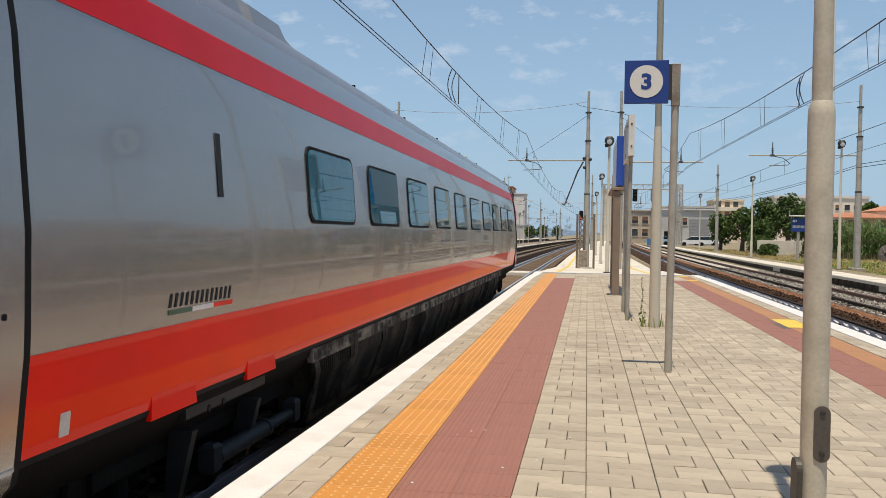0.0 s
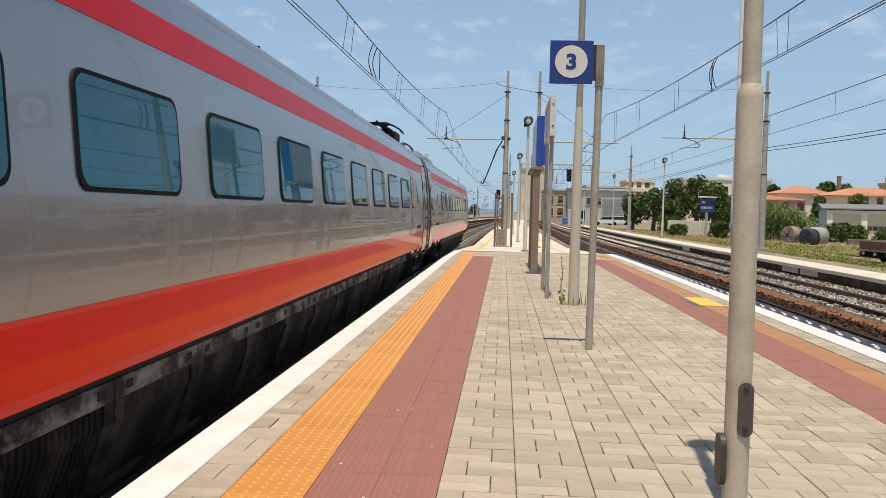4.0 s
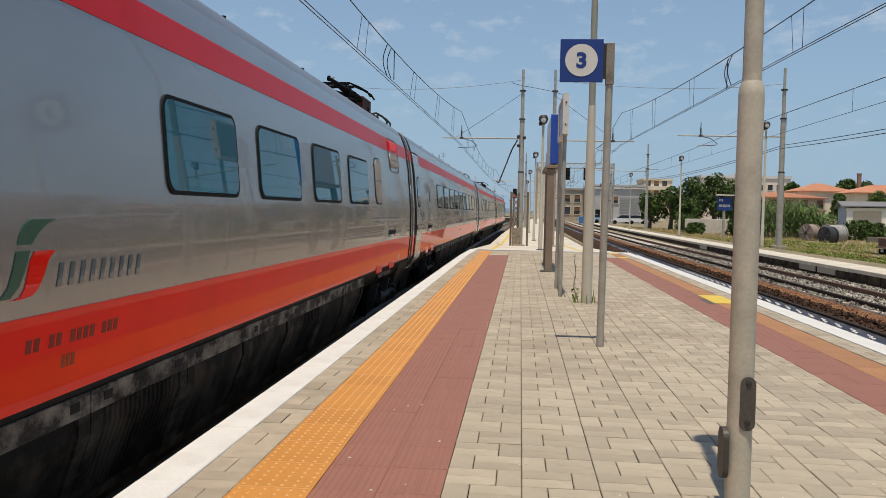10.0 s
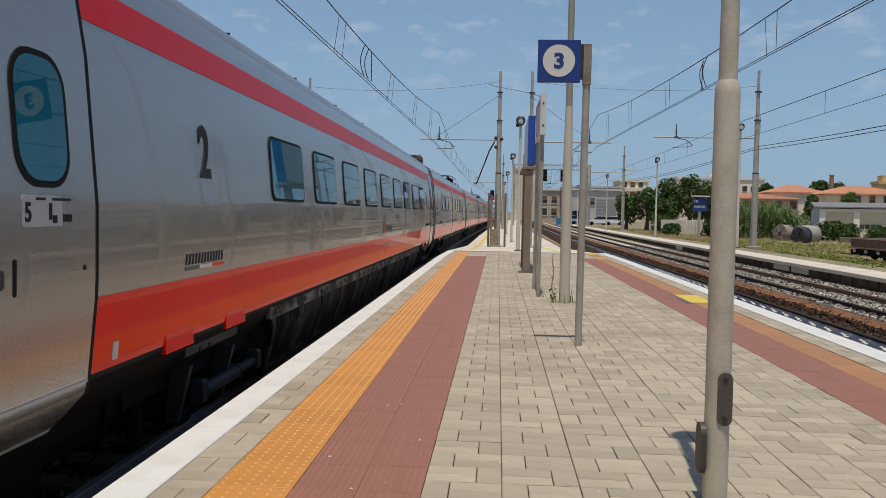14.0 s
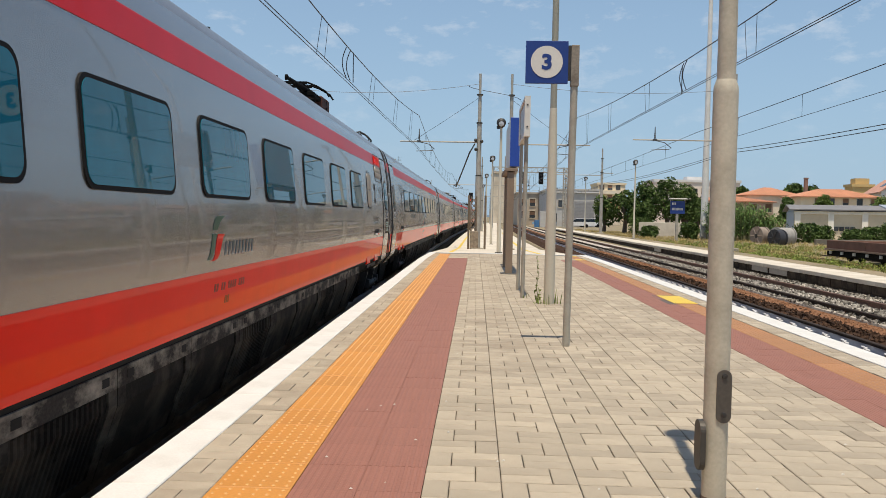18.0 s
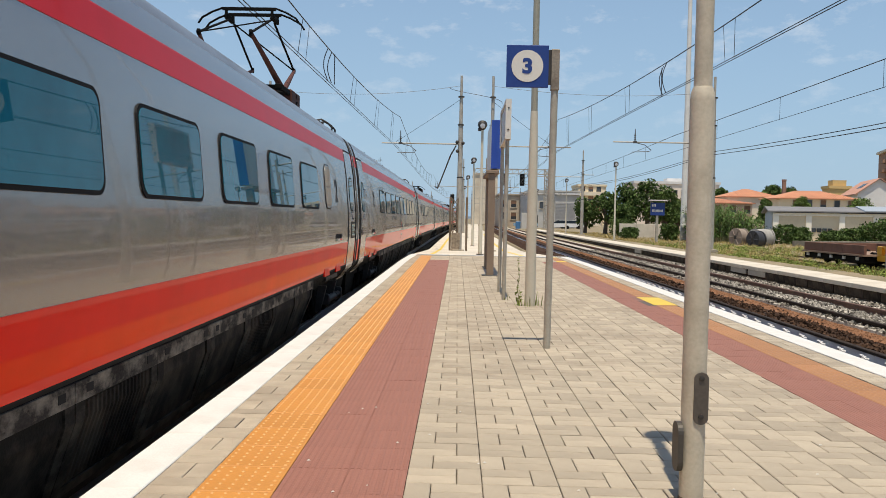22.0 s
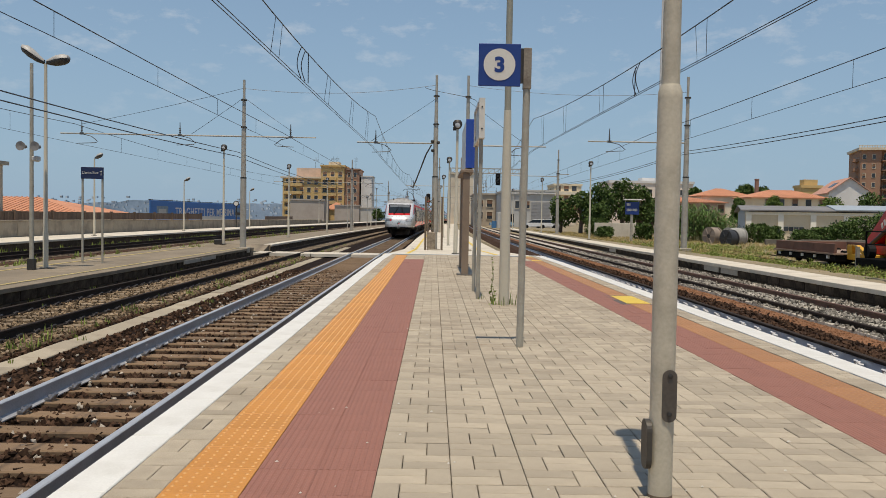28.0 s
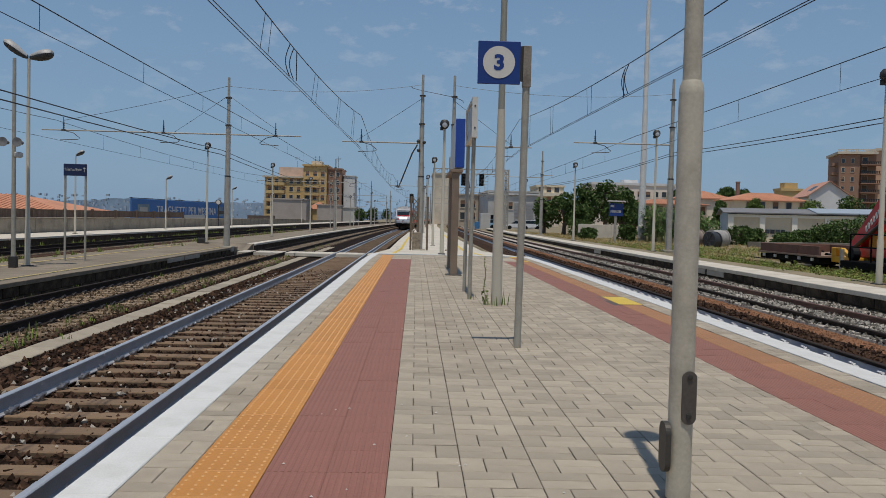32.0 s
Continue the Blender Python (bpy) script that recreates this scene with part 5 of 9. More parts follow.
        for yy in ([] if last else [a + (2.56 if first else 2.71)]) + ([] if first else [b - 3.10]):
            g = Geo()
            for j in range(13):
                ya = yy + 0.060 * j
                side_plate(g, [(ya, 1.475), (ya + 0.022, 1.475), (ya + 0.042, 1.545), (ya + 0.020, 1.545)], 0.004, s=s)
            part("name_lettering", g, DARKTEXT, t, "dark name bars", kind="stuff")
            for j, m_ in enumerate((TGREEN, TWHITE, TRED)):
                g = Geo()
                side_plate(g, [(yy + 0.26 * j, 1.438), (yy + 0.26 + 0.26 * j, 1.438), (yy + 0.26 + 0.26 * j, 1.463), (yy + 0.26 * j, 1.463)], 0.004, s=s)
                part("flag_bar", g, m_, t)
        if last:
            g = Geo()
            for j in range(13):
                ya = a + 7.88 + 0.252 * j
                side_plate(g, [(ya, 1.43), (ya + 0.075, 1.43), (ya + 0.125, 1.66), (ya + 0.05, 1.66)], 0.004, s=s)
                if j % 3 != 1:
                    side_plate(g, [(ya + 0.12, 1.62), (ya + 0.21, 1.62), (ya + 0.22, 1.66), (ya + 0.127, 1.66)], 0.004, s=s)
                if j % 3 != 2:
                    side_plate(g, [(ya + 0.08, 1.43), (ya + 0.165, 1.43), (ya + 0.175, 1.47), (ya + 0.09, 1.47)], 0.004, s=s)
            part("name_lettering", g, DARKTEXT, t, "large dark name bars", kind="stuff")
        if index in (3, 4, 5, 6, 7, 8, 9):
            up = 0.57 if last else 0.0
            yy = a + (11.55 if index == 4 else 2.80 if last else 11.36 if index in (6, 7) else 12.36)
            for nm, m_, w0, w1, pts in (("green_emblem_stroke", TGREEN, 0.07, 0.10, ((0.0, 1.475), (0.055, 1.52), (0.095, 1.60), (0.115, 1.665))),
                                        ("green_emblem_stroke", TGREEN, 0.10, 0.20, ((0.125, 1.69), (0.14, 1.735), (0.175, 1.775), (0.22, 1.795))),
                                        ("red_emblem_stroke", TRED, 0.075, 0.16, ((0.07, 1.465), (0.14, 1.475), (0.175, 1.51), (0.195, 1.56), (0.215, 1.62), (0.25, 1.66)))):
                rings = []
                for k_, (ya, za) in enumerate(pts):
                    w_, h_ = w0 + (w1 - w0) * k_ / (len(pts) - 1), half(za + up)
                    rings.append([(s * (h_ + d_), yy + ya + o_, za + up) for d_, o_ in ((-0.02, 0.0), (0.004, 0.0), (0.004, w_), (-0.02, w_))])
                part(nm, Geo().loft(rings), m_, t)
            g = Geo()
            for j in range(9):
                side_plate(g, [(yy + 0.42 + 0.098 * j, 1.495 + up), (yy + 0.42 + 0.098 * j + 0.035, 1.495 + up), (yy + 0.42 + 0.098 * j + 0.065, 1.60 + up), (yy + 0.42 + 0.098 * j + 0.03, 1.60 + up)], 0.004, s=s)
            part("operator_lettering", g, NAMETEXT, t, kind="stuff")
            g = Geo()
            for j in range(14):
                if j not in (2, 5, 10):
                    q = yy + 0.20 + 0.060 * j
                    side_plate(g, [(q, 1.225), (q + 0.042, 1.225), (q + 0.046, 1.285), (q + 0.004, 1.285)], 0.0055, s=s)
            for j in range(3):
                q = yy + 0.50 + 0.042 * j
                side_plate(g, [(q, 1.115), (q + 0.03, 1.115), (q + 0.033, 1.175), (q + 0.003, 1.175)], 0.0055, s=s)
            part("number_lettering", g, mat("faded_lettering", (0.20, 0.02, 0.012), 0.5, spec=0.05, coat=0.6), t, "faded number bars on the red band", kind="stuff")
        if index in (2, 4, 6, 7, 9):
            up_ = 0.17 if index > 6 else 0.0
            grille_part(t, b - 4.25 + up_, b - 3.70 + up_, 1.97, 2.58, s)
        if index in (4, 7):
            panel = Geo()
            side_plate(panel, rounded(b - 2.72, b - 1.73, 2.50, 2.80, 0.10), 0.003, s=s)
            pn = part("vent_panel", panel, SILVER, t, "panel with a ribbed vent below the red band")
            grille_part(t, b - 2.64, b - 1.80, 2.82, 2.985, s, red=True)
            grille_part(t, b - 2.64, b - 1.80, 2.55, 2.79, s)
            rim = Geo()
            out = rounded(b - 2.735, b - 1.715, 2.485, 3.02, 0.13)
            rim.tube([(s * (half(z_) + 0.005), y_, z_) for y_, z_ in out + out[:1]], 0.004, 4)
            part("panel_seam_line", rim, BLACK, pn)
        if index == 8:
            for yv in (b - 2.64, b - 1.85):
                grille_part(t, yv, yv + 0.2, 2.755, 2.845, s, red=True)
        # red flaps over the bogies
        for y_, dr in ([] if last else [(a, 1)]) + ([] if first else [(b, -1)]) + ([(a + CAR - 24.45, 1)] if last else []):
            for off in (2.44, 3.64) if dr > 0 else (2.32, 3.54):
                f0, f1 = sorted((y_ + dr * off, y_ + dr * (off + 0.50)))
                g = Geo()
                g.loft([[(s * 1.345, f0 + 0.02, 1.065), (s * 1.345, f1 - 0.02, 1.065), (s * 1.34, f1, 0.93), (s * 1.34, f0, 0.93)],
                        [(s * 1.368, f0 + 0.02, 1.065), (s * 1.368, f1 - 0.02, 1.065), (s * 1.376, f1, 0.93), (s * 1.376, f0, 0.93)]])
                part("flap", g, TRED, t)
            f0, f1 = sorted((y_ + dr * (2.88 if dr > 0 else 2.45), y_ + dr * (4.03 if dr > 0 else 3.70)))
            g = Geo().box(s * 1.30 - 0.04, s * 1.30 + 0.04, f0, f1, 0.83, 0.925, bev=0.012)
            beam_ = part("lifting_beam", g, DAMPER, t, "dark steel beam above the bogie")
            for k_ in (0.25, 0.42):
                part("beam_hole", Geo().lathe((s * 1.341, f0 + (f1 - f0) * k_, 0.85), [(0.02, -0.004), (0.022, 0.004), (0.0, 0.004)], 8, axis="x"), BLACK, beam_)
            for k_ in (0, 1):
                q = f0 + 0.08 + k_ * (f1 - f0 - 0.2)
                part("beam_bracket", Geo().loft([[(s * 1.20, q, 0.76), (s * 1.34, q, 0.76), (s * 1.34, q + 0.07, 0.76), (s * 1.20, q + 0.07, 0.76)], [(s * 1.16, q + 0.03, 0.36), (s * 1.24, q + 0.03, 0.36), (s * 1.24, q + 0.09, 0.36), (s * 1.16, q + 0.09, 0.36)]]), DAMPER, beam_)
            q = (f0 + f1) / 2 + 0.55
            g = Geo().cyl((s * 1.27, q - 0.60, 0.50), (s * 1.27, q + 0.20, 0.50), 0.058, n=16)
            g.cyl((s * 1.27, q + 0.20, 0.50), (s * 1.27, q + 0.72, 0.50), 0.040, n=12)
            g.lathe((s * 1.27, q + 0.20, 0.50), [(0.066, -0.02), (0.066, 0.02), (0.04, 0.02)], 16, axis="y")
            for e_ in (-0.66, 0.76):
                g.box(s * 1.27 - 0.05, s * 1.27 + 0.05, q + e_ - 0.06, q + e_ + 0.06, 0.42, 0.60, bev=0.02)
            part("yaw_damper", g, DAMPER, t, "long dark damper cylinder", smooth=True)
            # sticker beside the outer flap
            g = Geo()
            f0 = y_ + dr * 1.74
            side_plate(g, rounded(f0 - 0.035, f0 + 0.035, 1.02, 1.12, 0.01), 0.0065, s=s)
            part("notice_sticker", g, PALEBOX, t, "small white notice sticker")
        # dark skirt boxes between the bogies
        n = 12
        yb0, step = -7.38, 1.23
        for k in range(n):
            ya, yb_ = yb0 + step * k, yb0 + step * (k + 1) - 0.012
            if (last and ya < y0 + 2.2) or (first and yb_ > y1 - 2.2):
                continue
            sl0, sl1 = (0.35 if k == 0 else 0.0), (0.35 if k == n - 1 else 0.0)
            at = lambda z, out: 1.352 - 0.33 * max(0.0, 0.74 - z) + out  # noqa: E731
            g = Geo()
            g.loft([[(s * at(z, 0.0), ya + sl0 * f, z), (s * at(z, 0.0), yb_ - sl1 * f, z), (s * 1.0, yb_ - sl1 * f, z), (s * 1.0, ya + sl0 * f, z)] for z, f in ((0.952, 0.0), (0.74, 0.3), (0.24, 1.0))])
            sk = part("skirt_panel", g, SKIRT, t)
            fr_g = Geo()
            strip = Geo().loft([[(s * at(z, -0.03), ya, z), (s * at(z, 0.014), ya, z), (s * at(z, 0.014), yb_, z), (s * at(z, -0.03), yb_, z)] for z in (0.84, 0.95)])
            part("skirt_rail", strip, SKIRTDIRT, sk, "steel strip caked with pale dirt")
            for ua, ub, z0, z1 in ((0.0, 0.11, 0.30, 0.84), (step - 0.122, step - 0.012, 0.30, 0.84), (0.11, step - 0.122, 0.30, 0.36)):
                zz = [z for z in (z0, 0.74, z1) if z0 <= z <= z1]
                f = lambda z, u: u + (sl0 if u < step / 2 else -sl1) * (0.3 * (0.952 - z) / 0.212 if z > 0.74 else 0.3 + 0.7 * (0.74 - z) / 0.5)  # noqa: E731
                fr_g.loft([[(s * at(z, -0.03), ya + f(z, ua), z), (s * at(z, 0.014), ya + f(z, ua), z), (s * at(z, 0.014), ya + f(z, ub), z), (s * at(z, -0.03), ya + f(z, ub), z)] for z in zz])
            part("skirt_frame", fr_g, SKIRTFRAME, sk, "dirt-streaked steel frame")
            for u in (0.13, step - 0.20):
                part("frame_hole", Geo().box(*sorted((s * 1.355, s * 1.3685)), ya + u, ya + u + 0.085, 0.875, 0.922), BLACK, sk)
            if k % 3 == 0:
                g = Geo()
                for j in range(16):
                    u = ya + 0.15 + 0.058 * j
                    g.loft([[(s * at(z, 0.0), u, z), (s * at(z, 0.010), u + 0.008, z), (s * at(z, 0.010), u + 0.028, z), (s * at(z, 0.0), u + 0.036, z)] for z in (0.38, 0.74, 0.83)])
                part("vent_ribs", g, SKIRT, sk, kind="stuff")
        for ye, dr in ends:
            g = Geo()
            lohi = sorted((ye + (0.08 if dr > 0 else -0.30), ye + dr * 1.50))
            top, wx = (0.945, 1.36) if index == 4 else (0.70, 1.165)
            g.loft([[(s * wx, lohi[0], top), (s * wx, lohi[1], top), (s * 0.95, lohi[1], top), (s * 0.95, lohi[0], top)],
                    [(s * 1.10, lohi[0] + (0.30 if dr > 0 else 0.18), 0.28), (s * 1.10, lohi[1] - (0.30 if dr < 0 else 0.18), 0.28), (s * 0.9, lohi[1], 0.28), (s * 0.9, lohi[0], 0.28)]])
            part("end_skirt", g, SKIRT if index == 4 else BOGIE, t)
    for ye in ([] if last else [y0 - 0.012]) + ([] if first else [y1 + 0.012]):
        ring = [(half(z) - 0.045, z) for z in (0.80, 1.05, 1.86, 2.6, 3.0, 3.2, 3.3)]
        ring += [(-x, z) for x, z in reversed(ring)]
        part("end_wall", Geo().prism(ring, "y", ye - 0.012, ye + 0.012), BOGIE, t, "black car end")
    part("floor_pan", Geo().box(-1.15, 1.15, y0 + 0.1, y1 - 0.1, 0.60, 0.95), BOGIE, t)
    for yc in ([a + 3.0] if not last else [a + CAR - 21.3]) + ([b - 3.0] if not first else [a + 21.3]):
        bogie(t, yc)
    # gangway and its cables
    if not first:
        g = Geo().box(-0.85, 0.85, b - 0.22, b + 0.22, 0.95, 3.0)
        part("gangway", g, BOGIE, t, "black folded gangway")
        for z0, z1, paint in ((2.72, 3.00, "white" if index > 6 else "grey"), (2.08, 2.35, "white")) + (((1.38, 1.62, "white"),) if index > 6 else ()):
            x = min(half(z0), half(z1)) - 0.02
            g = Geo().loft([[(x - 0.16, b - 0.12, z0), (x - 0.02, b - 0.12, z0), (x - 0.02, b + 0.03, z0), (x - 0.16, b + 0.03, z0)],
                            [(x - 0.17, b - 0.14, z0 + 0.04), (x, b - 0.14, z0 + 0.04), (x, b + 0.04, z0 + 0.04), (x - 0.17, b + 0.04, z0 + 0.04)],
                            [(x - 0.17, b - 0.14, z1 - 0.04), (x, b - 0.14, z1 - 0.04), (x, b + 0.04, z1 - 0.04), (x - 0.17, b + 0.04, z1 - 0.04)],
                            [(x - 0.16, b - 0.12, z1), (x - 0.02, b - 0.12, z1), (x - 0.02, b + 0.03, z1), (x - 0.16, b + 0.03, z1)]])
            paint_mat = mat("white_box", (0.66, 0.64, 0.58), 0.45, vary=0.08, stain=(0.4, 0.36, 0.3), stain_amount=0.35, stain_scale=5) if paint == "white" else mat("grey_box", (0.12, 0.115, 0.105), 0.6, vary=0.15)
            bx = part("coupler_box", g, paint_mat, t, f"{paint} cable box between the cars")
            part("box_lid", Geo().box(x - 0.15, x + 0.004, b - 0.142, b + 0.042, z1 - 0.052, z1 - 0.044), STICKER, bx)
            part("latch", Geo().lathe((x - 0.012, b - 0.05, z0 + 0.10), [(0.022, -0.01), (0.022, 0.01), (0.0, 0.015)], 8, axis="x"), DARKMETAL, bx)
            part("plug", Geo().cyl((x - 0.09, b - 0.05, z0), (x - 0.09, b - 0.05, z0 - 0.16), 0.045, 0.035, 10), BLACK, bx)
        if index <= 6:
            part("inner_panel", Geo().box(1.06, 1.345, b + 0.012, b + 0.034, 1.40, 1.82), PALEBOX, t, "grey panel on the car's end")
            g = Geo().lathe((1.25, b - 0.06, 1.30), [(0.0, -0.075), (0.10, -0.07), (0.112, -0.04), (0.112, 0.07), (0.0, 0.07)], 20, axis="y")
            drum = part("cable_drum", g, mat("drum_grey", (0.30, 0.285, 0.255), 0.6, vary=0.2, scale=6), t, "round grey cable drum", smooth=True)
            part("drum_hub", Geo().lathe((1.25, b - 0.135, 1.30), [(0.0, -0.02), (0.03, -0.015), (0.035, 0.005)], 10, axis="y"), DARKMETAL, drum)
            part("drum_hose", Geo().tube([(1.25, b - 0.06, 1.19), (1.24, b - 0.06, 1.0), (1.20, b - 0.03, 0.8), (1.12, b + 0.05, 0.6)], 0.035, 8), BLACK, drum)
        part("top_fairing", Geo().box(0.98, 1.14, b - 0.25, b + 0.03, 3.10, 3.27, bev=0.03), PALEBOX, t, "pale fairing plate between the roofs")
        g = Geo()
        for dx, dy in ((1.1, -0.06), (1.14, 0.06)):
            g.tube([(dx, b + dy, 3.0), (dx + 0.05, b + dy - 0.05, 2.6), (dx, b + dy + 0.05, 2.2), (dx + 0.03, b + dy, 1.7), (dx, b + dy - 0.06, 1.1), (dx - 0.1, b + dy + 0.1, 0.6)], 0.03)
        part("jumper_cables", g, BLACK, t)
        roof_gear(t, b - 0.90, "cable")
    if index == 4:
        g = Geo()
        for k in range(14):
            g.box(0.76, 0.86, a + 0.3 + 0.09 * k, a + 0.36 + 0.09 * k, 3.40, 3.70)
        g.box(-0.6, 0.76, a + 0.3, a + 1.56, 3.40, 3.72, bev=0.02)
        part("roof_grille", g, mat("roof_grille_brown", (0.16, 0.125, 0.09), 0.8, vary=0.2, scale=5), t, "brown roof grille box")
    if index in (1,):
        roof_gear(t, a + 3.6, "box")
    if index in (2, 4):
        pantograph(t, b - 1.35, False)
    if index in (7,):
        pantograph(t, b - 4.7, False)
    if last:
        pantograph(t, b - 3.0, True)
    g = Geo()
    for k in range(6 if not last else 1):
        g.cyl((0.93, a + 5 + 2.6 * k, 3.41), (0.93, a + 5 + 2.6 * k, 3.455), 0.02, n=8)
    part("roof_eyes", g, BOGIE, t, kind="stuff")
    if last:
        cab(t)
        for o in [c for c in t.children if c.name.split(".")[0] in NOSE_PARTS]:
            o.location.y = a + CAR - 23.4 - CAB_END
    if first:
        cab(t)
        for o in [c for c in t.children if c.name.split(".")[0] in NOSE_PARTS]:
            o.rotation_euler.z = math.pi
            o.location.y = a + 23.6 + CAB_END
    return t


NOSE_PARTS = {"nose", "windscreen_surround", "windscreen", "wiper", "lamp_rim", "headlamp", "panel_seam", "cab_red_field", "cab_window", "window_bar", "sweep_red", "sweep_white",
              "sweep_green", "green_emblem_nose", "red_emblem_nose", "number_bar", "bumper_band", "camera_eye", "roof_dome", "horn"}
CARS = [car(k, first=k == 1, last=k == 9) for k in range(1, 10)]
# seconds and the place of the joint between the first two cars
TRAIN_RUN = [(0, 1.55), (0.5, 3.85), (1, 6.2), (1.5, 8.78), (2, 11.48), (2.5, 14.05), (5, 29.32), (5.5, 32.4), (6, 35.8), (7, 42.8), (8, 50.13), (8.5, 53.82), (9, 57.83), (9.5, 61.65), (10, 65.85), (11, 74.27), (11.5, 78.47), (12, 83.02), (13, 92.22),
             (14.5, 106.53), (16.5, 126.9), (17, 132.17), (18, 143.05), (19, 154.25), (19.5, 159.6), (20, 165.65), (21, 177.5), (21.5, 183.35), (22, 189.7), (23, 202.15), (23.5, 208.9), (24, 215.8), (24.5, 222.8), (25, 229.9), (28, 275), (32, 333)]

# ---- things on the island platform ----
def lamp_post(x, y, z, height, label, head="ball", turn=0.0, pole=CREAM, group="platform lamps"):
    t = thing("street_lamp", (x, y, z), label, "lamp", group, turn=turn)
    part("pole", Geo().loft([[(r * math.cos(k * math.pi / 7), r * math.sin(k * math.pi / 7), h) for k in range(14)] for r, h in ((0.075, 0), (0.075, 1.0), (0.06, 1.05), (0.042, height - 0.25))]), pole, t, smooth=True)
    part("base_plate", Geo().box(-0.13, 0.13, -0.13, 0.13, -0.01, 0.02, bev=0.005), DARKMETAL, t)
    if head == "ball":
        g = Geo().lathe((0, 0, height - 0.3), [(0.05, 0.0), (0.12, 0.06), (0.17, 0.16), (0.16, 0.26), (0.10, 0.33), (0.0, 0.35)], 16)
        part("lamp_head", g, DARKMETAL, t, smooth=True)
        g = Geo().lathe((0, -0.145, height - 0.16), [(0.0, -0.03), (0.08, -0.02), (0.10, 0.02), (0.0, 0.05)], 14, axis="y")
        part("lamp_glass", g, LAMPGLASS, t, smooth=True)
        part("bracket", Geo().box(-0.16, -0.05, -0.02, 0.02, height - 0.34, height - 0.22), DARKMETAL, t)
    else:
        for s in ((-1, 1) if head == "twin" else (1,)):
            rings = []
            lift = (1.0 if s < 0 else 0.3) if head == "twin" else 0.6
            for d, w, h, up in ((0.03, 0.06, 0.06, 0.0), (0.16, 0.12, 0.10, 0.07), (0.32, 0.21, 0.145, 0.18), (0.52, 0.22, 0.15, 0.30), (0.66, 0.15, 0.10, 0.36), (0.71, 0.04, 0.04, 0.38)):
                dd = d * 0.92 if head == "twin" else d * 0.75
                rings.append([(s * dd, w * math.cos(k * math.pi / 6), height - 0.2 + up * lift + h * (math.sin(k * math.pi / 6) if math.sin(k * math.pi / 6) > 0 else 1.1 * math.sin(k * math.pi / 6))) for k in range(12)])
            g = Geo().loft(rings)
            g.m = [0 if k < 60 and k % 12 < 6 else 1 for k in range(len(g.f))]
            part("lamp_head", g, [mat("lamp_pale", (0.34, 0.33, 0.31), 0.5, vary=0.1), mat("lamp_dark", (0.06, 0.058, 0.055), 0.6, vary=0.1)], t, smooth=True)
    return t


# the post beside the camera
post = thing("lamp_post", (1.085, 4.06, 0), "weathered grey steel lamp post with a service hatch", "lamp post")
part("lower_tube", Geo().loft([[(r * math.cos(k * math.pi / 12), r * math.sin(k * math.pi / 12), h) for k in range(24)] for r, h in ((0.056, -0.02), (0.056, 1.86), (0.054, 1.89), (0.044, 1.92))]), POSTPAINT, post, smooth=True)
part("upper_tube", Geo().loft([[(r * math.cos(k * math.pi / 12), r * math.sin(k * math.pi / 12), h) for k in range(24)] for r, h in ((0.042, 1.90), (0.034, 4.55))]), POSTPAINT, post, smooth=True)
hatch = part("hatch", Geo().prism(rounded(-0.0155, 0.0515, 0.362, 0.605, 0.032), "y", -0.062, -0.035), mat("hatch_brown", (0.10, 0.085, 0.07), 0.5, metal=0.3, vary=0.15), post, "dark oval service hatch")
for z in (0.400, 0.578):
    part("screw", Geo().lathe((0.018, -0.062, z), [(0.012, 0.0), (0.012, -0.006), (0.0, -0.008)], 10, axis="y"), DARKMETAL, hatch)
part("rust_collar", Geo().loft([[(0.058 * math.cos(k * math.pi / 12), 0.058 * math.sin(k * math.pi / 12), h) for k in range(24)] for h in (-0.015, 0.012)]), LATTICE, post)
part("back_bracket", Geo().prism(rounded(-0.05, 0.06, 0.13, 0.362, 0.05), "x", -0.079, -0.054), mat("bracket_dark", (0.07, 0.062, 0.052), 0.55, metal=0.4, vary=0.15), post, "rounded dark foot bracket")
part("lamp_head", Geo().lathe((0.06, 0, 4.5), [(0.04, 0.0), (0.09, 0.05), (0.125, 0.13), (0.12, 0.2), (0.07, 0.25), (0.0, 0.27)], 18), DARKMETAL, post, "round dark lamp head", smooth=True)

# platform number sign
sign = thing("platform_sign", (0.888, 8.68, 0), "blue square platform number sign on a grey pole", "sign")
part("pole", Geo().cyl((0, 0, -0.02), (0.018, 0, 2.62), 0.036, 0.036, 16), GALV, sign, smooth=True)
part("top_channel", Geo().box(-0.02, 0.058, -0.045, 0.045, 2.58, 2.985, bev=0.006), mat("channel_rust", (0.26, 0.22, 0.17), 0.6, metal=0.3, vary=0.25, stain=(0.10, 0.07, 0.05), stain_amount=0.7, stain_scale=6), sign)
part("hinge", Geo().box(-0.06, -0.02, -0.03, 0.02, 2.64, 2.98), DARKMETAL, sign)
plate = part("plate", Geo().box(-0.468, -0.052, -0.055, -0.030, 2.60, 3.018, bev=0.004), SIGNBLUE, sign, "blue square plate")
part("disc", Geo().lathe((-0.262, -0.056, 2.812), [(0.157, 0.0), (0.157, -0.003), (0.0, -0.003)], 48, axis="y"), SIGNWHITE, plate)
cu = bpy.data.curves.new("numeral", "FONT")
cu.body, cu.size, cu.extrude, cu.align_x, cu.align_y, cu.offset = "3", 0.20, 0.001, "CENTER", "CENTER", 0.008
tmp = new("tmp", cu)
me = bpy.data.meshes.new_from_object(tmp)
bpy.data.objects.remove(tmp)
xs, zs = [v.co.x for v in me.vertices], [v.co.y for v in me.vertices]
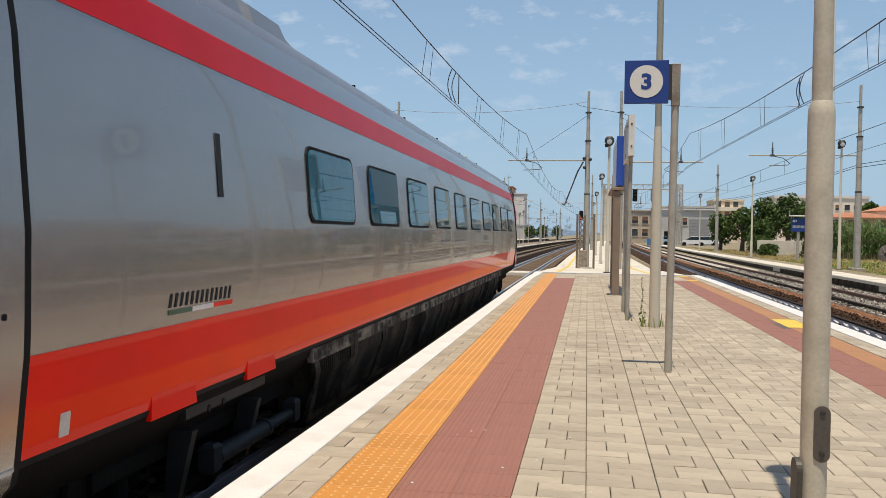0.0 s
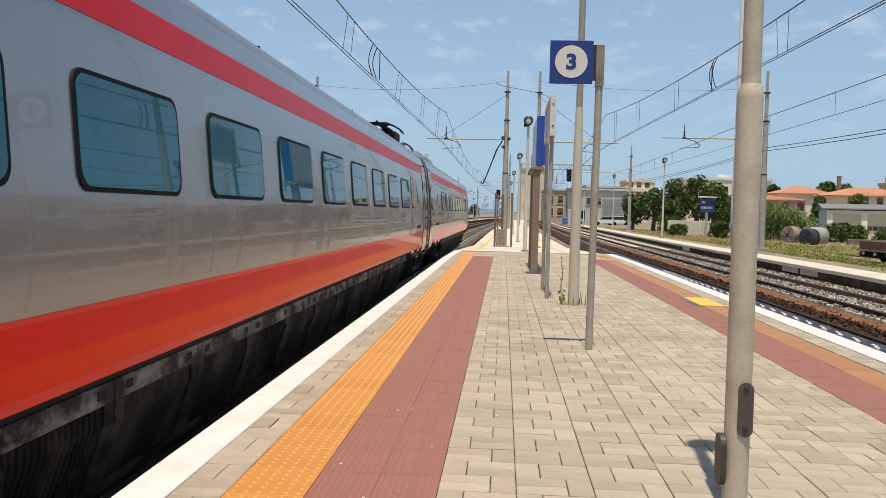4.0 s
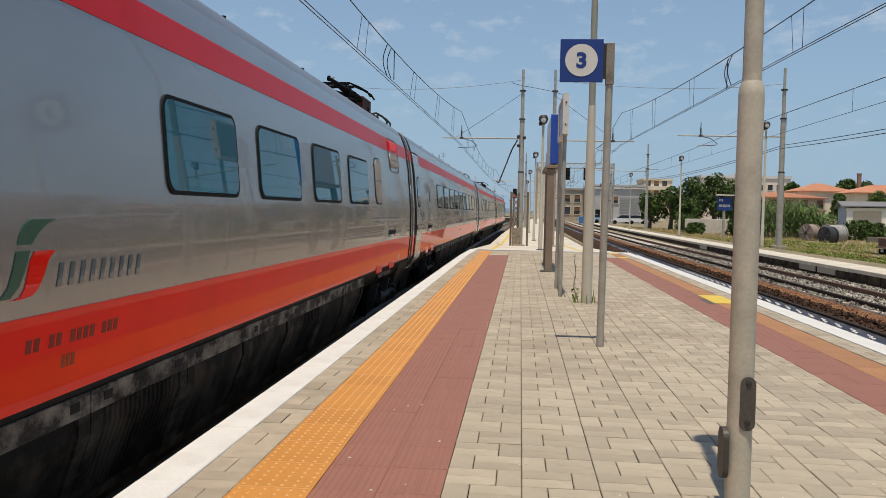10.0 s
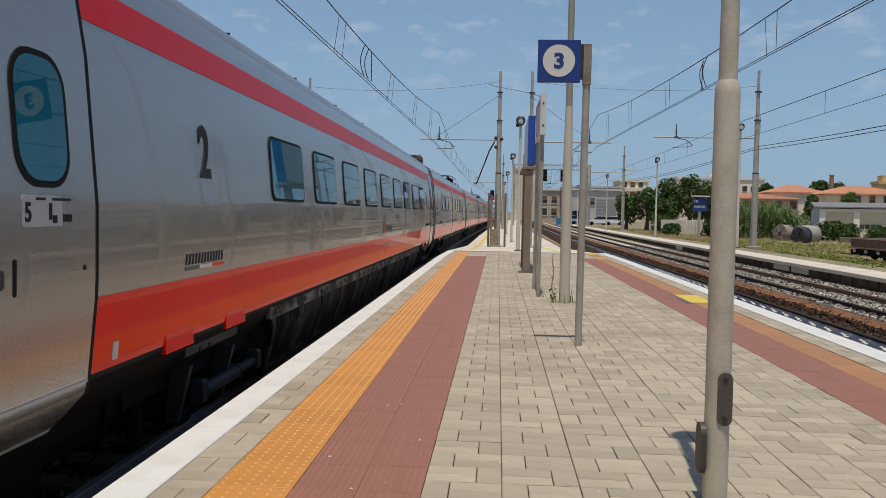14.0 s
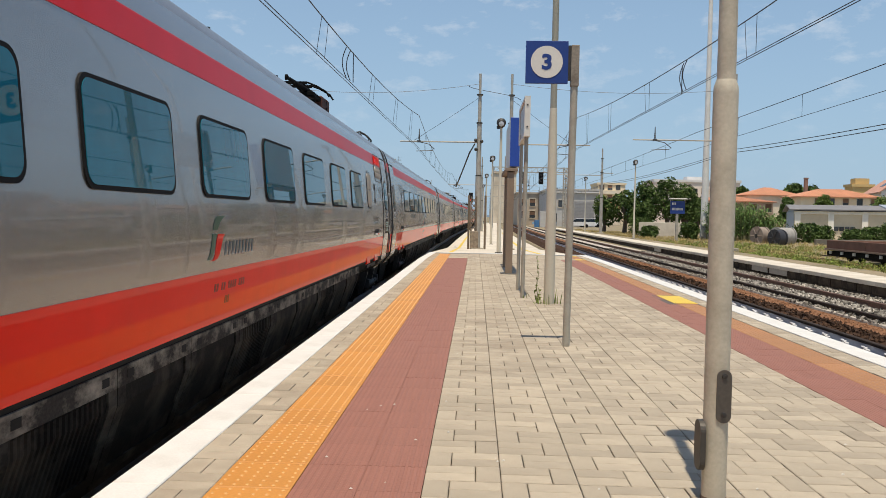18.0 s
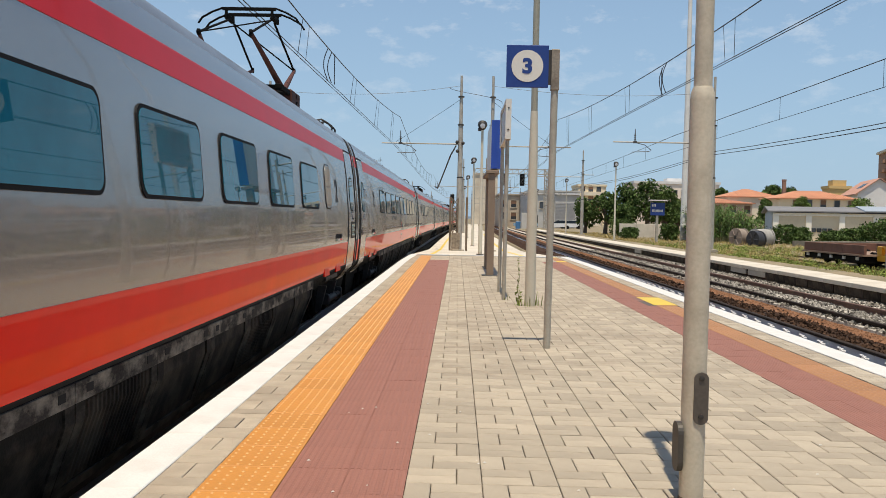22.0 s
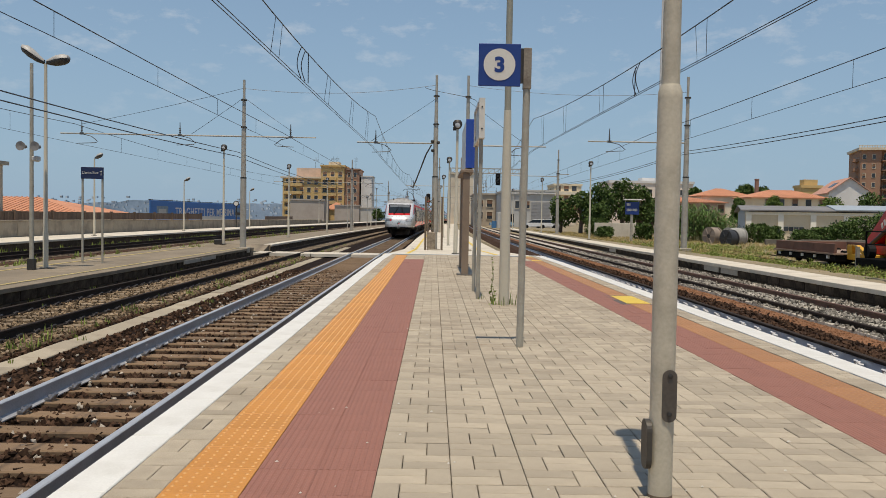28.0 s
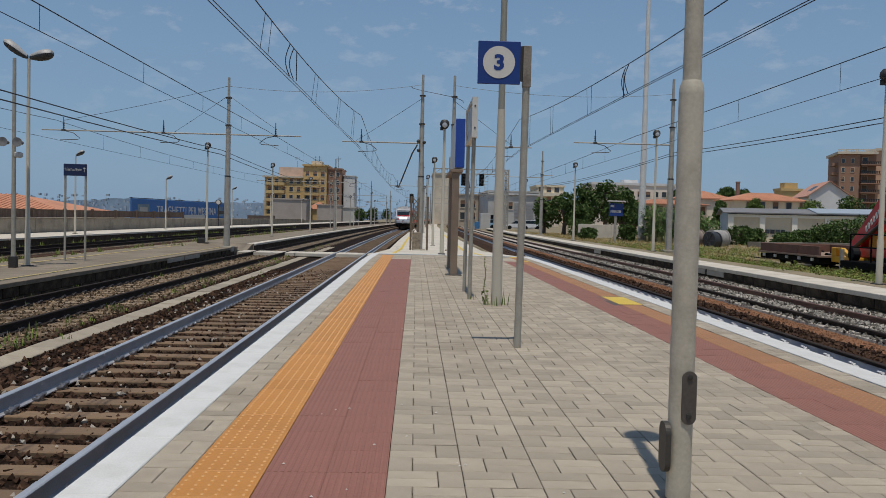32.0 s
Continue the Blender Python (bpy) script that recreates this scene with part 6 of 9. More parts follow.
for v in me.vertices:
    v.co = (-0.262 + (v.co.x - (min(xs) + max(xs)) / 2) * 1.10, -0.0605 - v.co.z, 2.812 + v.co.y - (min(zs) + max(zs)) / 2)
me.materials.append(SIGNBLUE)
part("numeral", me, None, plate)

# tall cream pole
tall = thing("tall_pole", (1.075, 12.9, 0), "tall cream-painted steel lighting pole", "pole")
part("lower_tube", Geo().loft([[(r * math.cos(k * math.pi / 12), r * math.sin(k * math.pi / 12), h) for k in range(24)] for r, h in ((0.080, -0.02), (0.075, 1.5), (0.064, 2.35), (0.053, 2.9))]), CREAM, tall, smooth=True)
part("upper_tube", Geo().loft([[(r * math.cos(k * math.pi / 12), r * math.sin(k * math.pi / 12), h) for k in range(24)] for r, h in ((0.049, 2.88), (0.042, 9.5))]), mat("olive_grey_pole", (0.30, 0.285, 0.225), 0.55, metal=0.2, vary=0.08), tall, smooth=True)

# white-framed board seen edge-on, on two posts
board = thing("notice_board", (0, 0, 0), "pale framed notice board on two grey posts", "notice board")
for y in (13.75, 15.2):
    part("post", Geo().cyl((0.725, y, -0.02), (0.735, y, 2.72), 0.032, 0.032, 12), GALV, board, smooth=True)
fr = Geo()
fr.box(0.69, 0.78, 13.62, 13.68, 2.55, 3.18)
fr.box(0.69, 0.78, 15.34, 15.40, 2.55, 3.18)
fr.box(0.69, 0.78, 13.68, 15.34, 2.55, 2.60)
fr.box(0.69, 0.78, 13.68, 15.34, 3.13, 3.18)
part("frame", fr, SIGNWHITE, board)
part("panel", Geo().box(0.715, 0.755, 13.68, 15.34, 2.60, 3.13), mat("board_panel", (0.50, 0.49, 0.46), 0.5, vary=0.1), board)
for z in (2.70, 3.04):
    part("bolt", Geo().lathe((0.735, 13.62, z), [(0.014, 0), (0.014, -0.008), (0, -0.01)], 8, axis="y"), DARKMETAL, board)

# brown post with a blue light box
info = thing("information_box", (0, 0, 0), "blue and white information light box on a brown post", "sign")
part("post", Geo().box(0.645, 0.80, 19.4, 19.58, -0.02, 2.30, bev=0.008), BROWNPOST, info)
part("base", Geo().box(0.54, 0.90, 19.32, 19.70, -0.02, 0.02, bev=0.005), DARKMETAL, info)
part("tray", Geo().box(0.60, 0.88, 19.36, 22.3, 2.31, 2.38, bev=0.006), BROWNPOST, info)
part("box", Geo().box(0.70, 0.90, 19.42, 22.2, 2.42, 3.50, bev=0.01), SIGNWHITE, info)
part("blue_end", Geo().box(0.695, 0.905, 19.39, 19.42, 2.415, 3.505, bev=0.005), mat("box_blue", (0.015, 0.06, 0.33), 0.35, coat=0.3), info)
part("far_post", Geo().box(0.68, 0.82, 22.0, 22.14, -0.02, 2.30), BROWNPOST, info)
for x in (0.48, 0.66):
    pp = thing("sign_post", (x + 0.25, 21.2 + 4 * x, 0), "thin grey sign post", "post", group="thin posts")
    part("pole", Geo().cyl((0, 0, -0.02), (0, 0, 2.9 if x < 0.5 else 3.3), 0.03, 0.03, 10), GALV, pp, smooth=True)
    part("foot", Geo().box(-0.09, 0.09, -0.06, 0.06, -0.01, 0.01), DARKMETAL, pp)

lamp_post(0.80, 30.9, 0.0, 4.75, "cream platform lamp with a round dark head")
lamp_post(0.88, 51, -0.35, 5.2, "cream platform lamp with a round dark head")
lamp_post(0.80, 72, -0.36, 5.2, "cream platform lamp with a round dark head")
lamp_post(0.75, 96, -0.36, 5.2, "cream platform lamp with a round dark head")


# ---- overhead line ----
def mast(x, y, z, top, label, arms=(), lattice=False, group="catenary masts"):
    t = thing("catenary_mast", (x + bend(y), y, z), label, "mast", group)
    g = Geo()
    h = top - z
    for r0, r1, a, b in ((0.15, 0.14, -0.1, h * 0.42), (0.12, 0.11, h * 0.42, h * 0.72), (0.085, 0.08, h * 0.72, h * 0.88), (0.06, 0.06, h * 0.88, h)):
        g.loft([[(r * math.cos(k * math.pi / 8), r * math.sin(k * math.pi / 8), hh) for k in range(16)] for r, hh in ((r0, a), (r1, b))])
    part("shaft", g, MASTGREY, t, "stepped grey tubular shaft", smooth=True)
    for hh in (h * 0.42, h * 0.72, h * 0.88):
        part("collar", Geo().lathe((0, 0, hh), [(0.10, -0.03), (0.145, -0.03), (0.145, 0.03), (0.10, 0.03)], 16), DARKMETAL, t)
    for reach, za, wires in arms:
        s = 1 if reach > 0 else -1
        arm = part("arm", Geo().cyl((0, 0, za - z), (reach, 0, za - z), 0.035, 0.03, 10), MASTGREY, t)
        for wx in wires:
            b = Geo().cyl((wx, 0, za - z), (wx, 0, za - z + 0.60), 0.03, 0.018, 8)
            b.box(wx - 0.09, wx + 0.09, -0.04, 0.04, za - z - 0.05, za - z + 0.05)
            for j in range(3):
                b.lathe((wx, 0, za - z + 0.10 + 0.09 * j), [(0.03, 0), (0.052, 0.02), (0.052, 0.035), (0.03, 0.05)], 10)
            part("insulator", b, INSUL, arm)
            part("steady_arm", Geo().tube([(wx - s * 0.05, 0, za - z - 0.03), (wx - s * 0.45, 0, za - z - 0.12), (wx - s * 0.75, 0, za - z - 0.36), (wx - s * 0.65, 0, za - z - 0.42), (wx + s * 0.15, 0, za - z - 0.46)], 0.018, 6), DARKMETAL, arm)
    if lattice:
        for sx in (-0.42, 0.36):
            c = part("channel", Geo().box(sx - 0.05, sx + 0.05, -0.06, 0.06, 0, 2.55), LATTICE, t)
        lg = Geo()
        for k in range(9):
            za, zb = 0.1 + 0.26 * k, 0.36 + 0.26 * k
            lg.cyl((-0.30, -0.17, za), (-0.08, -0.17, zb), 0.022, n=6)
            lg.cyl((-0.08, -0.17, za), (-0.30, -0.17, zb), 0.022, n=6)
        for xx in (-0.32, -0.06):
            lg.box(xx - 0.025, xx + 0.025, -0.20, -0.14, 0, 2.5)
        part("lattice", lg, LATTICE, t, "riveted brown lattice foot")
        part("foot_block", Geo().box(-0.35, 0.05, -0.26, 0.02, -0.05, 0.85, bev=0.02), mat("spotted_plate", (0.30, 0.24, 0.17), 0.7, metal=0.2, vary=0.3, scale=18, stain=(0.08, 0.06, 0.05), stain_amount=0.8, stain_scale=9), t)
    part("foot", Geo().box(-0.28, 0.28, -0.28, 0.28, -0.2, 0.06, bev=0.02), CONCRETE, t)
    return t


MY = 41.0
m1 = mast(0.0, MY, ext_z(MY), 8.03, "grey stepped catenary mast with brown lattice foot", arms=((-3.75, 4.80, (-2.85,)),), lattice=True)
for x, z in ((-0.16, 5.15), (0.12, 5.1), (-0.14, 4.72)):
    part("clamp", Geo().lathe((x, -0.12, z), [(0.0, -0.1), (0.07, -0.07), (0.085, 0.0), (0.07, 0.07), (0.0, 0.1)], 12, axis="y"), DARKMETAL, m1)
part("hanging_chain", Geo().tube([(-0.2, 0, 5.0), (-0.45, 0, 4.55), (-0.7, 0.3, 3.9), (-0.95, 1.0, 3.3), (-1.1, 2.4, 3.05), (-1.3, 5, 3.2)], 0.035, 6), DARKMETAL, m1)
mast(1.51, MY + 0.2, ext_z(MY), 8.06, "grey stepped catenary mast on the platform ramp", arms=((3.75, 4.75, (2.75,)),))
for y in (96, 150, 205):
    mast(0.0, y, -0.4, 7.9, "grey stepped catenary mast further along", arms=((-3.75, 4.8, (-2.85,)), (6.2, 4.8, (5.2,))))
mast(-9.05, 40.8, L2_Z, 7.6, "grey stepped catenary mast on the low platform", arms=((3.4, 4.95, (2.2,)), (-8.6, 4.95, (-3.0, -7.6))))
for y in (95, 150, 205):
    mast(-9.6, y, L2_Z, 7.5, "grey stepped catenary mast on the far low platform", arms=((3.4, 4.95, (2.2,)), (-8.6, 4.95, (-3.0, -7.6))))
mast(11.66, 40.0, 0.0, 8.0, "grey stepped catenary mast beside the narrow platform", arms=((-4.6, 4.95, (-3.6,)),))
mast(10.9, 78, 0.0, 7.6, "grey catenary mast with a bracket", arms=((-4.5, 5.2, ()), (1.0, 5.4, ())))
for y in (118,):
    mast(11.2, y, 0.0, 7.6, "grey catenary mast further along the yard", arms=((-4.6, 4.95, (-3.6,)),))


def wire(g, pts, r=0.011):
    g.tube(pts, r, 5)


def catenary(name, xs, masts, contact, high, label, twin=0.05, start=-25, sag=0.72, shift=0.0, droppers_at=()):
    """Contact and messenger wires from mast to mast; xs: one place across the line, or one for each mast."""
    t = thing(name, (0, 0, 0), label, "overhead wire", group="overhead wires")
    ends = [start] + masts + [420]
    at = [xs] * len(ends) if not isinstance(xs, (list, tuple)) else list(xs) + [xs[-1]] * (len(ends) - len(xs))

    def across(y):
        for (ya, xa), (yb, xb) in zip(zip(ends, at), zip(ends[1:], at[1:])):
            if y <= yb:
                return xa + (xb - xa) * (y - ya) / (yb - ya) + bend(y)
        return at[-1] + bend(y)

    c, m, droppers = Geo(), Geo(), Geo()
    for dx in ((-twin, twin) if twin else (0,)):
        wire(c, [(across(y) + dx, y, contact) for y in sorted({*ends, *[a for a in ALONG if 20 < a < 420]})], 0.0085)
    part("contact_wire", c, WIRE, t)
    for k in range(len(ends) - 1):
        a, b = ends[k], ends[k + 1]
        drop = sag * min(1.0, ((b - a) / 42) ** 2)
        f = lambda u: high - drop * 4 * u * (1 - u)  # noqa: E731
        wire(m, [(across(a + (b - a) * j / 20) + shift, a + (b - a) * j / 20, f(j / 20)) for j in range(21)], 0.0125)
        if b < 160:
            n = max(2, int((b - a) / 6.0))
            for y in [q for q in droppers_at if a < q < b] or [a + (b - a) * j / n for j in range(1, n)]:
                droppers.cyl((across(y), y, contact), (across(y) + shift, y, f((y - a) / (b - a))), 0.006, n=4)
                if twin:
                    droppers.cyl((across(y) + twin, y + 0.7, contact), (across(y) + shift, y + 0.75, f((y + 0.75 - a) / (b - a))), 0.006, n=4)
    part("messenger_wire", m, WIRE, t)
    part("dropper_wire", droppers, WIRE, t, kind="stuff")
    return t


c3 = catenary("overhead_wire", (-4.05, -3.70, -2.98, -3.45, -3.2, -3.4), [-2, MY, 96, 150, 205], 4.58, 6.03, "contact and messenger wires over the train's track", twin=0.04, shift=0.10, droppers_at=(5.0, 11.3, 17.7, 25.2, 31.4, 37.2))
c4 = catenary("overhead_wire", (6.3, 5.95, 4.62, 5.5, 5.3, 5.5), [-2, MY, 96, 150, 205], 4.56, 6.05, "contact and messenger wires over the neighbouring track", twin=0.04, droppers_at=(5.2, 11.0, 17.2, 26.2, 32.4, 37.8))
for cat, x, yy in ((c3, -3.26, 21.0), (c4, 5.22, 22.2)):
    for dx, dy, bow in ((0.0, 0.0, 0.10), (0.03, 0.45, 0.10), (0.06, 0.75, 0.0)):
        part("jumper_loop", Geo().tube([(x + dx - bow * math.sin(math.pi * j / 8), yy + dy, 5.34 - 0.75 * j / 8) for j in range(9)], 0.012, 5), WIRE, cat)
catenary("overhead_wire", -7.2, [-14, 40.8, 95, 150, 205], 4.55, 5.14, "contact and messenger wires over the second track", twin=0, sag=0.1)
catenary("overhead_wire", -17.0, [-14, 40.8, 95, 150], 4.5, 5.4, "contact and messenger wires over the outer track", twin=0, sag=0.35)
catenary("overhead_wire", 9.9, [-12, 40, 78, 118], 4.55, 5.3, "contact and messenger wires above the narrow platform", twin=0, sag=0.1)
feed = thing("feeder_line", (0, 0, 0), "pair of thick feeder cables strung between masts", "overhead wire", group="overhead wires")
for x, z, m_ in ((11.5, 4.4, -0.15), (11.75, 4.58, 0.15)):
    g = Geo()
    for a, b in ((-20, 40), (40, 78), (78, 118)):
        wire(g, [(x, a + (b - a) * j / 12, z - 0.55 * 4 * (j / 12) * (1 - j / 12) * ((b - a) / 60) ** 2) for j in range(13)], 0.014)
    part("cable", g, WIRE, feed)
feed = thing("feeder_line", (0, 0, 0), "thick feeder cables over the low platform", "overhead wire", group="overhead wires")
for x, z in ((-9.25, 4.2), (-9.35, 4.02)):
    g = Geo()
    for a, b in ((-25, 40.8), (40.8, 95), (95, 150)):
        wire(g, [(x, a + (b - a) * j / 12, z - 0.35 * 4 * (j / 12) * (1 - j / 12) * ((b - a) / 60) ** 2) for j in range(13)], 0.016)
    part("cable", g, WIRE, feed)
earth = thing("guy_wire", (0, 0, 0), "thin guy wire slung between the mast tops", "overhead wire", group="overhead wires")
g = Geo()
for a, b, low in (((-9.05, 40.8, 7.2), (0.0, MY, 7.55), 0.30), ((1.51, MY + 0.2, 7.6), (11.66, 40.0, 7.3), 0.30), ((-9.05, 40.8, 7.2), (-16.6, 40.8, 5.4), 0.06), ((-9.05, 40.8, 6.75), (-11.5, 40.8, 5.0), 0.02), ((-9.05, 40.8, 6.8), (-6.85, 40.8, 5.3), 0.02), ((0, MY, 6.9), (-3.05, MY, 4.85), 0.02), ((1.51, MY + 0.2, 6.9), (4.4, MY + 0.2, 4.8), 0.02)):
    a, b = Vector(a), Vector(b)
    g = Geo()
    wire(g, [a.lerp(b, j / 10) - Vector((0, 0, low * 4 * (j / 10) * (1 - j / 10))) for j in range(11)], 0.009)
    part("wire", g, WIRE, earth)
g = Geo()
wire(g, [(0.75 - 1.25 * math.cos(2 * math.pi * j / 24), MY, 7.0 + 0.45 * abs(math.cos(math.pi * j / 24)) ** 0.6 - 0.30 * math.sin(math.pi * j / 24)) for j in range(25)], 0.012)
part("wire", g, WIRE, earth)

# ---- left platforms ----
lamp_post(-10.93, 24.4, L2_Z, 5.98, "tall twin-headed lamp on a cream pole", head="twin", turn=6)
spk = thing("speaker_post", (-10.95, 23.6, L2_Z), "thin grey post carrying two round loudspeakers", "loudspeaker post")
part("pole", Geo().cyl((0, 0, -0.02), (0, 0, 5.6), 0.06, 0.045, 12), GALV, spk, smooth=True)
for s in (-1, 1):
    g = Geo().lathe((s * 0.19, -0.05, 3.35), [(0.0, -0.18), (0.125, -0.20), (0.12, -0.16), (0.05, 0.0), (0.05, 0.10), (0.0, 0.10)], 16, axis="y")
    part("loudspeaker", g, mat("speaker_grey", (0.20, 0.19, 0.18), 0.6, vary=0.15), spk, smooth=True)
part("camera", Geo().box(0.05, 0.2, -0.1, 0.1, 2.95, 3.1, bev=0.03), PALEBOX, spk)
part("foot_box", Geo().box(-0.09, 0.09, -0.09, 0.09, 0, 0.3), DARKMETAL, spk)
ex = thing("exit_sign", (-10.8, 27.4, L2_Z), "dark blue exit sign on two grey posts", "sign", turn=8)
for x in (-0.30, 0.30):
    part("post", Geo().cyl((x, 0, -0.02), (x, 0, 3.0), 0.035, 0.035, 10), GALV, ex)
pl = part("plate", Geo().box(-0.34, 0.34, -0.06, -0.02, 2.65, 3.02, bev=0.006), mat("exit_blue", (0.01, 0.02, 0.07), 0.4), ex)


def text_on(body, size, x, y, z, parent, material, name="lettering"):
    cu = bpy.data.curves.new(name, "FONT")
    cu.body, cu.size, cu.extrude, cu.align_x, cu.align_y = body, size, 0.002, "CENTER", "CENTER"
    tmp = new("tmp", cu)
    me = bpy.data.meshes.new_from_object(tmp)
    bpy.data.objects.remove(tmp)
    for v in me.vertices:
        v.co = (x + v.co.x, y - v.co.z, z + v.co.y)
    me.materials.append(material)
    return part(name, me, None, parent)


text_on("Uscita/Exit", 0.115, -0.06, -0.064, 2.84, pl, SIGNWHITE)
for a, b in (((0.27, 2.77), (0.27, 2.91)), ((0.27, 2.91), (0.235, 2.87)), ((0.27, 2.91), (0.305, 2.87))):
    part("arrow_stroke", Geo().cyl((a[0], -0.064, a[1]), (b[0], -0.064, b[1]), 0.008, n=6), SIGNWHITE, pl)
for x, y, hh in ((-13.2, 122, 6.5), (-11.6, 134, 5.0), (-12.4, 158, 7.0), (-10.9, 176, 5.2), (-9.4, 190, 5.0), (-13.5, 200, 7.5), (-8.6, 216, 5.2), (-11.5, 236, 7.6), (-7.8, 244, 5.3), (-14.8, 262, 8.0)):
    lamp_post(x + bend(y), y, L2_Z - 0.2, hh, "grey pole with a small dark head far along the line", pole=MASTGREY, group="far poles")
for x, y in ((-11.3, 46.4), (-10.6, 63), (-10.4, 84), (-10.3, 110), (-10.2, 140)):
    lamp_post(x, y, L2_Z, 5.3, "platform lamp with a round dark head on the low platform")
for x, y, hh in ((-21.6, 55, 5.15), (-22, 76, 4.6), (-22, 103, 4.6), (-22, 130, 4.6), (-22, 165, 4.6)):
    lamp_post(x, y, -0.25, hh, "slim lamp with a flat head on the outer platform", head="arm", turn=0, group="slim lamps")
bol = thing("cable_box", (-11.2, 45.4, L2_Z), "small dark cable box at a lamp foot", "box")
part("body", Geo().box(-0.3, 0.05, -0.15, 0.15, 0, 0.28, bev=0.02), DARKMETAL, bol)
for y in (30.34, 32.62):
    pb = thing("wall_plate", (L2_EDGE + 0.045, y, L2_Z - 0.19), "pale notice plate on the platform wall", "plate", group="wall plates")
    part("plate", Geo().box(-0.02, 0.012, 0, 2.1, 0.0, 0.14, bev=0.004), mat("dusty_plate", (0.32, 0.29, 0.24), 0.7, vary=0.15), pb)
for y in (25.0, 26.65, 41.8):
    pb = thing("wall_plate", (R2_EDGE - 0.0, y, -0.265), "pale notice plate on the platform wall", "plate", group="wall plates")
    part("plate", Geo().box(-0.012, 0.02, 0, 1.45, 0.0, 0.16, bev=0.004), mat("dusty_plate", (0.32, 0.29, 0.24)), pb)
for x, y in ((10.75, 39.2), (10.45, 57.5), (10.3, 82), (10.3, 112)):
    lamp_post(x, y, 0, 5.5 if y < 50 else 5.2, "slim cream lamp with a round dark head on the narrow platform", pole=CREAM, group="yard lamps")
lamp_post(10.55, 19.6, 0, 4.9, "slim cream lamp with a round dark head on the narrow platform", pole=CREAM, group="yard lamps")

# ---- beyond the tracks: materials ----
def plaster(name, c, stain=(0.25, 0.20, 0.15), amt=0.35):
    return mat(name, c, 0.9, vary=0.07, scale=0.6, bump=0.1, bscale=8, stain=stain, stain_amount=amt, stain_scale=0.25)


OCHRE = plaster("ochre_plaster", (0.58, 0.40, 0.17))
BEIGE = plaster("beige_plaster", (0.64, 0.55, 0.42))
CREAMWALL = plaster("cream_plaster", (0.76, 0.67, 0.52))
PINKWALL = plaster("pink_plaster", (0.583, 0.421, 0.324))
BROWNWALL = plaster("brown_render", (0.32, 0.178, 0.115))
GREYWALL = plaster("grey_render", (0.502, 0.486, 0.454))
WHITEWALL = plaster("white_render", (0.664, 0.648, 0.624), (0.40, 0.38, 0.35), 0.3)
GREYBEIGE = plaster("grey_beige_render", (0.454, 0.381, 0.292))
WALLCONC = mat("weathered_wall", (0.356, 0.299, 0.222), 0.92, vary=0.12, scale=1.2, bump=0.4, bscale=20, stain=(0.162, 0.138, 0.113), stain_amount=0.75, stain_scale=0.9)
TERRA = mat("terracotta", (0.454, 0.203, 0.113), 0.85, vary=0.15, scale=2, bump=0.3, bscale=10, random_tint=0.15, stain=(0.292, 0.13, 0.0729), stain_amount=0.5, stain_scale=0.5)
SLATE = mat("grey_sheet_roof", (0.17, 0.165, 0.165), 0.7, vary=0.12, scale=1, stain=(0.26, 0.24, 0.22), stain_amount=0.4)
BLUEROOF = mat("blue_grey_roof", (0.30, 0.34, 0.38), 0.55, vary=0.08, scale=1)
DARKPANE = mat("far_pane", (0.05, 0.055, 0.06), 0.25, vary=0.2, random_tint=0.4)
SHUTTER = mat("brown_shutter", (0.22, 0.12, 0.07), 0.7, vary=0.1, random_tint=0.3)
FENCE = mat("brown_fence", (0.145, 0.095, 0.065), 0.85, vary=0.2, scale=2, random_tint=0.2)
LEAF = mat("leaf_green", (0.0689, 0.109, 0.0292), 0.75, spec=0.15, vary=0.3, scale=0.8, random_tint=0.45)
LEAF_LIGHT = mat("leaf_light", (0.105, 0.154, 0.0365), 0.75, spec=0.15, vary=0.25, scale=0.8, random_tint=0.4)
CANE = mat("cane_green", (0.085, 0.15, 0.035), 0.7, spec=0.2, vary=0.2, random_tint=0.5)
DRYGRASS = mat("dry_grass", (0.36, 0.285, 0.12), 0.9, spec=0.1, vary=0.2, random_tint=0.4)
WEED = mat("weed_green", (0.19, 0.235, 0.06), 0.85, spec=0.1, vary=0.3, random_tint=0.5)
BARK = mat("bark", (0.10, 0.075, 0.055), 0.9, vary=0.2, bump=0.4, bscale=12)
BANNER = mat("banner_blue", (0.045, 0.16, 0.42), 0.5, vary=0.08, scale=0.4)
CRANE_RED = mat("crane_red", (0.50, 0.028, 0.022), 0.4, vary=0.1, stain=(0.25, 0.04, 0.03), stain_amount=0.4)
CRANE_YELLOW = mat("crane_yellow", (0.62, 0.33, 0.03), 0.5, vary=0.12)
RUSTBOARD = mat("rusty_board", (0.16, 0.075, 0.05), 0.85, vary=0.25, scale=2, stain=(0.09, 0.05, 0.04), stain_amount=0.6)
fr_ = random.Random(23)


def window_pair(w, h, deep=0.10):
    """Frame and pane of a far window in the wall's plane; the wall faces -y."""
    f = Geo()
    for a, b, c, d in ((-w / 2 - 0.09, w / 2 + 0.09, -0.10, 0.0), (-w / 2 - 0.09, -w / 2, 0, h), (w / 2, w / 2 + 0.09, 0, h), (-w / 2 - 0.09, w / 2 + 0.09, h, h + 0.09)):
        f.box(a, b, -deep, 0.02, c, d)
    return mesh_of("window_frame", f, BEIGE), mesh_of("window_pane", Geo().box(-w / 2, w / 2, -0.03, 0.02, 0, h), DARKPANE), mesh_of("window_shutter", Geo().box(-w / 2, w / 2, -0.05, 0.02, h * 0.45, h), SHUTTER)


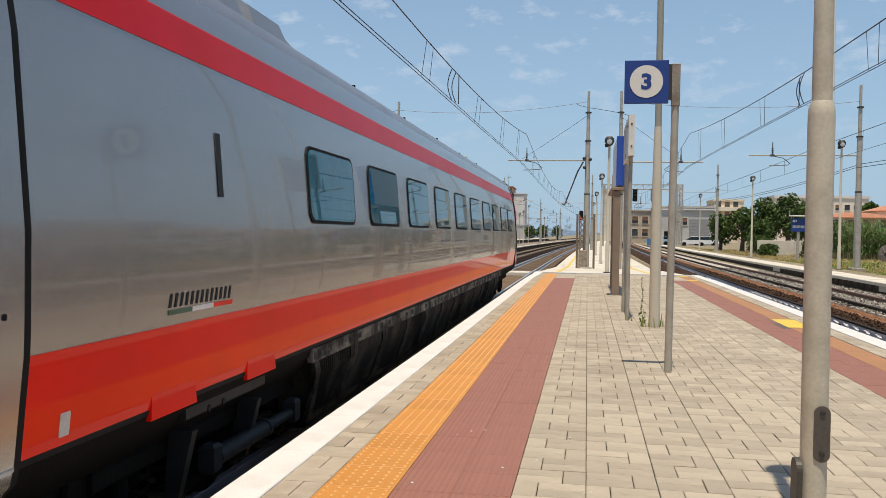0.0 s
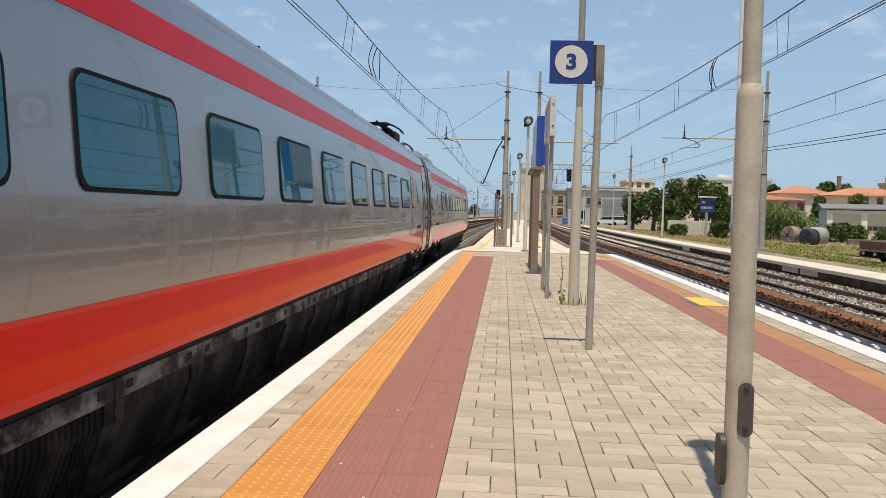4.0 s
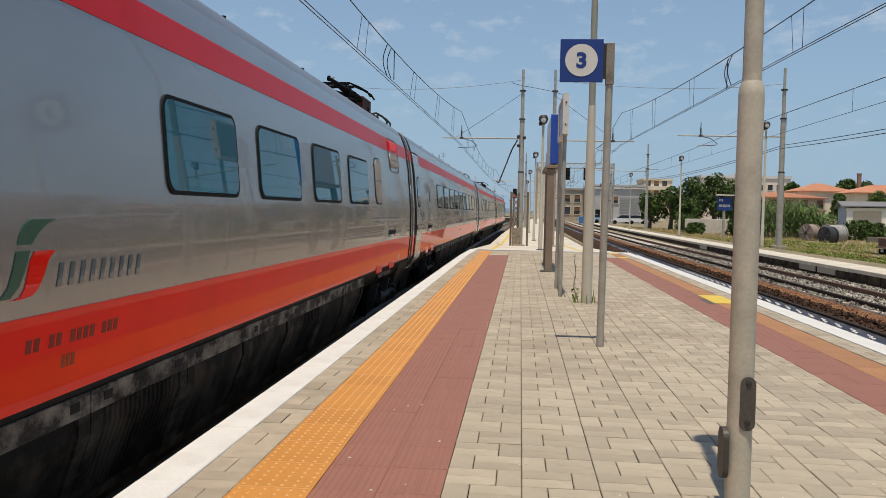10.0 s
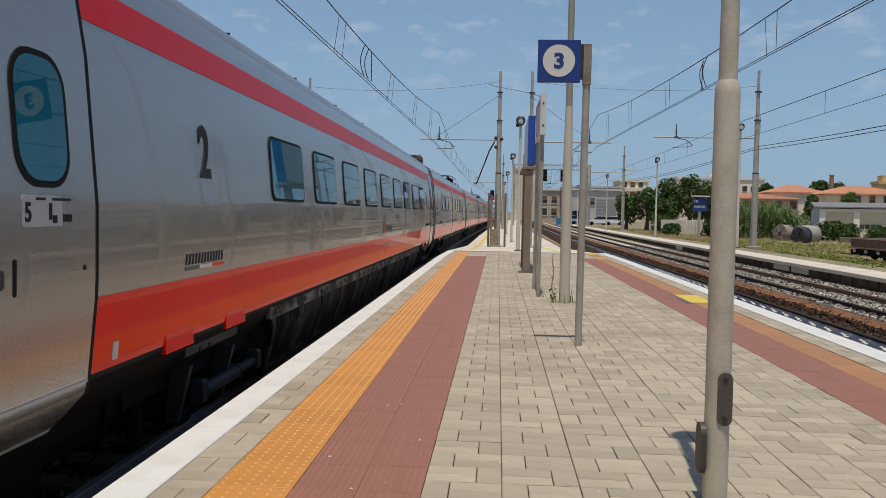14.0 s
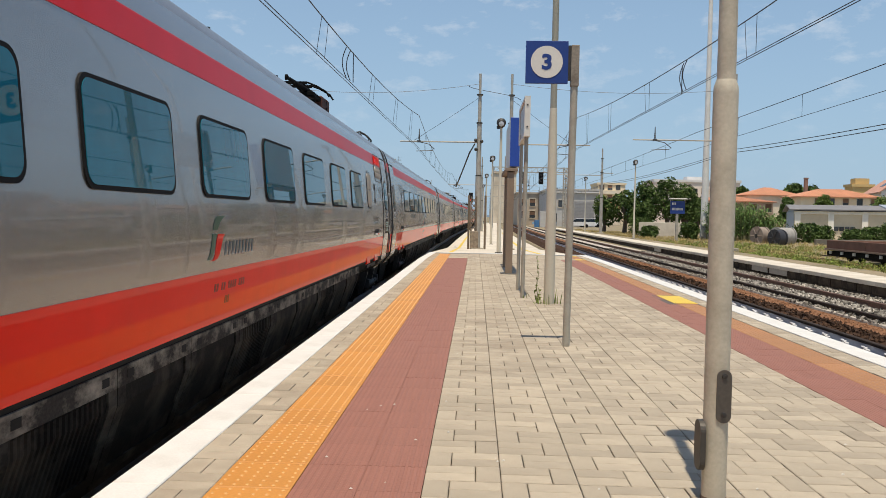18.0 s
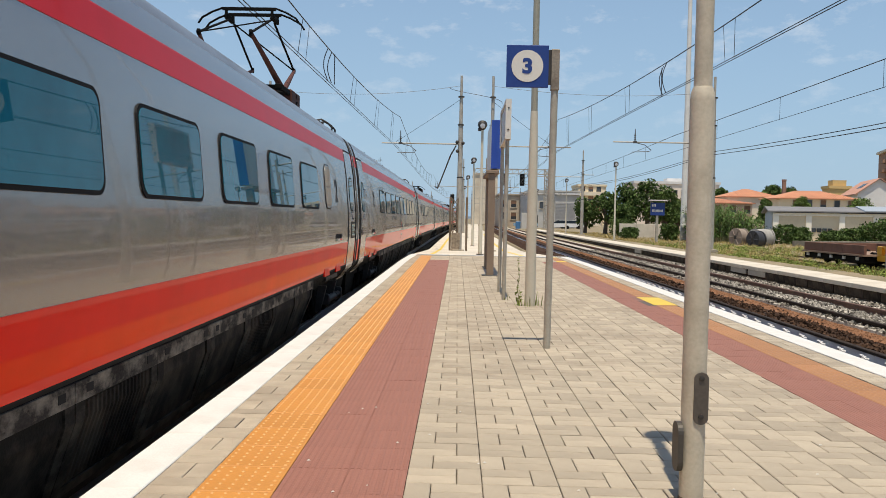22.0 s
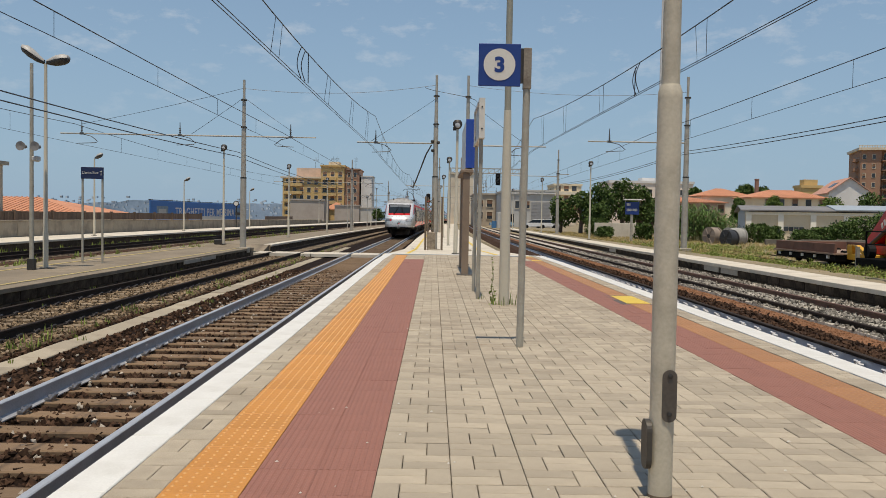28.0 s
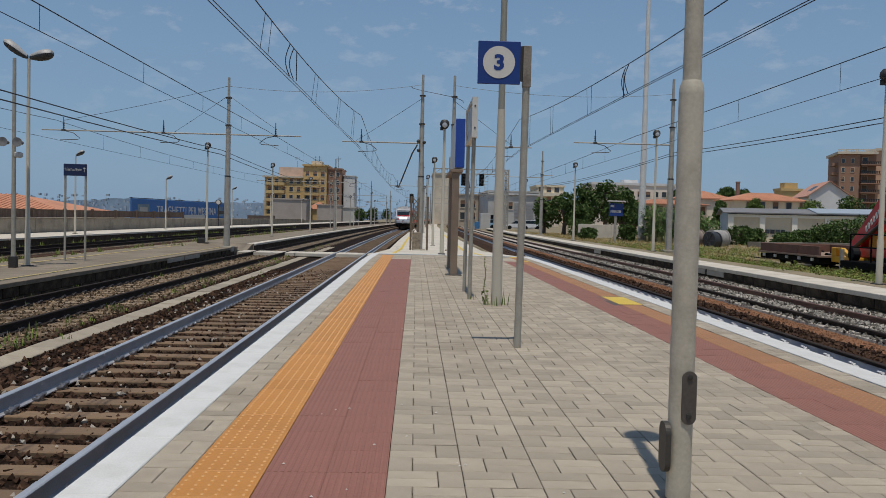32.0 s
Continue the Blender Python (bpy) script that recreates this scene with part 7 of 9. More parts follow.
def windows_on(t, face, along, plane, base, cols, floors, w, h, pitch, rise, shut=0.5):
    f, p, s = window_pair(w, h)
    for r in range(floors):
        for c in range(cols):
            o = part("window_frame", f, None, t)
            u = along + pitch * c
            o.location = (u, plane, base + rise * r) if face == "front" else (plane, u, base + rise * r)
            o.rotation_euler.z = {"front": 0, "left": -math.pi / 2, "right": math.pi / 2}[face]
            part("window_pane", p, None, o)
            if fr_.random() < shut:
                part("window_shutter", s, None, o)


def flat_house(name, x0, x1, y0, y1, z0, z1, wall, label, category="building", cap=0.35, capmat=None):
    t = thing(name, (0, 0, 0), label, category)
    part("wall", Geo().box(x0, x1, y0, y1, z0, z1), wall, t)
    part("roof", Geo().box(x0 - 0.25, x1 + 0.25, y0 - 0.25, y1 + 0.25, z1 + 0.004, z1 + cap), capmat or wall, t)
    return t


def hip_house(name, x0, x1, y0, y1, z0, eave, ridge, wall, label, gable=False, roof=None, over=0.5, category="house"):
    t = thing(name, (0, 0, 0), label, category)
    part("wall", Geo().box(x0, x1, y0, y1, z0, eave), wall, t)
    a, b, c, d, m = x0 - over, x1 + over, y0 - over, y1 + over, (y0 + y1) / 2
    k = 0.0 if gable else min((d - c) / 2, (b - a) / 2 - 0.05)
    g = Geo()
    g.add([(a, c, eave), (b, c, eave), (b, d, eave), (a, d, eave), (a + k, m, ridge), (b - k, m, ridge), (a, c, eave - 0.12), (b, c, eave - 0.12), (b, d, eave - 0.12), (a, d, eave - 0.12)],
          [(0, 1, 5, 4), (1, 2, 5), (2, 3, 4, 5), (3, 0, 4), (6, 7, 1, 0), (7, 8, 2, 1), (8, 9, 3, 2), (9, 6, 0, 3), (6, 9, 8, 7)])
    r = part("roof", g, roof or TERRA, t, "terracotta tiled roof" if roof is None else "")
    # tile courses: raised ribs down the front slope
    ribs = Geo()
    n = int((b - a) / 0.45)
    for j in range(n):
        x = a + 0.2 + (b - a - 0.4) * j / max(1, n - 1)
        e = max(0.0, min(1.0, (x - a) / k if k else 1, (b - x) / k if k else 1))
        if e > 0.05:
            ribs.cyl((x, c + 0.02, eave + 0.03), (x, c + (m - c) * e, eave + (ridge - eave) * e + 0.0), 0.06, n=5)
    if roof is None:
        part("tile_relief", ribs, TERRA, r, kind="stuff")
    return t


def leaves(g, c, rad, n, size, r, droop=0.0):
    for _ in range(n):
        d = Vector((r.gauss(0, 1), r.gauss(0, 1), r.gauss(0, 1))).normalized() * r.uniform(0.55, 1.05)
        p = Vector(c) + Vector((d.x * rad[0], d.y * rad[1], d.z * rad[2]))
        m = Euler((r.uniform(-1.2, 1.2), r.uniform(-1.2, 1.2), r.uniform(0, 6.28))).to_matrix()
        s = size * r.uniform(0.6, 1.4)
        g.add([p + m @ Vector(q) for q in ((-s, 0, 0), (0, -s * 0.45, s * 0.12), (s, 0, -droop * s), (0, s * 0.45, s * 0.12))], [(0, 1, 2, 3)])


def tree(x, y, z, top, spread, label, material=None, clumps=12, count=170, size=0.16, name="tree", category="tree", low=0.18):
    t = thing(name, (x, y, z), label, category, group="trees and bushes")
    h = top - z
    r = random.Random(int(x * 31 + y * 7))
    tr = Geo()
    rad = 0.035 * h + 0.03
    tr.loft([[(rr * math.cos(k * 0.785) + dx, rr * math.sin(k * 0.785), zz) for k in range(8)] for rr, dx, zz in ((rad * 1.4, 0, -0.1), (rad, 0.02 * h, 0.25 * h), (rad * 0.7, -0.01 * h, 0.55 * h), (rad * 0.25, 0.02 * h, 0.88 * h))])
    crown = Geo()
    for k in range(clumps):
        a = k * 2.4 + r.uniform(-0.4, 0.4)
        u = (k + 0.5) / clumps
        zz = h * (low + 0.12 + (0.78 - low) * u)
        rr = spread * math.sqrt(max(0.05, 1 - (2 * u - 0.85) ** 2 * 0.8)) * r.uniform(0.35, 0.75)
        c = (rr * math.cos(a), rr * math.sin(a), zz)
        cr = spread * r.uniform(0.34, 0.52)
        tr.cyl((0, 0, zz * 0.6), (c[0] * 0.8, c[1] * 0.8, c[2]), rad * 0.35, rad * 0.12, 5)
        leaves(crown, c, (cr, cr, min(cr * 0.85, h - zz if h - zz > 0.15 * h else 0.15 * h)), count, size, r)
    part("trunk", tr, BARK, t)
    part("crown", crown, material or LEAF, t)
    return t


def tufts(name, spots, label, material, seed, height=(0.1, 0.35), blades=9, width=0.012, lean=0.5, category="weeds"):
    """Grass and weeds: thin leaning blades in tufts."""
    r = random.Random(seed)
    g = Geo()
    for x, y, z, s in spots:
        for _ in range(blades):
            a, h = r.uniform(0, 6.28), r.uniform(*height) * s
            bx, by = x + r.gauss(0, 0.06 * s), y + r.gauss(0, 0.06 * s)
            dx, dy = math.cos(a) * h * lean * r.random(), math.sin(a) * h * lean * r.random()
            w = width * s
            ca, sa = math.cos(a + 1.57) * w, math.sin(a + 1.57) * w
            g.add([(bx - ca, by - sa, z), (bx + ca, by + sa, z), (bx + dx * 0.5 + ca * 0.8, by + dy * 0.5 + sa * 0.8, z + h * 0.6), (bx + dx, by + dy, z + h), (bx + dx * 0.5 - ca * 0.8, by + dy * 0.5 - sa * 0.8, z + h * 0.6)], [(0, 1, 2, 3, 4)])
    return tagged(part(name, g, material, kind="stuff"), label, category)


# ---- left side: wall, fence, roofs, banner, apartment block ----
wall = thing("wall_west", (0, 0, 0), "long weathered concrete wall behind the outer platform", "wall", kind="structure")
for k in range(-10, 52):
    y = k * 5.0
    top = 0.66 - 0.0022 * max(0, y - 50) - (0.25 if y > 180 else 0)
    part("wall_panel", Geo().box(-24.36 + fr_.uniform(-0.02, 0.02), -24.06 + fr_.uniform(-0.01, 0.01), y + 0.02, y + 4.98, -0.9, top, bev=0.015), WALLCONC, wall)
    part("coping", Geo().box(-24.42, -24.0, y + 0.01, y + 4.99, top + 0.003, top + 0.07, bev=0.012), WALLCONC, wall)
fence = thing("fence", (0, 0, 0), "brown slatted fence standing on the concrete wall", "fence")
for k in range(-3, 19):
    y = k * 5.0
    part("fence_post", Geo().box(-24.34, -24.16, y - 0.09, y + 0.09, 0.58, 1.32), FENCE, fence)
    if k < 18:
        part("rail", Geo().box(-24.27, -24.21, y + 0.09, y + 4.91, 1.18, 1.24), FENCE, fence)
        sl = Geo()
        for j in range(26):
            sl.box(-24.265, -24.225, y + 0.12 + 0.187 * j, y + 0.28 + 0.187 * j, 0.72, 1.20 + 0.03 * fr_.random())
        part("slats", sl, FENCE, fence, kind="stuff")
low_fence = thing("fence", (0, 0, 0), "short stretch of brown fence further along the wall", "fence")
for k in range(3):
    part("fence_panel", Geo().box(-24.27, -24.2, 124 + 8 * k, 131.8 + 8 * k, 0.55, 1.05), FENCE, low_fence)
b = flat_house("building", -34, -24.7, 36, 49.6, -2, 3.85, GREYBEIGE, "plain beige building with a flat overhanging roof slab", cap=0.22, capmat=CONCRETE)
for y in (37.5, 41.5, 45.5):
    part("downpipe", Geo().cyl((-24.66, y, 0), (-24.66, y, 3.8), 0.05), GREYWALL, b)
hip_house("house", -46, -28.2, 70, 84, -10, 0.92, 2.5, BEIGE, "low house with a broad red tiled roof behind the wall")
ban = thing("ferry_banner", (-32.9, 100, 0), "long blue banner with white ferry lettering on a frame", "banner", turn=81.9)
part("board", Geo().box(0, 29.3, -0.06, 0.06, 0.45, 2.72, bev=0.02), BANNER, ban, "blue printed sheet")
for k in range(9):
    part("post", Geo().box(0.3 + 3.55 * k, 0.45 + 3.55 * k, 0.08, 0.22, -4, 2.85), DARKMETAL, ban)
part("top_rail", Geo().box(-0.1, 29.4, 0.08, 0.16, 2.74, 2.82), DARKMETAL, ban)
cu = bpy.data.curves.new("lettering", "FONT")
cu.body, cu.size, cu.extrude, cu.space_character, cu.offset = "TRAGHETTI PER MESSINA", 1.42, 0.004, 1.12, 0.012
tmp = new("tmp", cu)
me = bpy.data.meshes.new_from_object(tmp)
bpy.data.objects.remove(tmp)
wid = max(v.co.x for v in me.vertices)
for v in me.vertices:
    v.co = (6.6 + v.co.x * 19.6 / wid, -0.066 - v.co.z, 0.98 + v.co.y)
me.materials.append(SIGNWHITE)
part("lettering", me, None, ban, "white capital letters")
part("picture_frame", Geo().box(1.6, 4.6, -0.075, -0.055, 1.0, 2.1), mat("banner_picture", (0.20, 0.26, 0.30), 0.6, vary=0.3, scale=1.5), ban)
part("picture_patch", Geo().box(2.1, 4.1, -0.085, -0.07, 1.15, 1.75), GREYWALL, ban)
part("picture_patch", Geo().box(26.6, 28.8, -0.075, -0.055, 0.8, 2.2), mat("banner_picture", (0.2, 0.26, 0.3)), ban)
lowb = thing("banner_strip", (-27.4, 112, 0), "low blue and white printed strip below the banner", "banner", turn=80)
part("board", Geo().box(0, 5.5, -0.04, 0.04, -0.4, 0.85), BANNER, lowb)
part("white_panel", Geo().box(-6.5, -0.05, -0.04, 0.04, -0.4, 0.95), SIGNWHITE, lowb)
for x in (-5, 0.5, 5):
    part("post", Geo().box(x, x + 0.1, 0.05, 0.15, -3, 0.8), DARKMETAL, lowb)
rs = thing("round_sign", (-22.9, 100, -0.25), "round pale sign on a thin pole with a small panel", "sign")
part("pole", Geo().cyl((0, 0, -0.05), (0, 0, 3.0), 0.06, n=8), DARKMETAL, rs)
part("disc", Geo().lathe((0, -0.07, 2.75), [(0.33, 0.0), (0.33, -0.06), (0.24, -0.062), (0, -0.062)], 18, axis="y"), DARKMETAL, rs)
part("face", Geo().lathe((0, -0.135, 2.75), [(0.24, 0.0), (0.24, -0.008), (0, -0.008)], 18, axis="y"), SIGNWHITE, rs)
part("panel", Geo().box(-0.1, 1.1, -0.05, 0.05, 1.4, 1.75), DARKMETAL, rs)
part("pole", Geo().cyl((0.9, 0, -0.05), (0.9, 0, 1.8), 0.05, n=8), DARKMETAL, rs)

ap = thing("apartment_block", (0, 0, 0), "ochre apartment block of several storeys with balconies", "apartment block")
part("left_wing", Geo().box(-58, -43, 330, 346, -14, 15.4), OCHRE, ap)
part("left_roof", Geo().box(-58.8, -42.9, 329.2, 346.5, 15.404, 16.0), BEIGE, ap)
part("centre_wing", Geo().box(-43, -34.2, 327, 346, -14, 19.9), OCHRE, ap)
part("centre_roof", Geo().box(-43.4, -33.8, 326.4, 346.5, 19.904, 20.5), OCHRE, ap)
part("upper_block", Geo().box(-53.7, -43.01, 336, 345, 16.0, 19.7), PINKWALL, ap)
part("side_wing", Geo().box(-34.19, -28.8, 329, 347, -14, 18.9), BROWNWALL, ap)
part("side_roof", Geo().box(-34.18, -28.4, 328.5, 347.4, 18.904, 19.4), BROWNWALL, ap)
part("stair_tower", Geo().box(-41, -37, 334, 342, 20.5, 22.2), BEIGE, ap)
for k in range(5):
    z = 0.6 + 3.0 * k
    part("balcony", Geo().box(-57.5, -50.3, 328.6, 330, z - 0.25, z + 0.9), OCHRE, ap)
    part("balcony", Geo().box(-42.6, -37, 325.4, 327, z - 0.25 + 2.4, z + 0.8 + 2.4), OCHRE, ap)
windows_on(ap, "front", -56.2, 329.99, 1.2, 5, 5, 1.3, 1.7, 2.75, 3.0)
windows_on(ap, "front", -41.5, 326.99, 1.2, 3, 6, 1.4, 1.7, 2.9, 3.0)
windows_on(ap, "front", -32.6, 328.99, 1.2, 2, 6, 1.0, 1.5, 2.4, 3.0)
for x in (-47, -40, -38.5, -31):
    an = Geo().cyl((x, 340, 18.5), (x, 340, 24.6 if x > -45 else 22.5), 0.07, n=5)
    for j in range(3):
        an.cyl((x - 0.9, 340, 22.9 + 0.5 * j), (x + 0.9, 340, 22.9 + 0.5 * j), 0.04, n=4)
    part("aerial", an, DARKMETAL, ap)
wb = flat_house("apartment_block", -28.3, -24.0, 333, 346, -8, 16.6, WHITEWALL, "white narrow block with balconies beside the ochre block", "apartment block")
TAUPE = plaster("taupe_render", (0.40, 0.345, 0.30))
flat_house("building", -49.4, -37.7, 296, 310, -12, 6.4, TAUPE, "windowless taupe block in front of the apartments", cap=0.5)
flat_house("building", -33.2, -25.0, 288, 296, -8, 4.7, TAUPE, "low windowless taupe block near the tracks", cap=0.3)
hip_house("house", -39.5, -32.0, 311, 322, -8, 3.6, 6.3, OCHRE, "small ochre house with red tiled roof between the blocks")
flat_house("building", -27, -20.5, 290, 305, -5, 4.0, GREYWALL, "grey low building far along the tracks")
for x, y, top, s in ((-19, 290, 4.0, 2.2), (-16, 310, 4.5, 2.8), (-13, 380, 5.0, 3.0)):
    tree(x, y, -1.2, top, s, "dark bushy tree beside the far tracks", clumps=9, count=90, size=0.35)

# ---- right side: yard, buildings, trees ----
gan = thing("signal_gantry", (0, 0, 0), "grey lattice signal gantry spanning the yard tracks", "gantry")
tw = Geo()
for x in (13.0, 13.75):
    for y in (129.7, 130.4):
        tw.box(x - 0.06, x + 0.06, y - 0.06, y + 0.06, -0.3, 8.9)
for k in range(12):
    z = 0.1 + 0.72 * k
    for y in (129.66, 130.44):
        tw.cyl((13.0, y, z), (13.75, y, z + 0.72), 0.045, n=4)
        tw.cyl((13.75, y, z), (13.0, y, z + 0.72), 0.045, n=4)
part("tower", tw, MASTGREY, gan)
bm_ = Geo()
for z in (8.1, 8.8):
    for y in (129.7, 130.4):
        bm_.box(2.6, 13.7, y - 0.05, y + 0.05, z - 0.05, z + 0.05)
for k in range(12):
    x = 2.6 + 0.92 * k
    bm_.cyl((x, 129.7, 8.1), (x + 0.92, 129.7, 8.8), 0.035, n=4)
    bm_.cyl((x, 129.7, 8.8), (x, 129.7, 8.1), 0.035, n=4)
part("beam", bm_, MASTGREY, gan)
part("post", Geo().cyl((2.4, 130, -0.5), (2.4, 130, 8.9), 0.14, 0.11), MASTGREY, gan)
for x in (6.9, 9.6):
    lad = Geo().box(x - 0.35, x + 0.35, 129.5, 129.6, 6.3, 8.1)
    sg = part("signal_board", lad, BLACK, gan, "black signal board")
    for z in (6.7, 7.2, 7.7):
        part("signal_lamp", Geo().lathe((x, 129.48, z), [(0.13, 0), (0.14, -0.2), (0.12, -0.2), (0.11, -0.02), (0, -0.02)], 10, axis="y"), DARKMETAL, sg)
    cg = Geo()
    for j in range(6):
        cg.box(x + 0.45, x + 1.0, 129.6, 129.65, 5.0 + 0.5 * j, 5.05 + 0.5 * j)
    cg.box(x + 0.43, x + 0.47, 129.6, 129.66, 4.9, 8.1)
    cg.box(x + 0.98, x + 1.02, 129.6, 129.66, 4.9, 8.1)
    part("ladder", cg, MASTGREY, gan)
sig = thing("track_signal", (-1.75, 128, -0.5), "railway signal with small red lamp on a grey post", "signal")
part("post", Geo().cyl((0.9, 0, 0), (0.9, 0, 5.4), 0.08, n=8), MASTGREY, sig)
part("signal_head", Geo().box(0.6, 1.2, -0.1, 0.1, 3.9, 5.3, bev=0.05), BLACK, sig)
part("signal_lamp", Geo().lathe((0.9, -0.11, 4.2), [(0.13, 0), (0.13, -0.02), (0, -0.03)], 10, axis="y"), mat("signal_red", (0.6, 0.03, 0.02), 0.4, emit=(1, 0.08, 0.05, 0.5)), sig)
part("white_marker", Geo().box(1.6, 2.1, -0.05, 0.05, 6.6, 7.4), SIGNWHITE, sig)
part("marker_post", Geo().cyl((1.85, 0, 0), (1.85, 0, 6.6), 0.05, n=6), MASTGREY, sig)

ind = flat_house("depot", 12.4, 21.2, 150, 172, -0.4, 6.1, GREYWALL, "pale grey depot building with a roller shutter", "depot", cap=0.3)
rs_ = Geo().box(17.0, 20.4, 149.9, 150.0, 0.2, 4.3)
shut_ = part("roller_shutter", rs_, mat("shutter_grey", (0.34, 0.33, 0.32), 0.6, metal=0.3, vary=0.1), ind, "grey ribbed roller shutter")
for j in range(16):
    part("slat", Geo().box(17.0, 20.4, 149.86, 149.9, 0.25 + 0.25 * j, 0.43 + 0.25 * j), mat("shutter_grey", (0.34, 0.33, 0.32)), shut_)
part("door_opening", Geo().box(12.9, 14.0, 149.95, 150.02, 0, 2.1), BLACK, ind)
part("gutter", Geo().box(12.4, 21.2, 149.7, 149.99, 5.7, 5.95), WHITEWALL, ind)
windows_on(ind, "front", 14.7, 149.99, 3.2, 2, 1, 1.0, 1.2, 1.5, 2)
dep2 = flat_house("depot", 8.2, 12.35, 171, 190, -0.4, 6.0, GREYBEIGE, "grey depot annex behind the signal gantry", "depot", cap=0.3)
windows_on(dep2, "front", 9.2, 170.99, 1.2, 2, 2, 1.1, 1.4, 1.9, 2.4)
flat_house("building", 4.5, 11, 240, 260, -0.4, 13.5, BEIGE, "tall pale building far behind the depot", cap=0.5)
cont = thing("container", (10.4, 140, -0.3), "grey metal cabinet beside the yard track", "container")
part("body", Geo().box(0, 1.6, 0, 3, 0, 2.6, bev=0.03), GREYWALL, cont)
part("blue_bin", Geo().box(-0.9, -0.15, 0, 0.8, 0, 1.2, bev=0.03), mat("bin_blue", (0.05, 0.16, 0.32), 0.5), cont)


def parked_car(x, y, paint, label):
    t = thing("parked_car", (x, y, -0.2), label, "car", group="parked cars", turn=90)
    body = Geo().loft([[(-0.8, yy, zz) for yy, zz in ((-2.0, 0.35), (2.0, 0.35), (2.05, 0.75), (1.1, 0.92), (-1.9, 0.95), (-2.05, 0.7))], [(0.8, yy, zz) for yy, zz in ((-2.0, 0.35), (2.0, 0.35), (2.05, 0.75), (1.1, 0.92), (-1.9, 0.95), (-2.05, 0.7))]])
    part("body", body, paint, t)
    part("cabin_glass", Geo().loft([[(-0.74, -1.85, 0.94), (0.74, -1.85, 0.94), (0.74, 1.05, 0.92), (-0.74, 1.05, 0.92)], [(-0.62, -1.5, 1.42), (0.62, -1.5, 1.42), (0.62, 0.25, 1.42), (-0.62, 0.25, 1.42)]]), CABGLASS, t)
    part("roof", Geo().box(-0.62, 0.62, -1.5, 0.25, 1.424, 1.48, bev=0.02), paint, t)
    for sx in (-1, 1):
        for yy in (-1.3, 1.3):
            part("wheel", Geo().lathe((sx * 0.74, yy, 0.31), [(0.0, -0.1), (0.31, -0.1), (0.31, 0.1), (0.0, 0.1)], 14, axis="x"), BLACK, t)
        part("headlight", Geo().box(sx * 0.55 - 0.16, sx * 0.55 + 0.16, 1.98, 2.06, 0.62, 0.74), LAMPGLASS, t)


CARWHITE = mat("car_white", (0.72, 0.72, 0.72), 0.3, coat=0.6)
parked_car(16.2, 138, CARWHITE, "white hatchback parked before the depot")
parked_car(18.8, 143, CARWHITE, "white hatchback parked near the roller shutter")
parked_car(11.6, 147, mat("car_blue", (0.25, 0.42, 0.55), 0.3, coat=0.6), "pale blue hatchback parked at the depot corner")

yb = flat_house("apartment_block", 36.3, 44.6, 260, 275, 0, 11.6, mat("yellowish_plaster", (0.76, 0.64, 0.45), 0.9, vary=0.08), "pale yellow block with long balconies", "apartment block", cap=0.6)
for k in range(3):
    part("balcony", Geo().box(37, 43.5, 258.8, 260, 3.0 + 2.9 * k, 4.0 + 2.9 * k), CREAMWALL, yb)
windows_on(yb, "front", 37.6, 259.99, 4.2, 3, 3, 1.4, 1.5, 2.4, 2.9)
hip_house("house", 28.6, 33.2, 200, 212, 0, 3.8, 6.0, CREAMWALL, "small house with brownish tiled roof behind the depot")
pf = flat_house("building", 47, 69.5, 230, 246, 0, 11.4, mat("pale_rose_plaster", (0.74, 0.63, 0.53), 0.9, vary=0.08), "long pale flat-roofed building behind the trees", cap=0.7, capmat=WHITEWALL)
windows_on(pf, "front", 49, 229.99, 8.4, 9, 1, 1.2, 1.4, 2.2, 3)
part("roof_room", Geo().box(57, 61, 236, 240, 12.1, 13.2), WHITEWALL, pf)
h1 = hip_house("house", 38.0, 51.0, 150, 160, 0.5, 4.8, 5.75, PINKWALL, "low pinkish house with red tiled hip roof")
windows_on(h1, "front", 40.2, 149.99, 3.0, 5, 1, 1.1, 1.4, 2.5, 3)
h2 = hip_house("house", 49.2, 58.4, 158, 166, 0.5, 6.2, 7.7, CREAMWALL, "cream house with a wide red roof behind others")
h3 = hip_house("house", 51.7, 63.8, 139, 147, 0.5, 5.52, 6.85, mat("warm_cream_plaster", (0.80, 0.65, 0.45), 0.9, vary=0.07, scale=0.6, stain=(0.4, 0.3, 0.2), stain_amount=0.3), "cream house with red hip roof and dark windows")
windows_on(h3, "front", 54.2, 138.99, 4.0, 5, 1, 0.9, 1.25, 2.2, 3, shut=0.2)
part("air_conditioner", Geo().box(61.4, 62.1, 138.6, 138.95, 3.7, 4.2), WHITEWALL, h3)
h4 = thing("house", (0, 0, 0), "white gabled house with a long pinkish tiled roof", "house")
part("wall", Geo().prism([(73.8, 0.5), (81.0, 0.5), (81.0, 7.3), (77.4, 9.9), (73.8, 7.3)], "y", 160, 176), WHITEWALL, h4)
PINKTILE = mat("pinkish_tile", (0.47, 0.25, 0.18), 0.85, vary=0.15, scale=2, bump=0.3, bscale=10, stain=(0.36, 0.18, 0.13), stain_amount=0.5, stain_scale=0.5)
for x0_, z0_ in ((73.3, 7.0), (81.5, 7.0)):
    part("roof", Geo().loft([[(x0_, y_, z0_), (77.4, y_, 9.97), (77.4, y_, 10.12), (x0_, y_, z0_ + 0.15)] for y_ in (159.6, 176.4)]), PINKTILE, h4, "pinkish tiled roof slope")
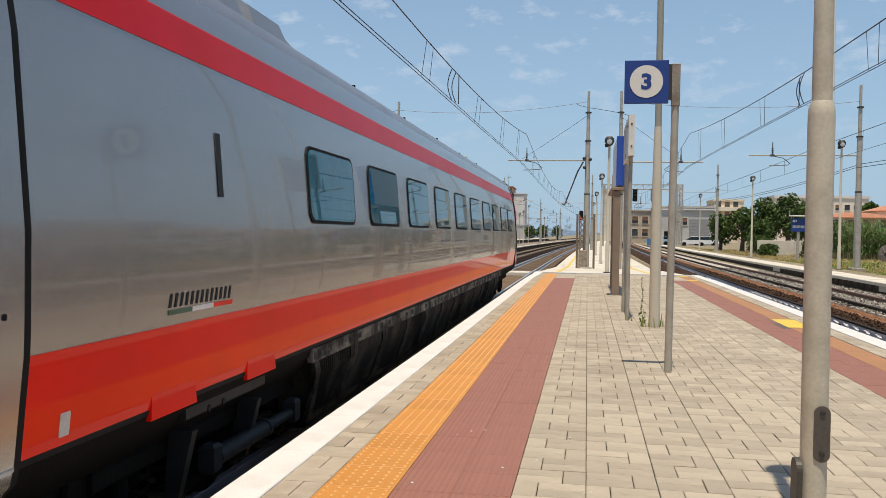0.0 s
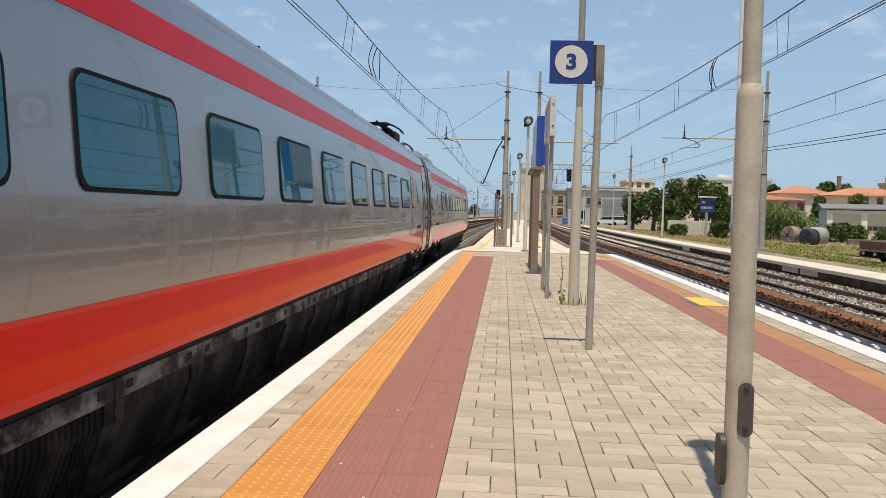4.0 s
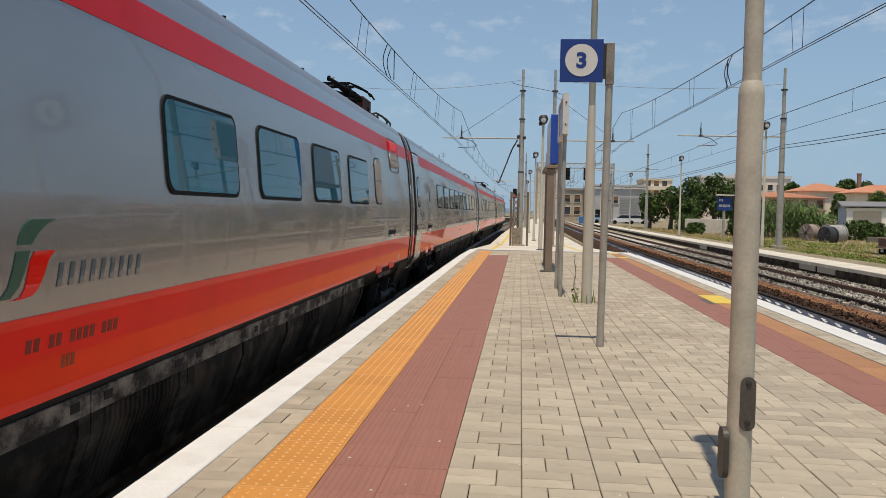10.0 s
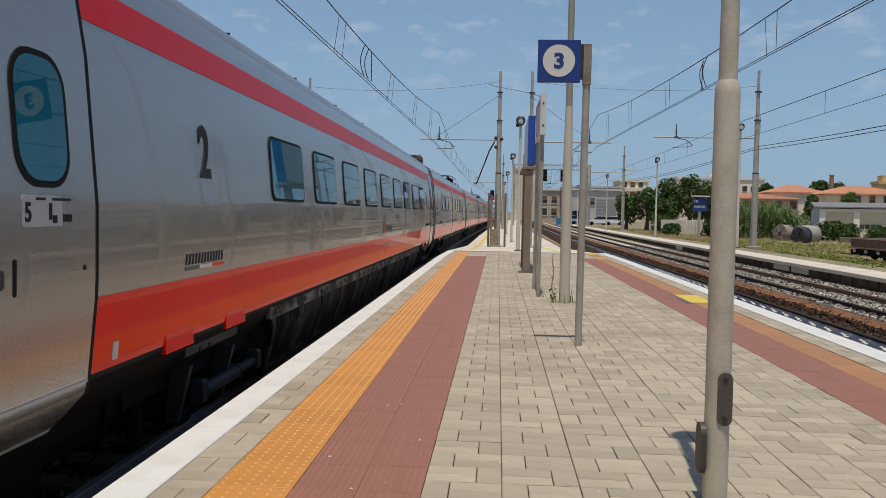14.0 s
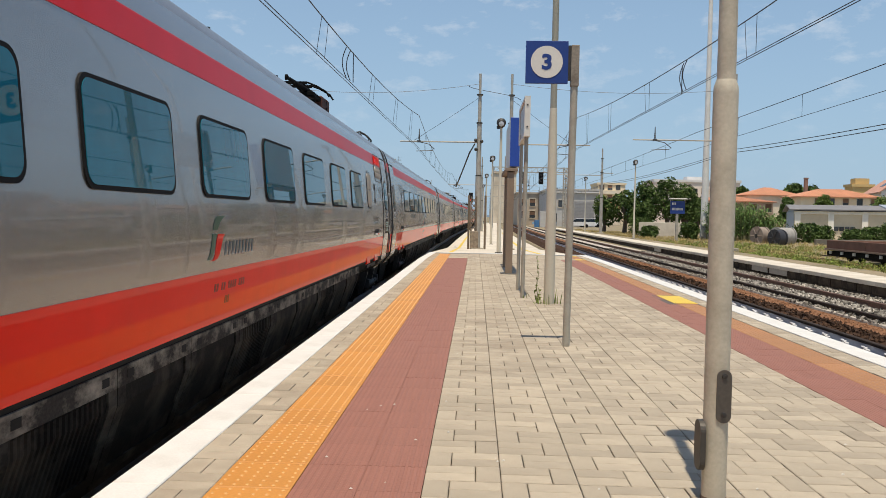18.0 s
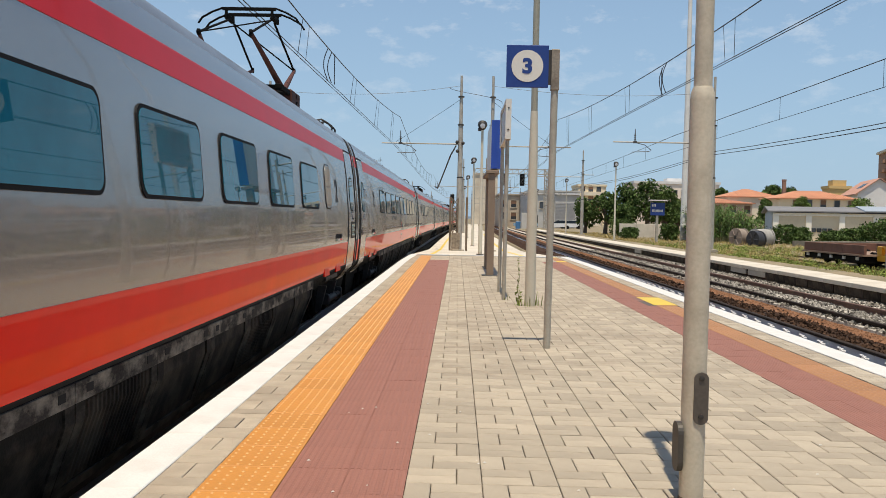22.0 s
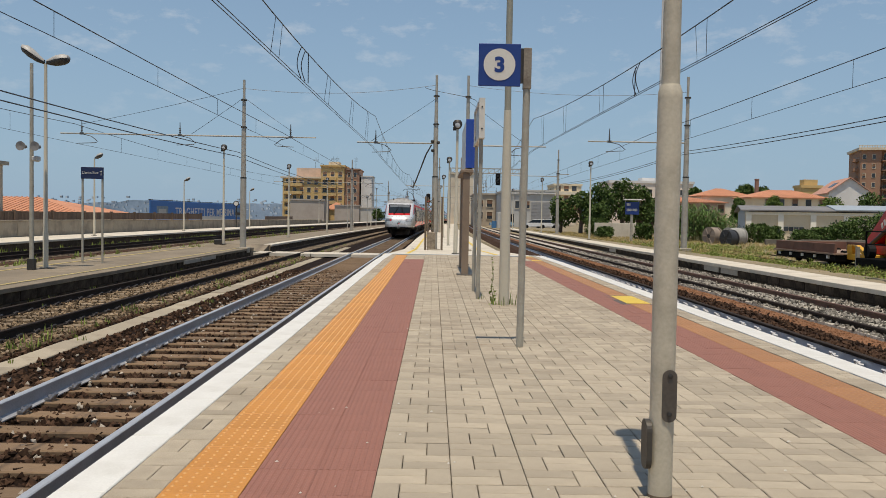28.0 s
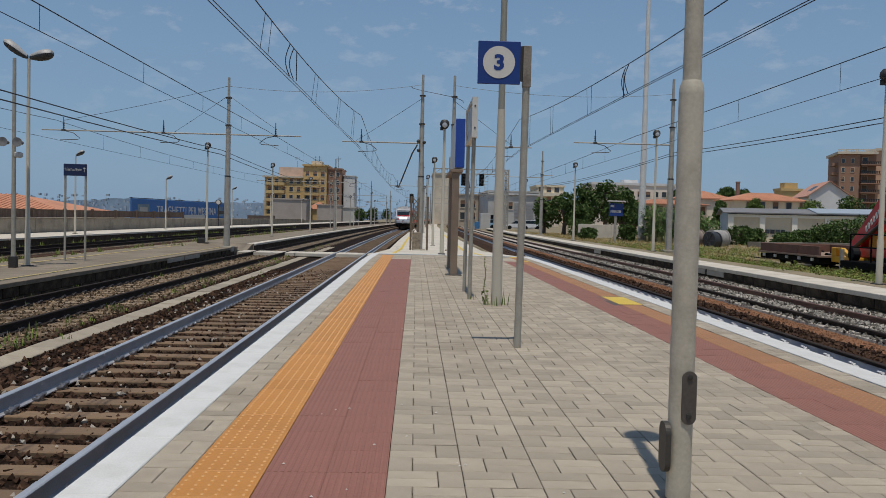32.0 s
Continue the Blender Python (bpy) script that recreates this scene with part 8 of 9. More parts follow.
part("skylight", Geo().loft([[(75.0, y_, 8.35), (76.2, y_, 9.22), (76.2, y_, 9.32), (75.0, y_, 8.45)] for y_ in (164, 168)]), DARKPANE, h4)
h5 = flat_house("house", 81.5, 86, 190, 194, 1, 9.3, OCHRE, "ochre house with roof terrace behind the red roofs", "house", cap=0.6)
part("roof_room", Geo().box(82.5, 85.5, 191, 193.5, 9.9, 11.2), OCHRE, h5)
ch = thing("brick_chimney", (60.95, 162, 0), "tall square brick factory chimney", "chimney")
part("shaft", Geo().loft([[(-r, -r, z), (r, -r, z), (r, r, z), (-r, r, z)] for r, z in ((0.36, 0), (0.29, 9.4))]), mat("chimney_brick", (0.27, 0.15, 0.11), 0.9, vary=0.15, scale=3), ch)
part("cap", Geo().box(-0.34, 0.34, -0.34, 0.34, 9.4, 9.65), mat("chimney_brick", (0.27, 0.15, 0.11)), ch)
tb = thing("tower_block", (0, 0, 0), "brown multi-storey tower block with stacked balconies", "apartment block")
part("wall", Geo().box(135.6, 141.8, 280, 300, 2, 26.6), BROWNWALL, tb)
part("recessed_wall", Geo().box(141.81, 147, 281.5, 300, 2, 26.6), BROWNWALL, tb)
part("side_wing", Geo().box(147.01, 185, 283, 300, 2, 28.0), mat("light_brown_render", (0.60, 0.39, 0.26), 0.9, vary=0.08), tb)
part("roof", Geo().box(134.8, 147.0, 279, 300, 26.604, 27.4), BEIGE, tb)
part("side_roof", Geo().box(147.02, 186, 282, 300, 28.004, 28.8), BEIGE, tb)
part("roof_room", Geo().box(158, 166, 286, 296, 28.8, 31), BEIGE, tb)
for k in range(16):
    part("parapet_post", Geo().box(135 + 0.75 * k, 135.25 + 0.75 * k, 279.1, 279.3, 27.404, 28.0), BEIGE, tb)
part("parapet_rail", Geo().box(134.9, 147, 279.1, 279.3, 28.004, 28.2), BEIGE, tb)
for k in range(7):
    z = 4.6 + 3.05 * k
    part("balcony", Geo().box(141.9, 148.5, 278.4, 281.49, z, z + 0.3), BROWNWALL, tb)
    bal = Geo()
    for j in range(12):
        bal.box(142.0 + 0.53 * j, 142.3 + 0.53 * j, 278.45, 278.55, z + 0.3, z + 1.2)
    bal.box(141.9, 148.5, 278.4, 278.55, z + 1.15, z + 1.25)
    part("railing", bal, DARKMETAL, tb)
    part("side_balcony", Geo().box(133.9, 135.6, 283, 288, z, z + 1.0), BROWNWALL, tb)
windows_on(tb, "front", 136.7, 279.99, 5.4, 2, 7, 0.95, 1.45, 2.9, 3.05, shut=0.2)
windows_on(tb, "front", 143.6, 281.49, 5.2, 1, 7, 1.6, 2.1, 3.0, 3.05)
windows_on(tb, "front", 150, 282.99, 5.2, 9, 7, 1.4, 1.8, 3.4, 3.05)

shed = thing("shed", (0, 0, 0), "long cream shed with pilasters and a grey sheet roof", "shed")
part("wall", Geo().box(27.6, 62, 75.0, 84, -0.4, 3.14), mat("tan_shed_plaster", (0.72, 0.61, 0.44), 0.9, vary=0.08, scale=0.6, stain=(0.36, 0.28, 0.19), stain_amount=0.35), shed)
part("end_cladding", Geo().box(27.55, 27.6, 75.0, 84, 0.6, 3.14), mat("gable_blue", (0.36, 0.42, 0.47), 0.7, vary=0.1), shed, "blue-grey cladding of the end wall")
part("gable", Geo().prism([(75.0, 3.14), (84, 3.14), (79.5, 3.70)], "x", 27.6, 27.9), mat("gable_blue", (0.36, 0.42, 0.47), 0.7, vary=0.1), shed)
part("roof", Geo().loft([[(27.2, 74.6, 3.2), (44.0, 74.6, 3.2), (44.0, 79.5, 3.66), (27.2, 79.5, 3.66)], [(27.2, 74.6, 3.3), (44.0, 74.6, 3.3), (44.0, 79.5, 3.76), (27.2, 79.5, 3.76)]]), SLATE, shed)
part("blue_roof", Geo().loft([[(34.8, 74.5, 3.28), (62.4, 74.5, 3.28), (62.4, 79.5, 3.74), (34.8, 79.5, 3.74)], [(34.8, 74.5, 3.38), (62.4, 74.5, 3.38), (62.4, 79.5, 3.86), (34.8, 79.5, 3.86)]]), BLUEROOF, shed)
part("rear_roof", Geo().loft([[(27.2, 79.52, 3.66), (62.4, 79.52, 3.66), (62.4, 84.4, 3.15), (27.2, 84.4, 3.15)], [(27.2, 79.52, 3.76), (62.4, 79.52, 3.76), (62.4, 84.4, 3.26), (27.2, 84.4, 3.26)]]), SLATE, shed)
for k in range(13):
    x = 27.65 + 2.62 * k
    part("pilaster", Geo().box(x, x + 0.45, 74.82, 75.0, -0.4, 3.12), mat("pilaster_cream", (0.88, 0.82, 0.70), 0.9, vary=0.06), shed)
part("plinth_band", Geo().box(27.6, 62, 74.9, 75.0, 2.88, 3.14), mat("pilaster_cream", (0.88, 0.82, 0.70)), shed)
for k in range(4):
    part("window_pane", Geo().box(30.75 + 0.42 * k, 31.1 + 0.42 * k, 74.93, 75.02, 1.5, 1.85), DARKPANE, shed)
part("door", Geo().box(33.2, 34.1, 74.9, 75.0, -0.2, 1.1), SHUTTER, shed)
part("door_canopy", Geo().box(33.0, 34.4, 74.3, 75.0, 1.12, 1.2), GREYWALL, shed)

def swing(t, x, y, deg):
    """Turns a building about one of its corners."""
    t.matrix_world = Matrix.Translation((x, y, 0)) @ Matrix.Rotation(radians(deg), 4, "Z") @ Matrix.Translation((-x, -y, 0))


swing(shed, 27.2, 74.6, -16)
shed.location.x -= 0.45
shed.location.z -= 0.85
swing(tb, 135.6, 280, -16)
tb.location.x += 3.6
tb.location.z -= 0.9
swing(h4, 73.8, 160, -14)

# trees and bushes
for x, y, z, top, s, n, m_ in ((13.6, 92, -0.1, 3.7, 1.5, 10, None), (15.4, 90, -0.1, 4.3, 1.7, 12, None), (17.5, 91, -0.1, 5.3, 2.0, 14, None), (19.7, 90, -0.1, 5.8, 2.1, 14, None), (22.0, 92, -0.1, 5.1, 1.8, 12, None),
                               (24.4, 96, 0, 4.0, 1.6, 10, None), (16.4, 86, -0.1, 3.0, 1.3, 9, LEAF), (35.6, 100, 0, 4.45, 1.1, 10, None), (26.6, 112, 0.2, 3.6, 1.6, 9, None),
                               (45.2, 114, 0.8, 5.1, 1.7, 9, LEAF_LIGHT), (54.0, 116, 0.8, 5.0, 2.1, 10, LEAF_LIGHT), (58.5, 115, 0.8, 5.6, 2.2, 11, LEAF), (63, 116, 0.8, 5.0, 2.0, 9, LEAF)):
    tree(x, y, z, top, s, "leafy dark green tree behind the yard" if m_ is None else "leafy green garden tree before the houses", m_, clumps=n, count=190, size=0.17)
for x, y, top, s in ((64.0, 176, 9.3, 2.6), (68.2, 178, 9.0, 2.2), (57.6, 190, 9.2, 2.0)):
    tree(x, y, 0.5, top, s, "round dark pine crown behind the roofs", clumps=14, count=150, size=0.4, low=0.55)
for x, y, top, s, m_ in ((16.2, 66, 1.15, 0.9, LEAF), (14.0, 70, 0.8, 0.8, LEAF), (23.5, 62, 1.25, 1.3, LEAF), (24.9, 63, 1.1, 1.2, LEAF), (27.6, 60.5, 1.1, 1.3, LEAF), (29.0, 60.5, 1.55, 1.5, LEAF), (30.8, 61, 1.9, 1.8, LEAF), (32.4, 60, 1.95, 1.9, LEAF), (25.9, 60, 0.9, 1.0, LEAF), (33.4, 62, 2.3, 2.0, LEAF), (35.5, 63, 2.2, 2.0, LEAF), (15.2, 80, 1.5, 1.3, LEAF)):
    tree(x, y, -0.25, top, s, "dense green shrub on waste ground", m_, clumps=11, count=200, size=0.10, name="shrub", category="shrub", low=0.0)
cane = thing("cane_thicket", (0, 0, 0), "thicket of tall green canes with long leaves", "canes")
cg, cs = Geo(), Geo()
for _ in range(330):
    x, y = fr_.uniform(17.5, 22.5), fr_.uniform(63.5, 67)
    h = fr_.uniform(1.6, 2.75) * (1 - 0.35 * max(0.0, x - 20.4) / 2.0)
    dx = fr_.gauss(0, 0.12)
    cs.cyl((x, y, -0.25), (x + dx, y, h), 0.02, 0.008, 4)
    for k in range(11):
        u = 0.2 + 0.8 * k / 11
        a, l = fr_.uniform(0, 6.28), fr_.uniform(0.3, 0.6)
        p = Vector((x + dx * u, y, -0.25 + (h + 0.25) * u))
        q = p + Vector((math.cos(a) * l * 0.6, math.sin(a) * l * 0.6, l * 0.45))
        r_ = p + Vector((math.cos(a) * l * 1.1, math.sin(a) * l * 1.1, l * 0.1))
        sd = Vector((-math.sin(a), math.cos(a), 0)) * 0.045
        cg.add([p, q - sd, r_, q + sd], [(0, 1, 2, 3)])
part("cane_stalk", cs, mat("cane_stalk", (0.22, 0.22, 0.09), 0.7), cane, kind="stuff")
part("cane_foliage", cg, CANE, cane, kind="stuff")

# yard things
lw = thing("low_wall", (0, 0, 0), "low pale concrete wall in the yard", "wall")
for k in range(3):
    part("wall_panel", Geo().box(14.1 + 1.46 * k, 15.54 + 1.46 * k, 75, 75.2, -0.3, 1.08, bev=0.02), PALE_CONC, lw)
yw = thing("yard_wall", (0, 0, 0), "low grey wall along the edge of the yard", "wall")
for k in range(9):
    part("wall_panel", Geo().box(22.0 + 2.4 * k, 24.38 + 2.4 * k, 56.6, 56.85, -0.3, 0.22 + 0.03 * (k % 3), bev=0.02), mat("mossy_wall", (0.17, 0.15, 0.12), 0.9, vary=0.25, scale=2, stain=(0.09, 0.085, 0.06), stain_amount=0.6), yw)
nb = thing("station_name_board", (14.3, 62, 0), "blue station name board with white lettering bars on a post", "sign", turn=8)
part("post", Geo().box(-0.08, 0.08, -0.06, 0.06, -0.3, 1.8), GALV, nb)
bd = part("board", Geo().box(-0.52, 0.52, -0.10, -0.04, 1.75, 2.66, bev=0.01), SIGNBLUE, nb)
for z, a, b_ in ((2.38, -0.42, -0.12), (2.0, -0.42, 0.40)):
    for j in range(3 if b_ < 0 else 9):
        u = a + (b_ - a) * j / (3 if b_ < 0 else 9)
        part("lettering_bar", Geo().box(u, u + 0.065, -0.108, -0.10, z, z + 0.17), SIGNWHITE, bd)
part("lamp_hood", Geo().box(-0.62, 0.62, -0.30, 0.06, 2.78, 2.86, bev=0.02), SIGNWHITE, nb)
for x in (-0.5, 0.5):
    part("hood_bracket", Geo().box(x - 0.02, x + 0.02, -0.06, 0.0, 2.6, 2.8), GALV, nb)
fm = thing("floodlight_mast", (17.55, 67, -0.2), "tall white tapering floodlight mast", "mast")
part("shaft", Geo().loft([[(r * math.cos(k * math.pi / 8), r * math.sin(k * math.pi / 8), z) for k in range(16)] for r, z in ((0.30, 0), (0.27, 2.5), (0.2, 10), (0.11, 26))]), mat("mast_white", (0.66, 0.64, 0.60), 0.6, vary=0.06, stain=(0.4, 0.34, 0.28), stain_amount=0.3), fm, smooth=True)
part("service_door", Geo().box(-0.3, 0.3, -0.33, -0.2, 0.3, 1.3, bev=0.02), GREYWALL, fm)
part("cap", Geo().lathe((0, 0, 26), [(0.11, 0), (0.16, 0.05), (0.0, 0.2)], 16), MASTGREY, fm)
for x, y, dia, ln, m_, tn, lb in ((18.95, 54.8, 1.12, 0.55, mat("drum_black", (0.03, 0.03, 0.032), 0.5, vary=0.2), 25, "black cable drum lying on the yard"), (20.25, 57.6, 1.25, 1.15, mat("drum_grey", (0.25, 0.235, 0.21), 0.6, vary=0.12), 25, "grey cable drum in the yard"),
                                  (19.1, 58.6, 1.25, 0.6, mat("drum_brown", (0.24, 0.19, 0.15), 0.8, vary=0.2), 25, "weathered wooden cable drum in the yard")):
    d = thing("cable_drum", (x, y, -0.28 + dia / 2), lb, "cable drum", group="cable drums", turn=tn)
    part("winding", Geo().lathe((0, 0, 0), [(0.1, -ln / 2 + 0.06), (dia * 0.47, -ln / 2 + 0.06), (dia * 0.48, 0), (dia * 0.47, ln / 2 - 0.06), (0.1, ln / 2 - 0.06)], 32, axis="x"), m_, d, smooth=True)
    for s in (-1, 1):
        fl = part("flange", Geo().lathe((s * ln / 2, 0, 0), [(0.0, -0.04), (dia / 2, -0.04), (dia / 2, 0.04), (0.0, 0.04)], 32, axis="x"), m_, d, smooth=True)
        part("hub", Geo().lathe((s * ln / 2, 0, 0), [(0.0, -0.06), (0.14, -0.06), (0.14, 0.06), (0.0, 0.06)], 16, axis="x"), DARKMETAL, fl)
        for k in range(6):
            a = k * math.pi / 3
            part("spoke", Geo().cyl((s * (ln / 2 + 0.05), 0.14 * math.cos(a), 0.14 * math.sin(a)), (s * (ln / 2 + 0.05), dia * 0.45 * math.cos(a), dia * 0.45 * math.sin(a)), 0.035, n=6), m_, fl)

# flat wagon and crane wagon on the siding; the wagon is a short one
sid = thing("siding", (0, 0, 0), "overgrown siding track with rusty rails", "railway track", kind="structure")
for x in (13.75, 15.2):
    rail(x, -0.11, 14, 58, RAIL_RUST, sid, RAIL_RUST)
wg = thing("flat_wagon", (0, 0.3, 0.06), "low flat wagon with rusty brown side board", "wagon")
part("deck", Geo().box(13.04, 15.9, 27.75, 33.4, 0.235, 0.29), mat("wagon_deck", (0.25, 0.17, 0.12), 0.9, vary=0.2), wg)
part("frame", Geo().box(13.12, 15.88, 27.8, 33.35, 0.02, 0.205, bev=0.015), BOGIE, wg)
for k in range(3):
    part("side_board", Geo().box(15.8, 15.88, 27.8 + 1.86 * k, 29.62 + 1.86 * k, 0.295, 0.58, bev=0.01), RUSTBOARD, wg)
    part("side_board", Geo().box(13.1, 13.18, 27.8 + 1.86 * k, 29.62 + 1.86 * k, 0.295, 0.60, bev=0.01), RUSTBOARD, wg)
part("end_board", Geo().box(13.2, 15.78, 33.3, 33.38, 0.295, 0.58, bev=0.01), RUSTBOARD, wg)
for y in (28.6, 29.6, 31.6, 32.7):
    w = Geo()
    for x in (13.75, 15.2):
        w.lathe((x, y, 0.10), [(0, -0.06), (0.27, -0.06), (0.26, 0.06), (0, 0.06)], 18, axis="x")
    w.cyl((13.4, y, 0.10), (15.5, y, 0.10), 0.06)
    part("wheelset", w, BOGIE, wg)
for y in (29.1, 32.15):
    part("bogie_frame", Geo().box(13.45, 13.6, y - 0.9, y + 0.9, -0.02, 0.15, bev=0.02), BOGIE, wg)
for k in range(5):
    part("lashing_ring", Geo().box(13.07, 13.11, 28.2 + 1.15 * k, 28.4 + 1.15 * k, 0.1, 0.2), PALEBOX, wg)
wg.scale, wg.location = (1, 0.86, 1), (0, 4.03, 0.06)
cw = thing("crane_wagon", (0, 0.3, 0.06), "railway crane wagon with folded red boom and yellow frame", "crane")
part("chassis", Geo().box(13.1, 15.9, 18.5, 26.2, -0.02, 0.22, bev=0.02), BOGIE, cw)
part("yellow_frame", Geo().box(13.5, 15.4, 26.25, 27.6, 0.10, 0.30, bev=0.02), CRANE_YELLOW, cw)
for x in (13.5, 15.25):
    part("stanchion", Geo().box(x, x + 0.14, 27.3, 27.6, 0.3, 0.58, bev=0.01), CRANE_YELLOW, cw)
part("yellow_brace", Geo().loft([[(13.5, 26.3, 0.3), (13.64, 26.3, 0.3), (13.64, 26.6, 0.3), (13.5, 26.6, 0.3)], [(13.5, 27.0, 0.58), (13.64, 27.0, 0.58), (13.64, 27.3, 0.58), (13.5, 27.3, 0.58)]]), CRANE_YELLOW, cw)
part("yellow_box", Geo().box(14.2, 14.7, 26.2, 26.6, 0.6, 1.0, bev=0.02), CRANE_YELLOW, cw)
part("box_stand", Geo().box(14.35, 14.55, 26.3, 26.5, 0.22, 0.6), BOGIE, cw)
boom = part("boom", Geo().prism([(27.5, 0.42), (27.2, 0.34), (25.5, 1.75), (23.8, 2.5), (21.7, 2.6), (21.7, 2.95), (23.9, 2.95), (25.8, 2.15), (27.4, 0.80)], "x", 14.05, 14.5), CRANE_RED, cw, "folded red crane boom")
for k in range(7):
    u = k / 7
    part("lettering_bar", Geo().prism([(26.5 - 1.0 * u, 1.10 + 0.72 * u), (26.42 - 1.0 * u, 1.155 + 0.72 * u), (26.50 - 1.0 * u, 1.32 + 0.72 * u), (26.58 - 1.0 * u, 1.265 + 0.72 * u)], "x", 14.035, 14.05), SIGNWHITE, boom)
part("ram", Geo().cyl((13.9, 27.1, 0.5), (13.95, 25.2, 1.5), 0.07), DARKMETAL, boom)
part("hydraulic_head", Geo().lathe((13.45, 26.05, 0.42), [(0, -0.12), (0.2, -0.1), (0.22, 0.1), (0, 0.12)], 14, axis="x"), BLACK, cw)
part("red_base", Geo().box(13.9, 15.2, 24.2, 27.2, 0.31, 0.62, bev=0.03), CRANE_RED, cw)
part("red_cabinet", Geo().box(13.5, 15.5, 20.5, 23.6, 0.22, 1.3, bev=0.04), CRANE_RED, cw)
for x, y in ((13.2, 25.8), (13.2, 24.6), (13.2, 23.4), (13.2, 22.2)):
    part("guard_rail", Geo().cyl((x, y, 0.22), (x, y, 1.05), 0.025, n=8), BOGIE, cw)
for z in (0.65, 1.04):
    part("guard_rail", Geo().cyl((13.2, 25.8, z), (13.2, 22.0, z), 0.022, n=8), BOGIE, cw)
part("lever_post", Geo().box(13.2, 13.3, 26.35, 26.45, -0.2, 0.55), GALV, cw)
for y in (19.6, 20.8, 23.6, 24.8):
    w = Geo()
    for x in (13.75, 15.2):
        w.lathe((x, y, 0.10), [(0, -0.06), (0.27, -0.06), (0.26, 0.06), (0, 0.06)], 18, axis="x")
    w.cyl((13.4, y, 0.10), (15.5, y, 0.10), 0.06)
    part("wheelset", w, BOGIE, cw)

# grass and weeds
sp = lambda n, x0, x1, y0, y1, z, s=(0.7, 1.3), p=1.0: [(fr_.uniform(x0, x1), y0 + (y1 - y0) * fr_.random() ** p, z, fr_.uniform(*s)) for _ in range(n)]  # noqa: E731
tufts("dry_grass", sp(3600, 10.3, 13.2, 8, 110, -0.16, (0.3, 0.75), 1.3) + sp(5200, 12.5, 24, 34, 100, -0.22, (0.45, 0.95)), "yellowed dry grass beside the siding", DRYGRASS, 3, height=(0.10, 0.34), blades=11, width=0.010, lean=0.9, category="grass")
g = Geo()
for x, y, z, sz in sp(230, 10.7, 13.0, 8, 36, -0.14, (0.5, 1.1), 1.1) + sp(150, 11.2, 17, 37, 54, -0.2, (0.6, 1.3)) + sp(70, 15.9, 19, 18, 50, -0.2, (0.7, 1.4)):
    for _ in range(3):
        c = (x + fr_.gauss(0, 0.14), y + fr_.gauss(0, 0.14), z + 0.10 * sz)
        leaves(g, c, (0.16 * sz, 0.16 * sz, 0.15 * sz), 26, 0.035, fr_)
tagged(part("weeds", g, WEED, kind="stuff"), "low leafy green weeds along the narrow platform", "weeds")
tufts("weeds", sp(105, -6.3, -5.85, 9, 60, -0.76, (0.3, 1.0), 1.5) + sp(50, -8.7, -7.9, 10, 60, -0.76, (0.3, 0.8)) + sp(30, -6.6, -5.0, 8, 30, -0.76, (0.3, 0.7)), "small weeds growing between the tracks", WEED, 5, height=(0.06, 0.25), width=0.014)
tufts("weeds", sp(500, -16.4, -12.4, 20, 110, -0.80, (0.3, 1.0)) + sp(400, -20.3, -18.9, 30, 140, -0.80, (0.4, 1.1)), "tall weeds beside the outer track", WEED, 6, height=(0.1, 0.36), width=0.02)
tufts("weeds", [(0.93, 12.85, 0.0, 1.0), (1.17, 12.9, 0, 0.9), (1.05, 12.75, 0, 0.5), (0.75, 13.7, 0, 0.5)], "small weeds at the foot of the tall pole", WEED, 7, height=(0.08, 0.34), width=0.009, blades=6, lean=0.35)
wd = thing("weed_plant", (0.90, 12.95, 0), "thin tall weed with small leaves by the pole", "weed")
sg_, lg_ = Geo(), Geo()
stem = [(0.0 + 0.012 * math.sin(k * 1.3), 0.0, 0.072 * k) for k in range(10)]
sg_.tube(stem, 0.005, 5)
for k in range(34):
    p_ = Vector(stem[k % 10]) + Vector((0, 0, fr_.uniform(0, 0.07)))
    leaves(lg_, p_, (0.02, 0.02, 0.015) if k % 10 > 2 else (0.05, 0.05, 0.03), 3, 0.014 if k % 10 > 2 else 0.025, fr_)
part("stem", sg_, mat("cane_stalk", (0.22, 0.22, 0.09), 0.7), wd)
part("foliage", lg_, WEED, wd)
st = Geo()
for _ in range(900):
    c = Vector((fr_.uniform(17, 22), fr_.uniform(50, 57), -0.26))
    s = fr_.uniform(0.03, 0.10)
    st.add([c + Vector((a * s, b_ * s, d * s)) for a, b_, d in ((1, 0, 0), (-1, 0, 0), (0, 1, 0), (0, -1, 0), (0, 0, 1))], [(0, 2, 4), (2, 1, 4), (1, 3, 4), (3, 0, 4)])
tagged(part("gravel_heap", st, BALLAST_GREY, kind="stuff"), "patch of loose grey gravel in the yard", "gravel")

# ---- paving pieces ----
U = 0.125
GAP, GAPY = 0.0021, 0.0036


def piece(w, d, mats, h=0.034, name="paver", bev=0.004):
    return mesh_of(name, Geo().box(GAP, w - GAP, GAPY, d - GAPY, -h, 0.0, bev=bev), mats)


P_TALL, P_WIDE = piece(U, 2 * U, PAVER), piece(2 * U, U, PAVER)
G_TALL, G_WIDE = piece(0.1225, 2 * U, PAVER), piece(0.245, U, PAVER)
pr = random.Random(11)
rest = Geo()
count = 0


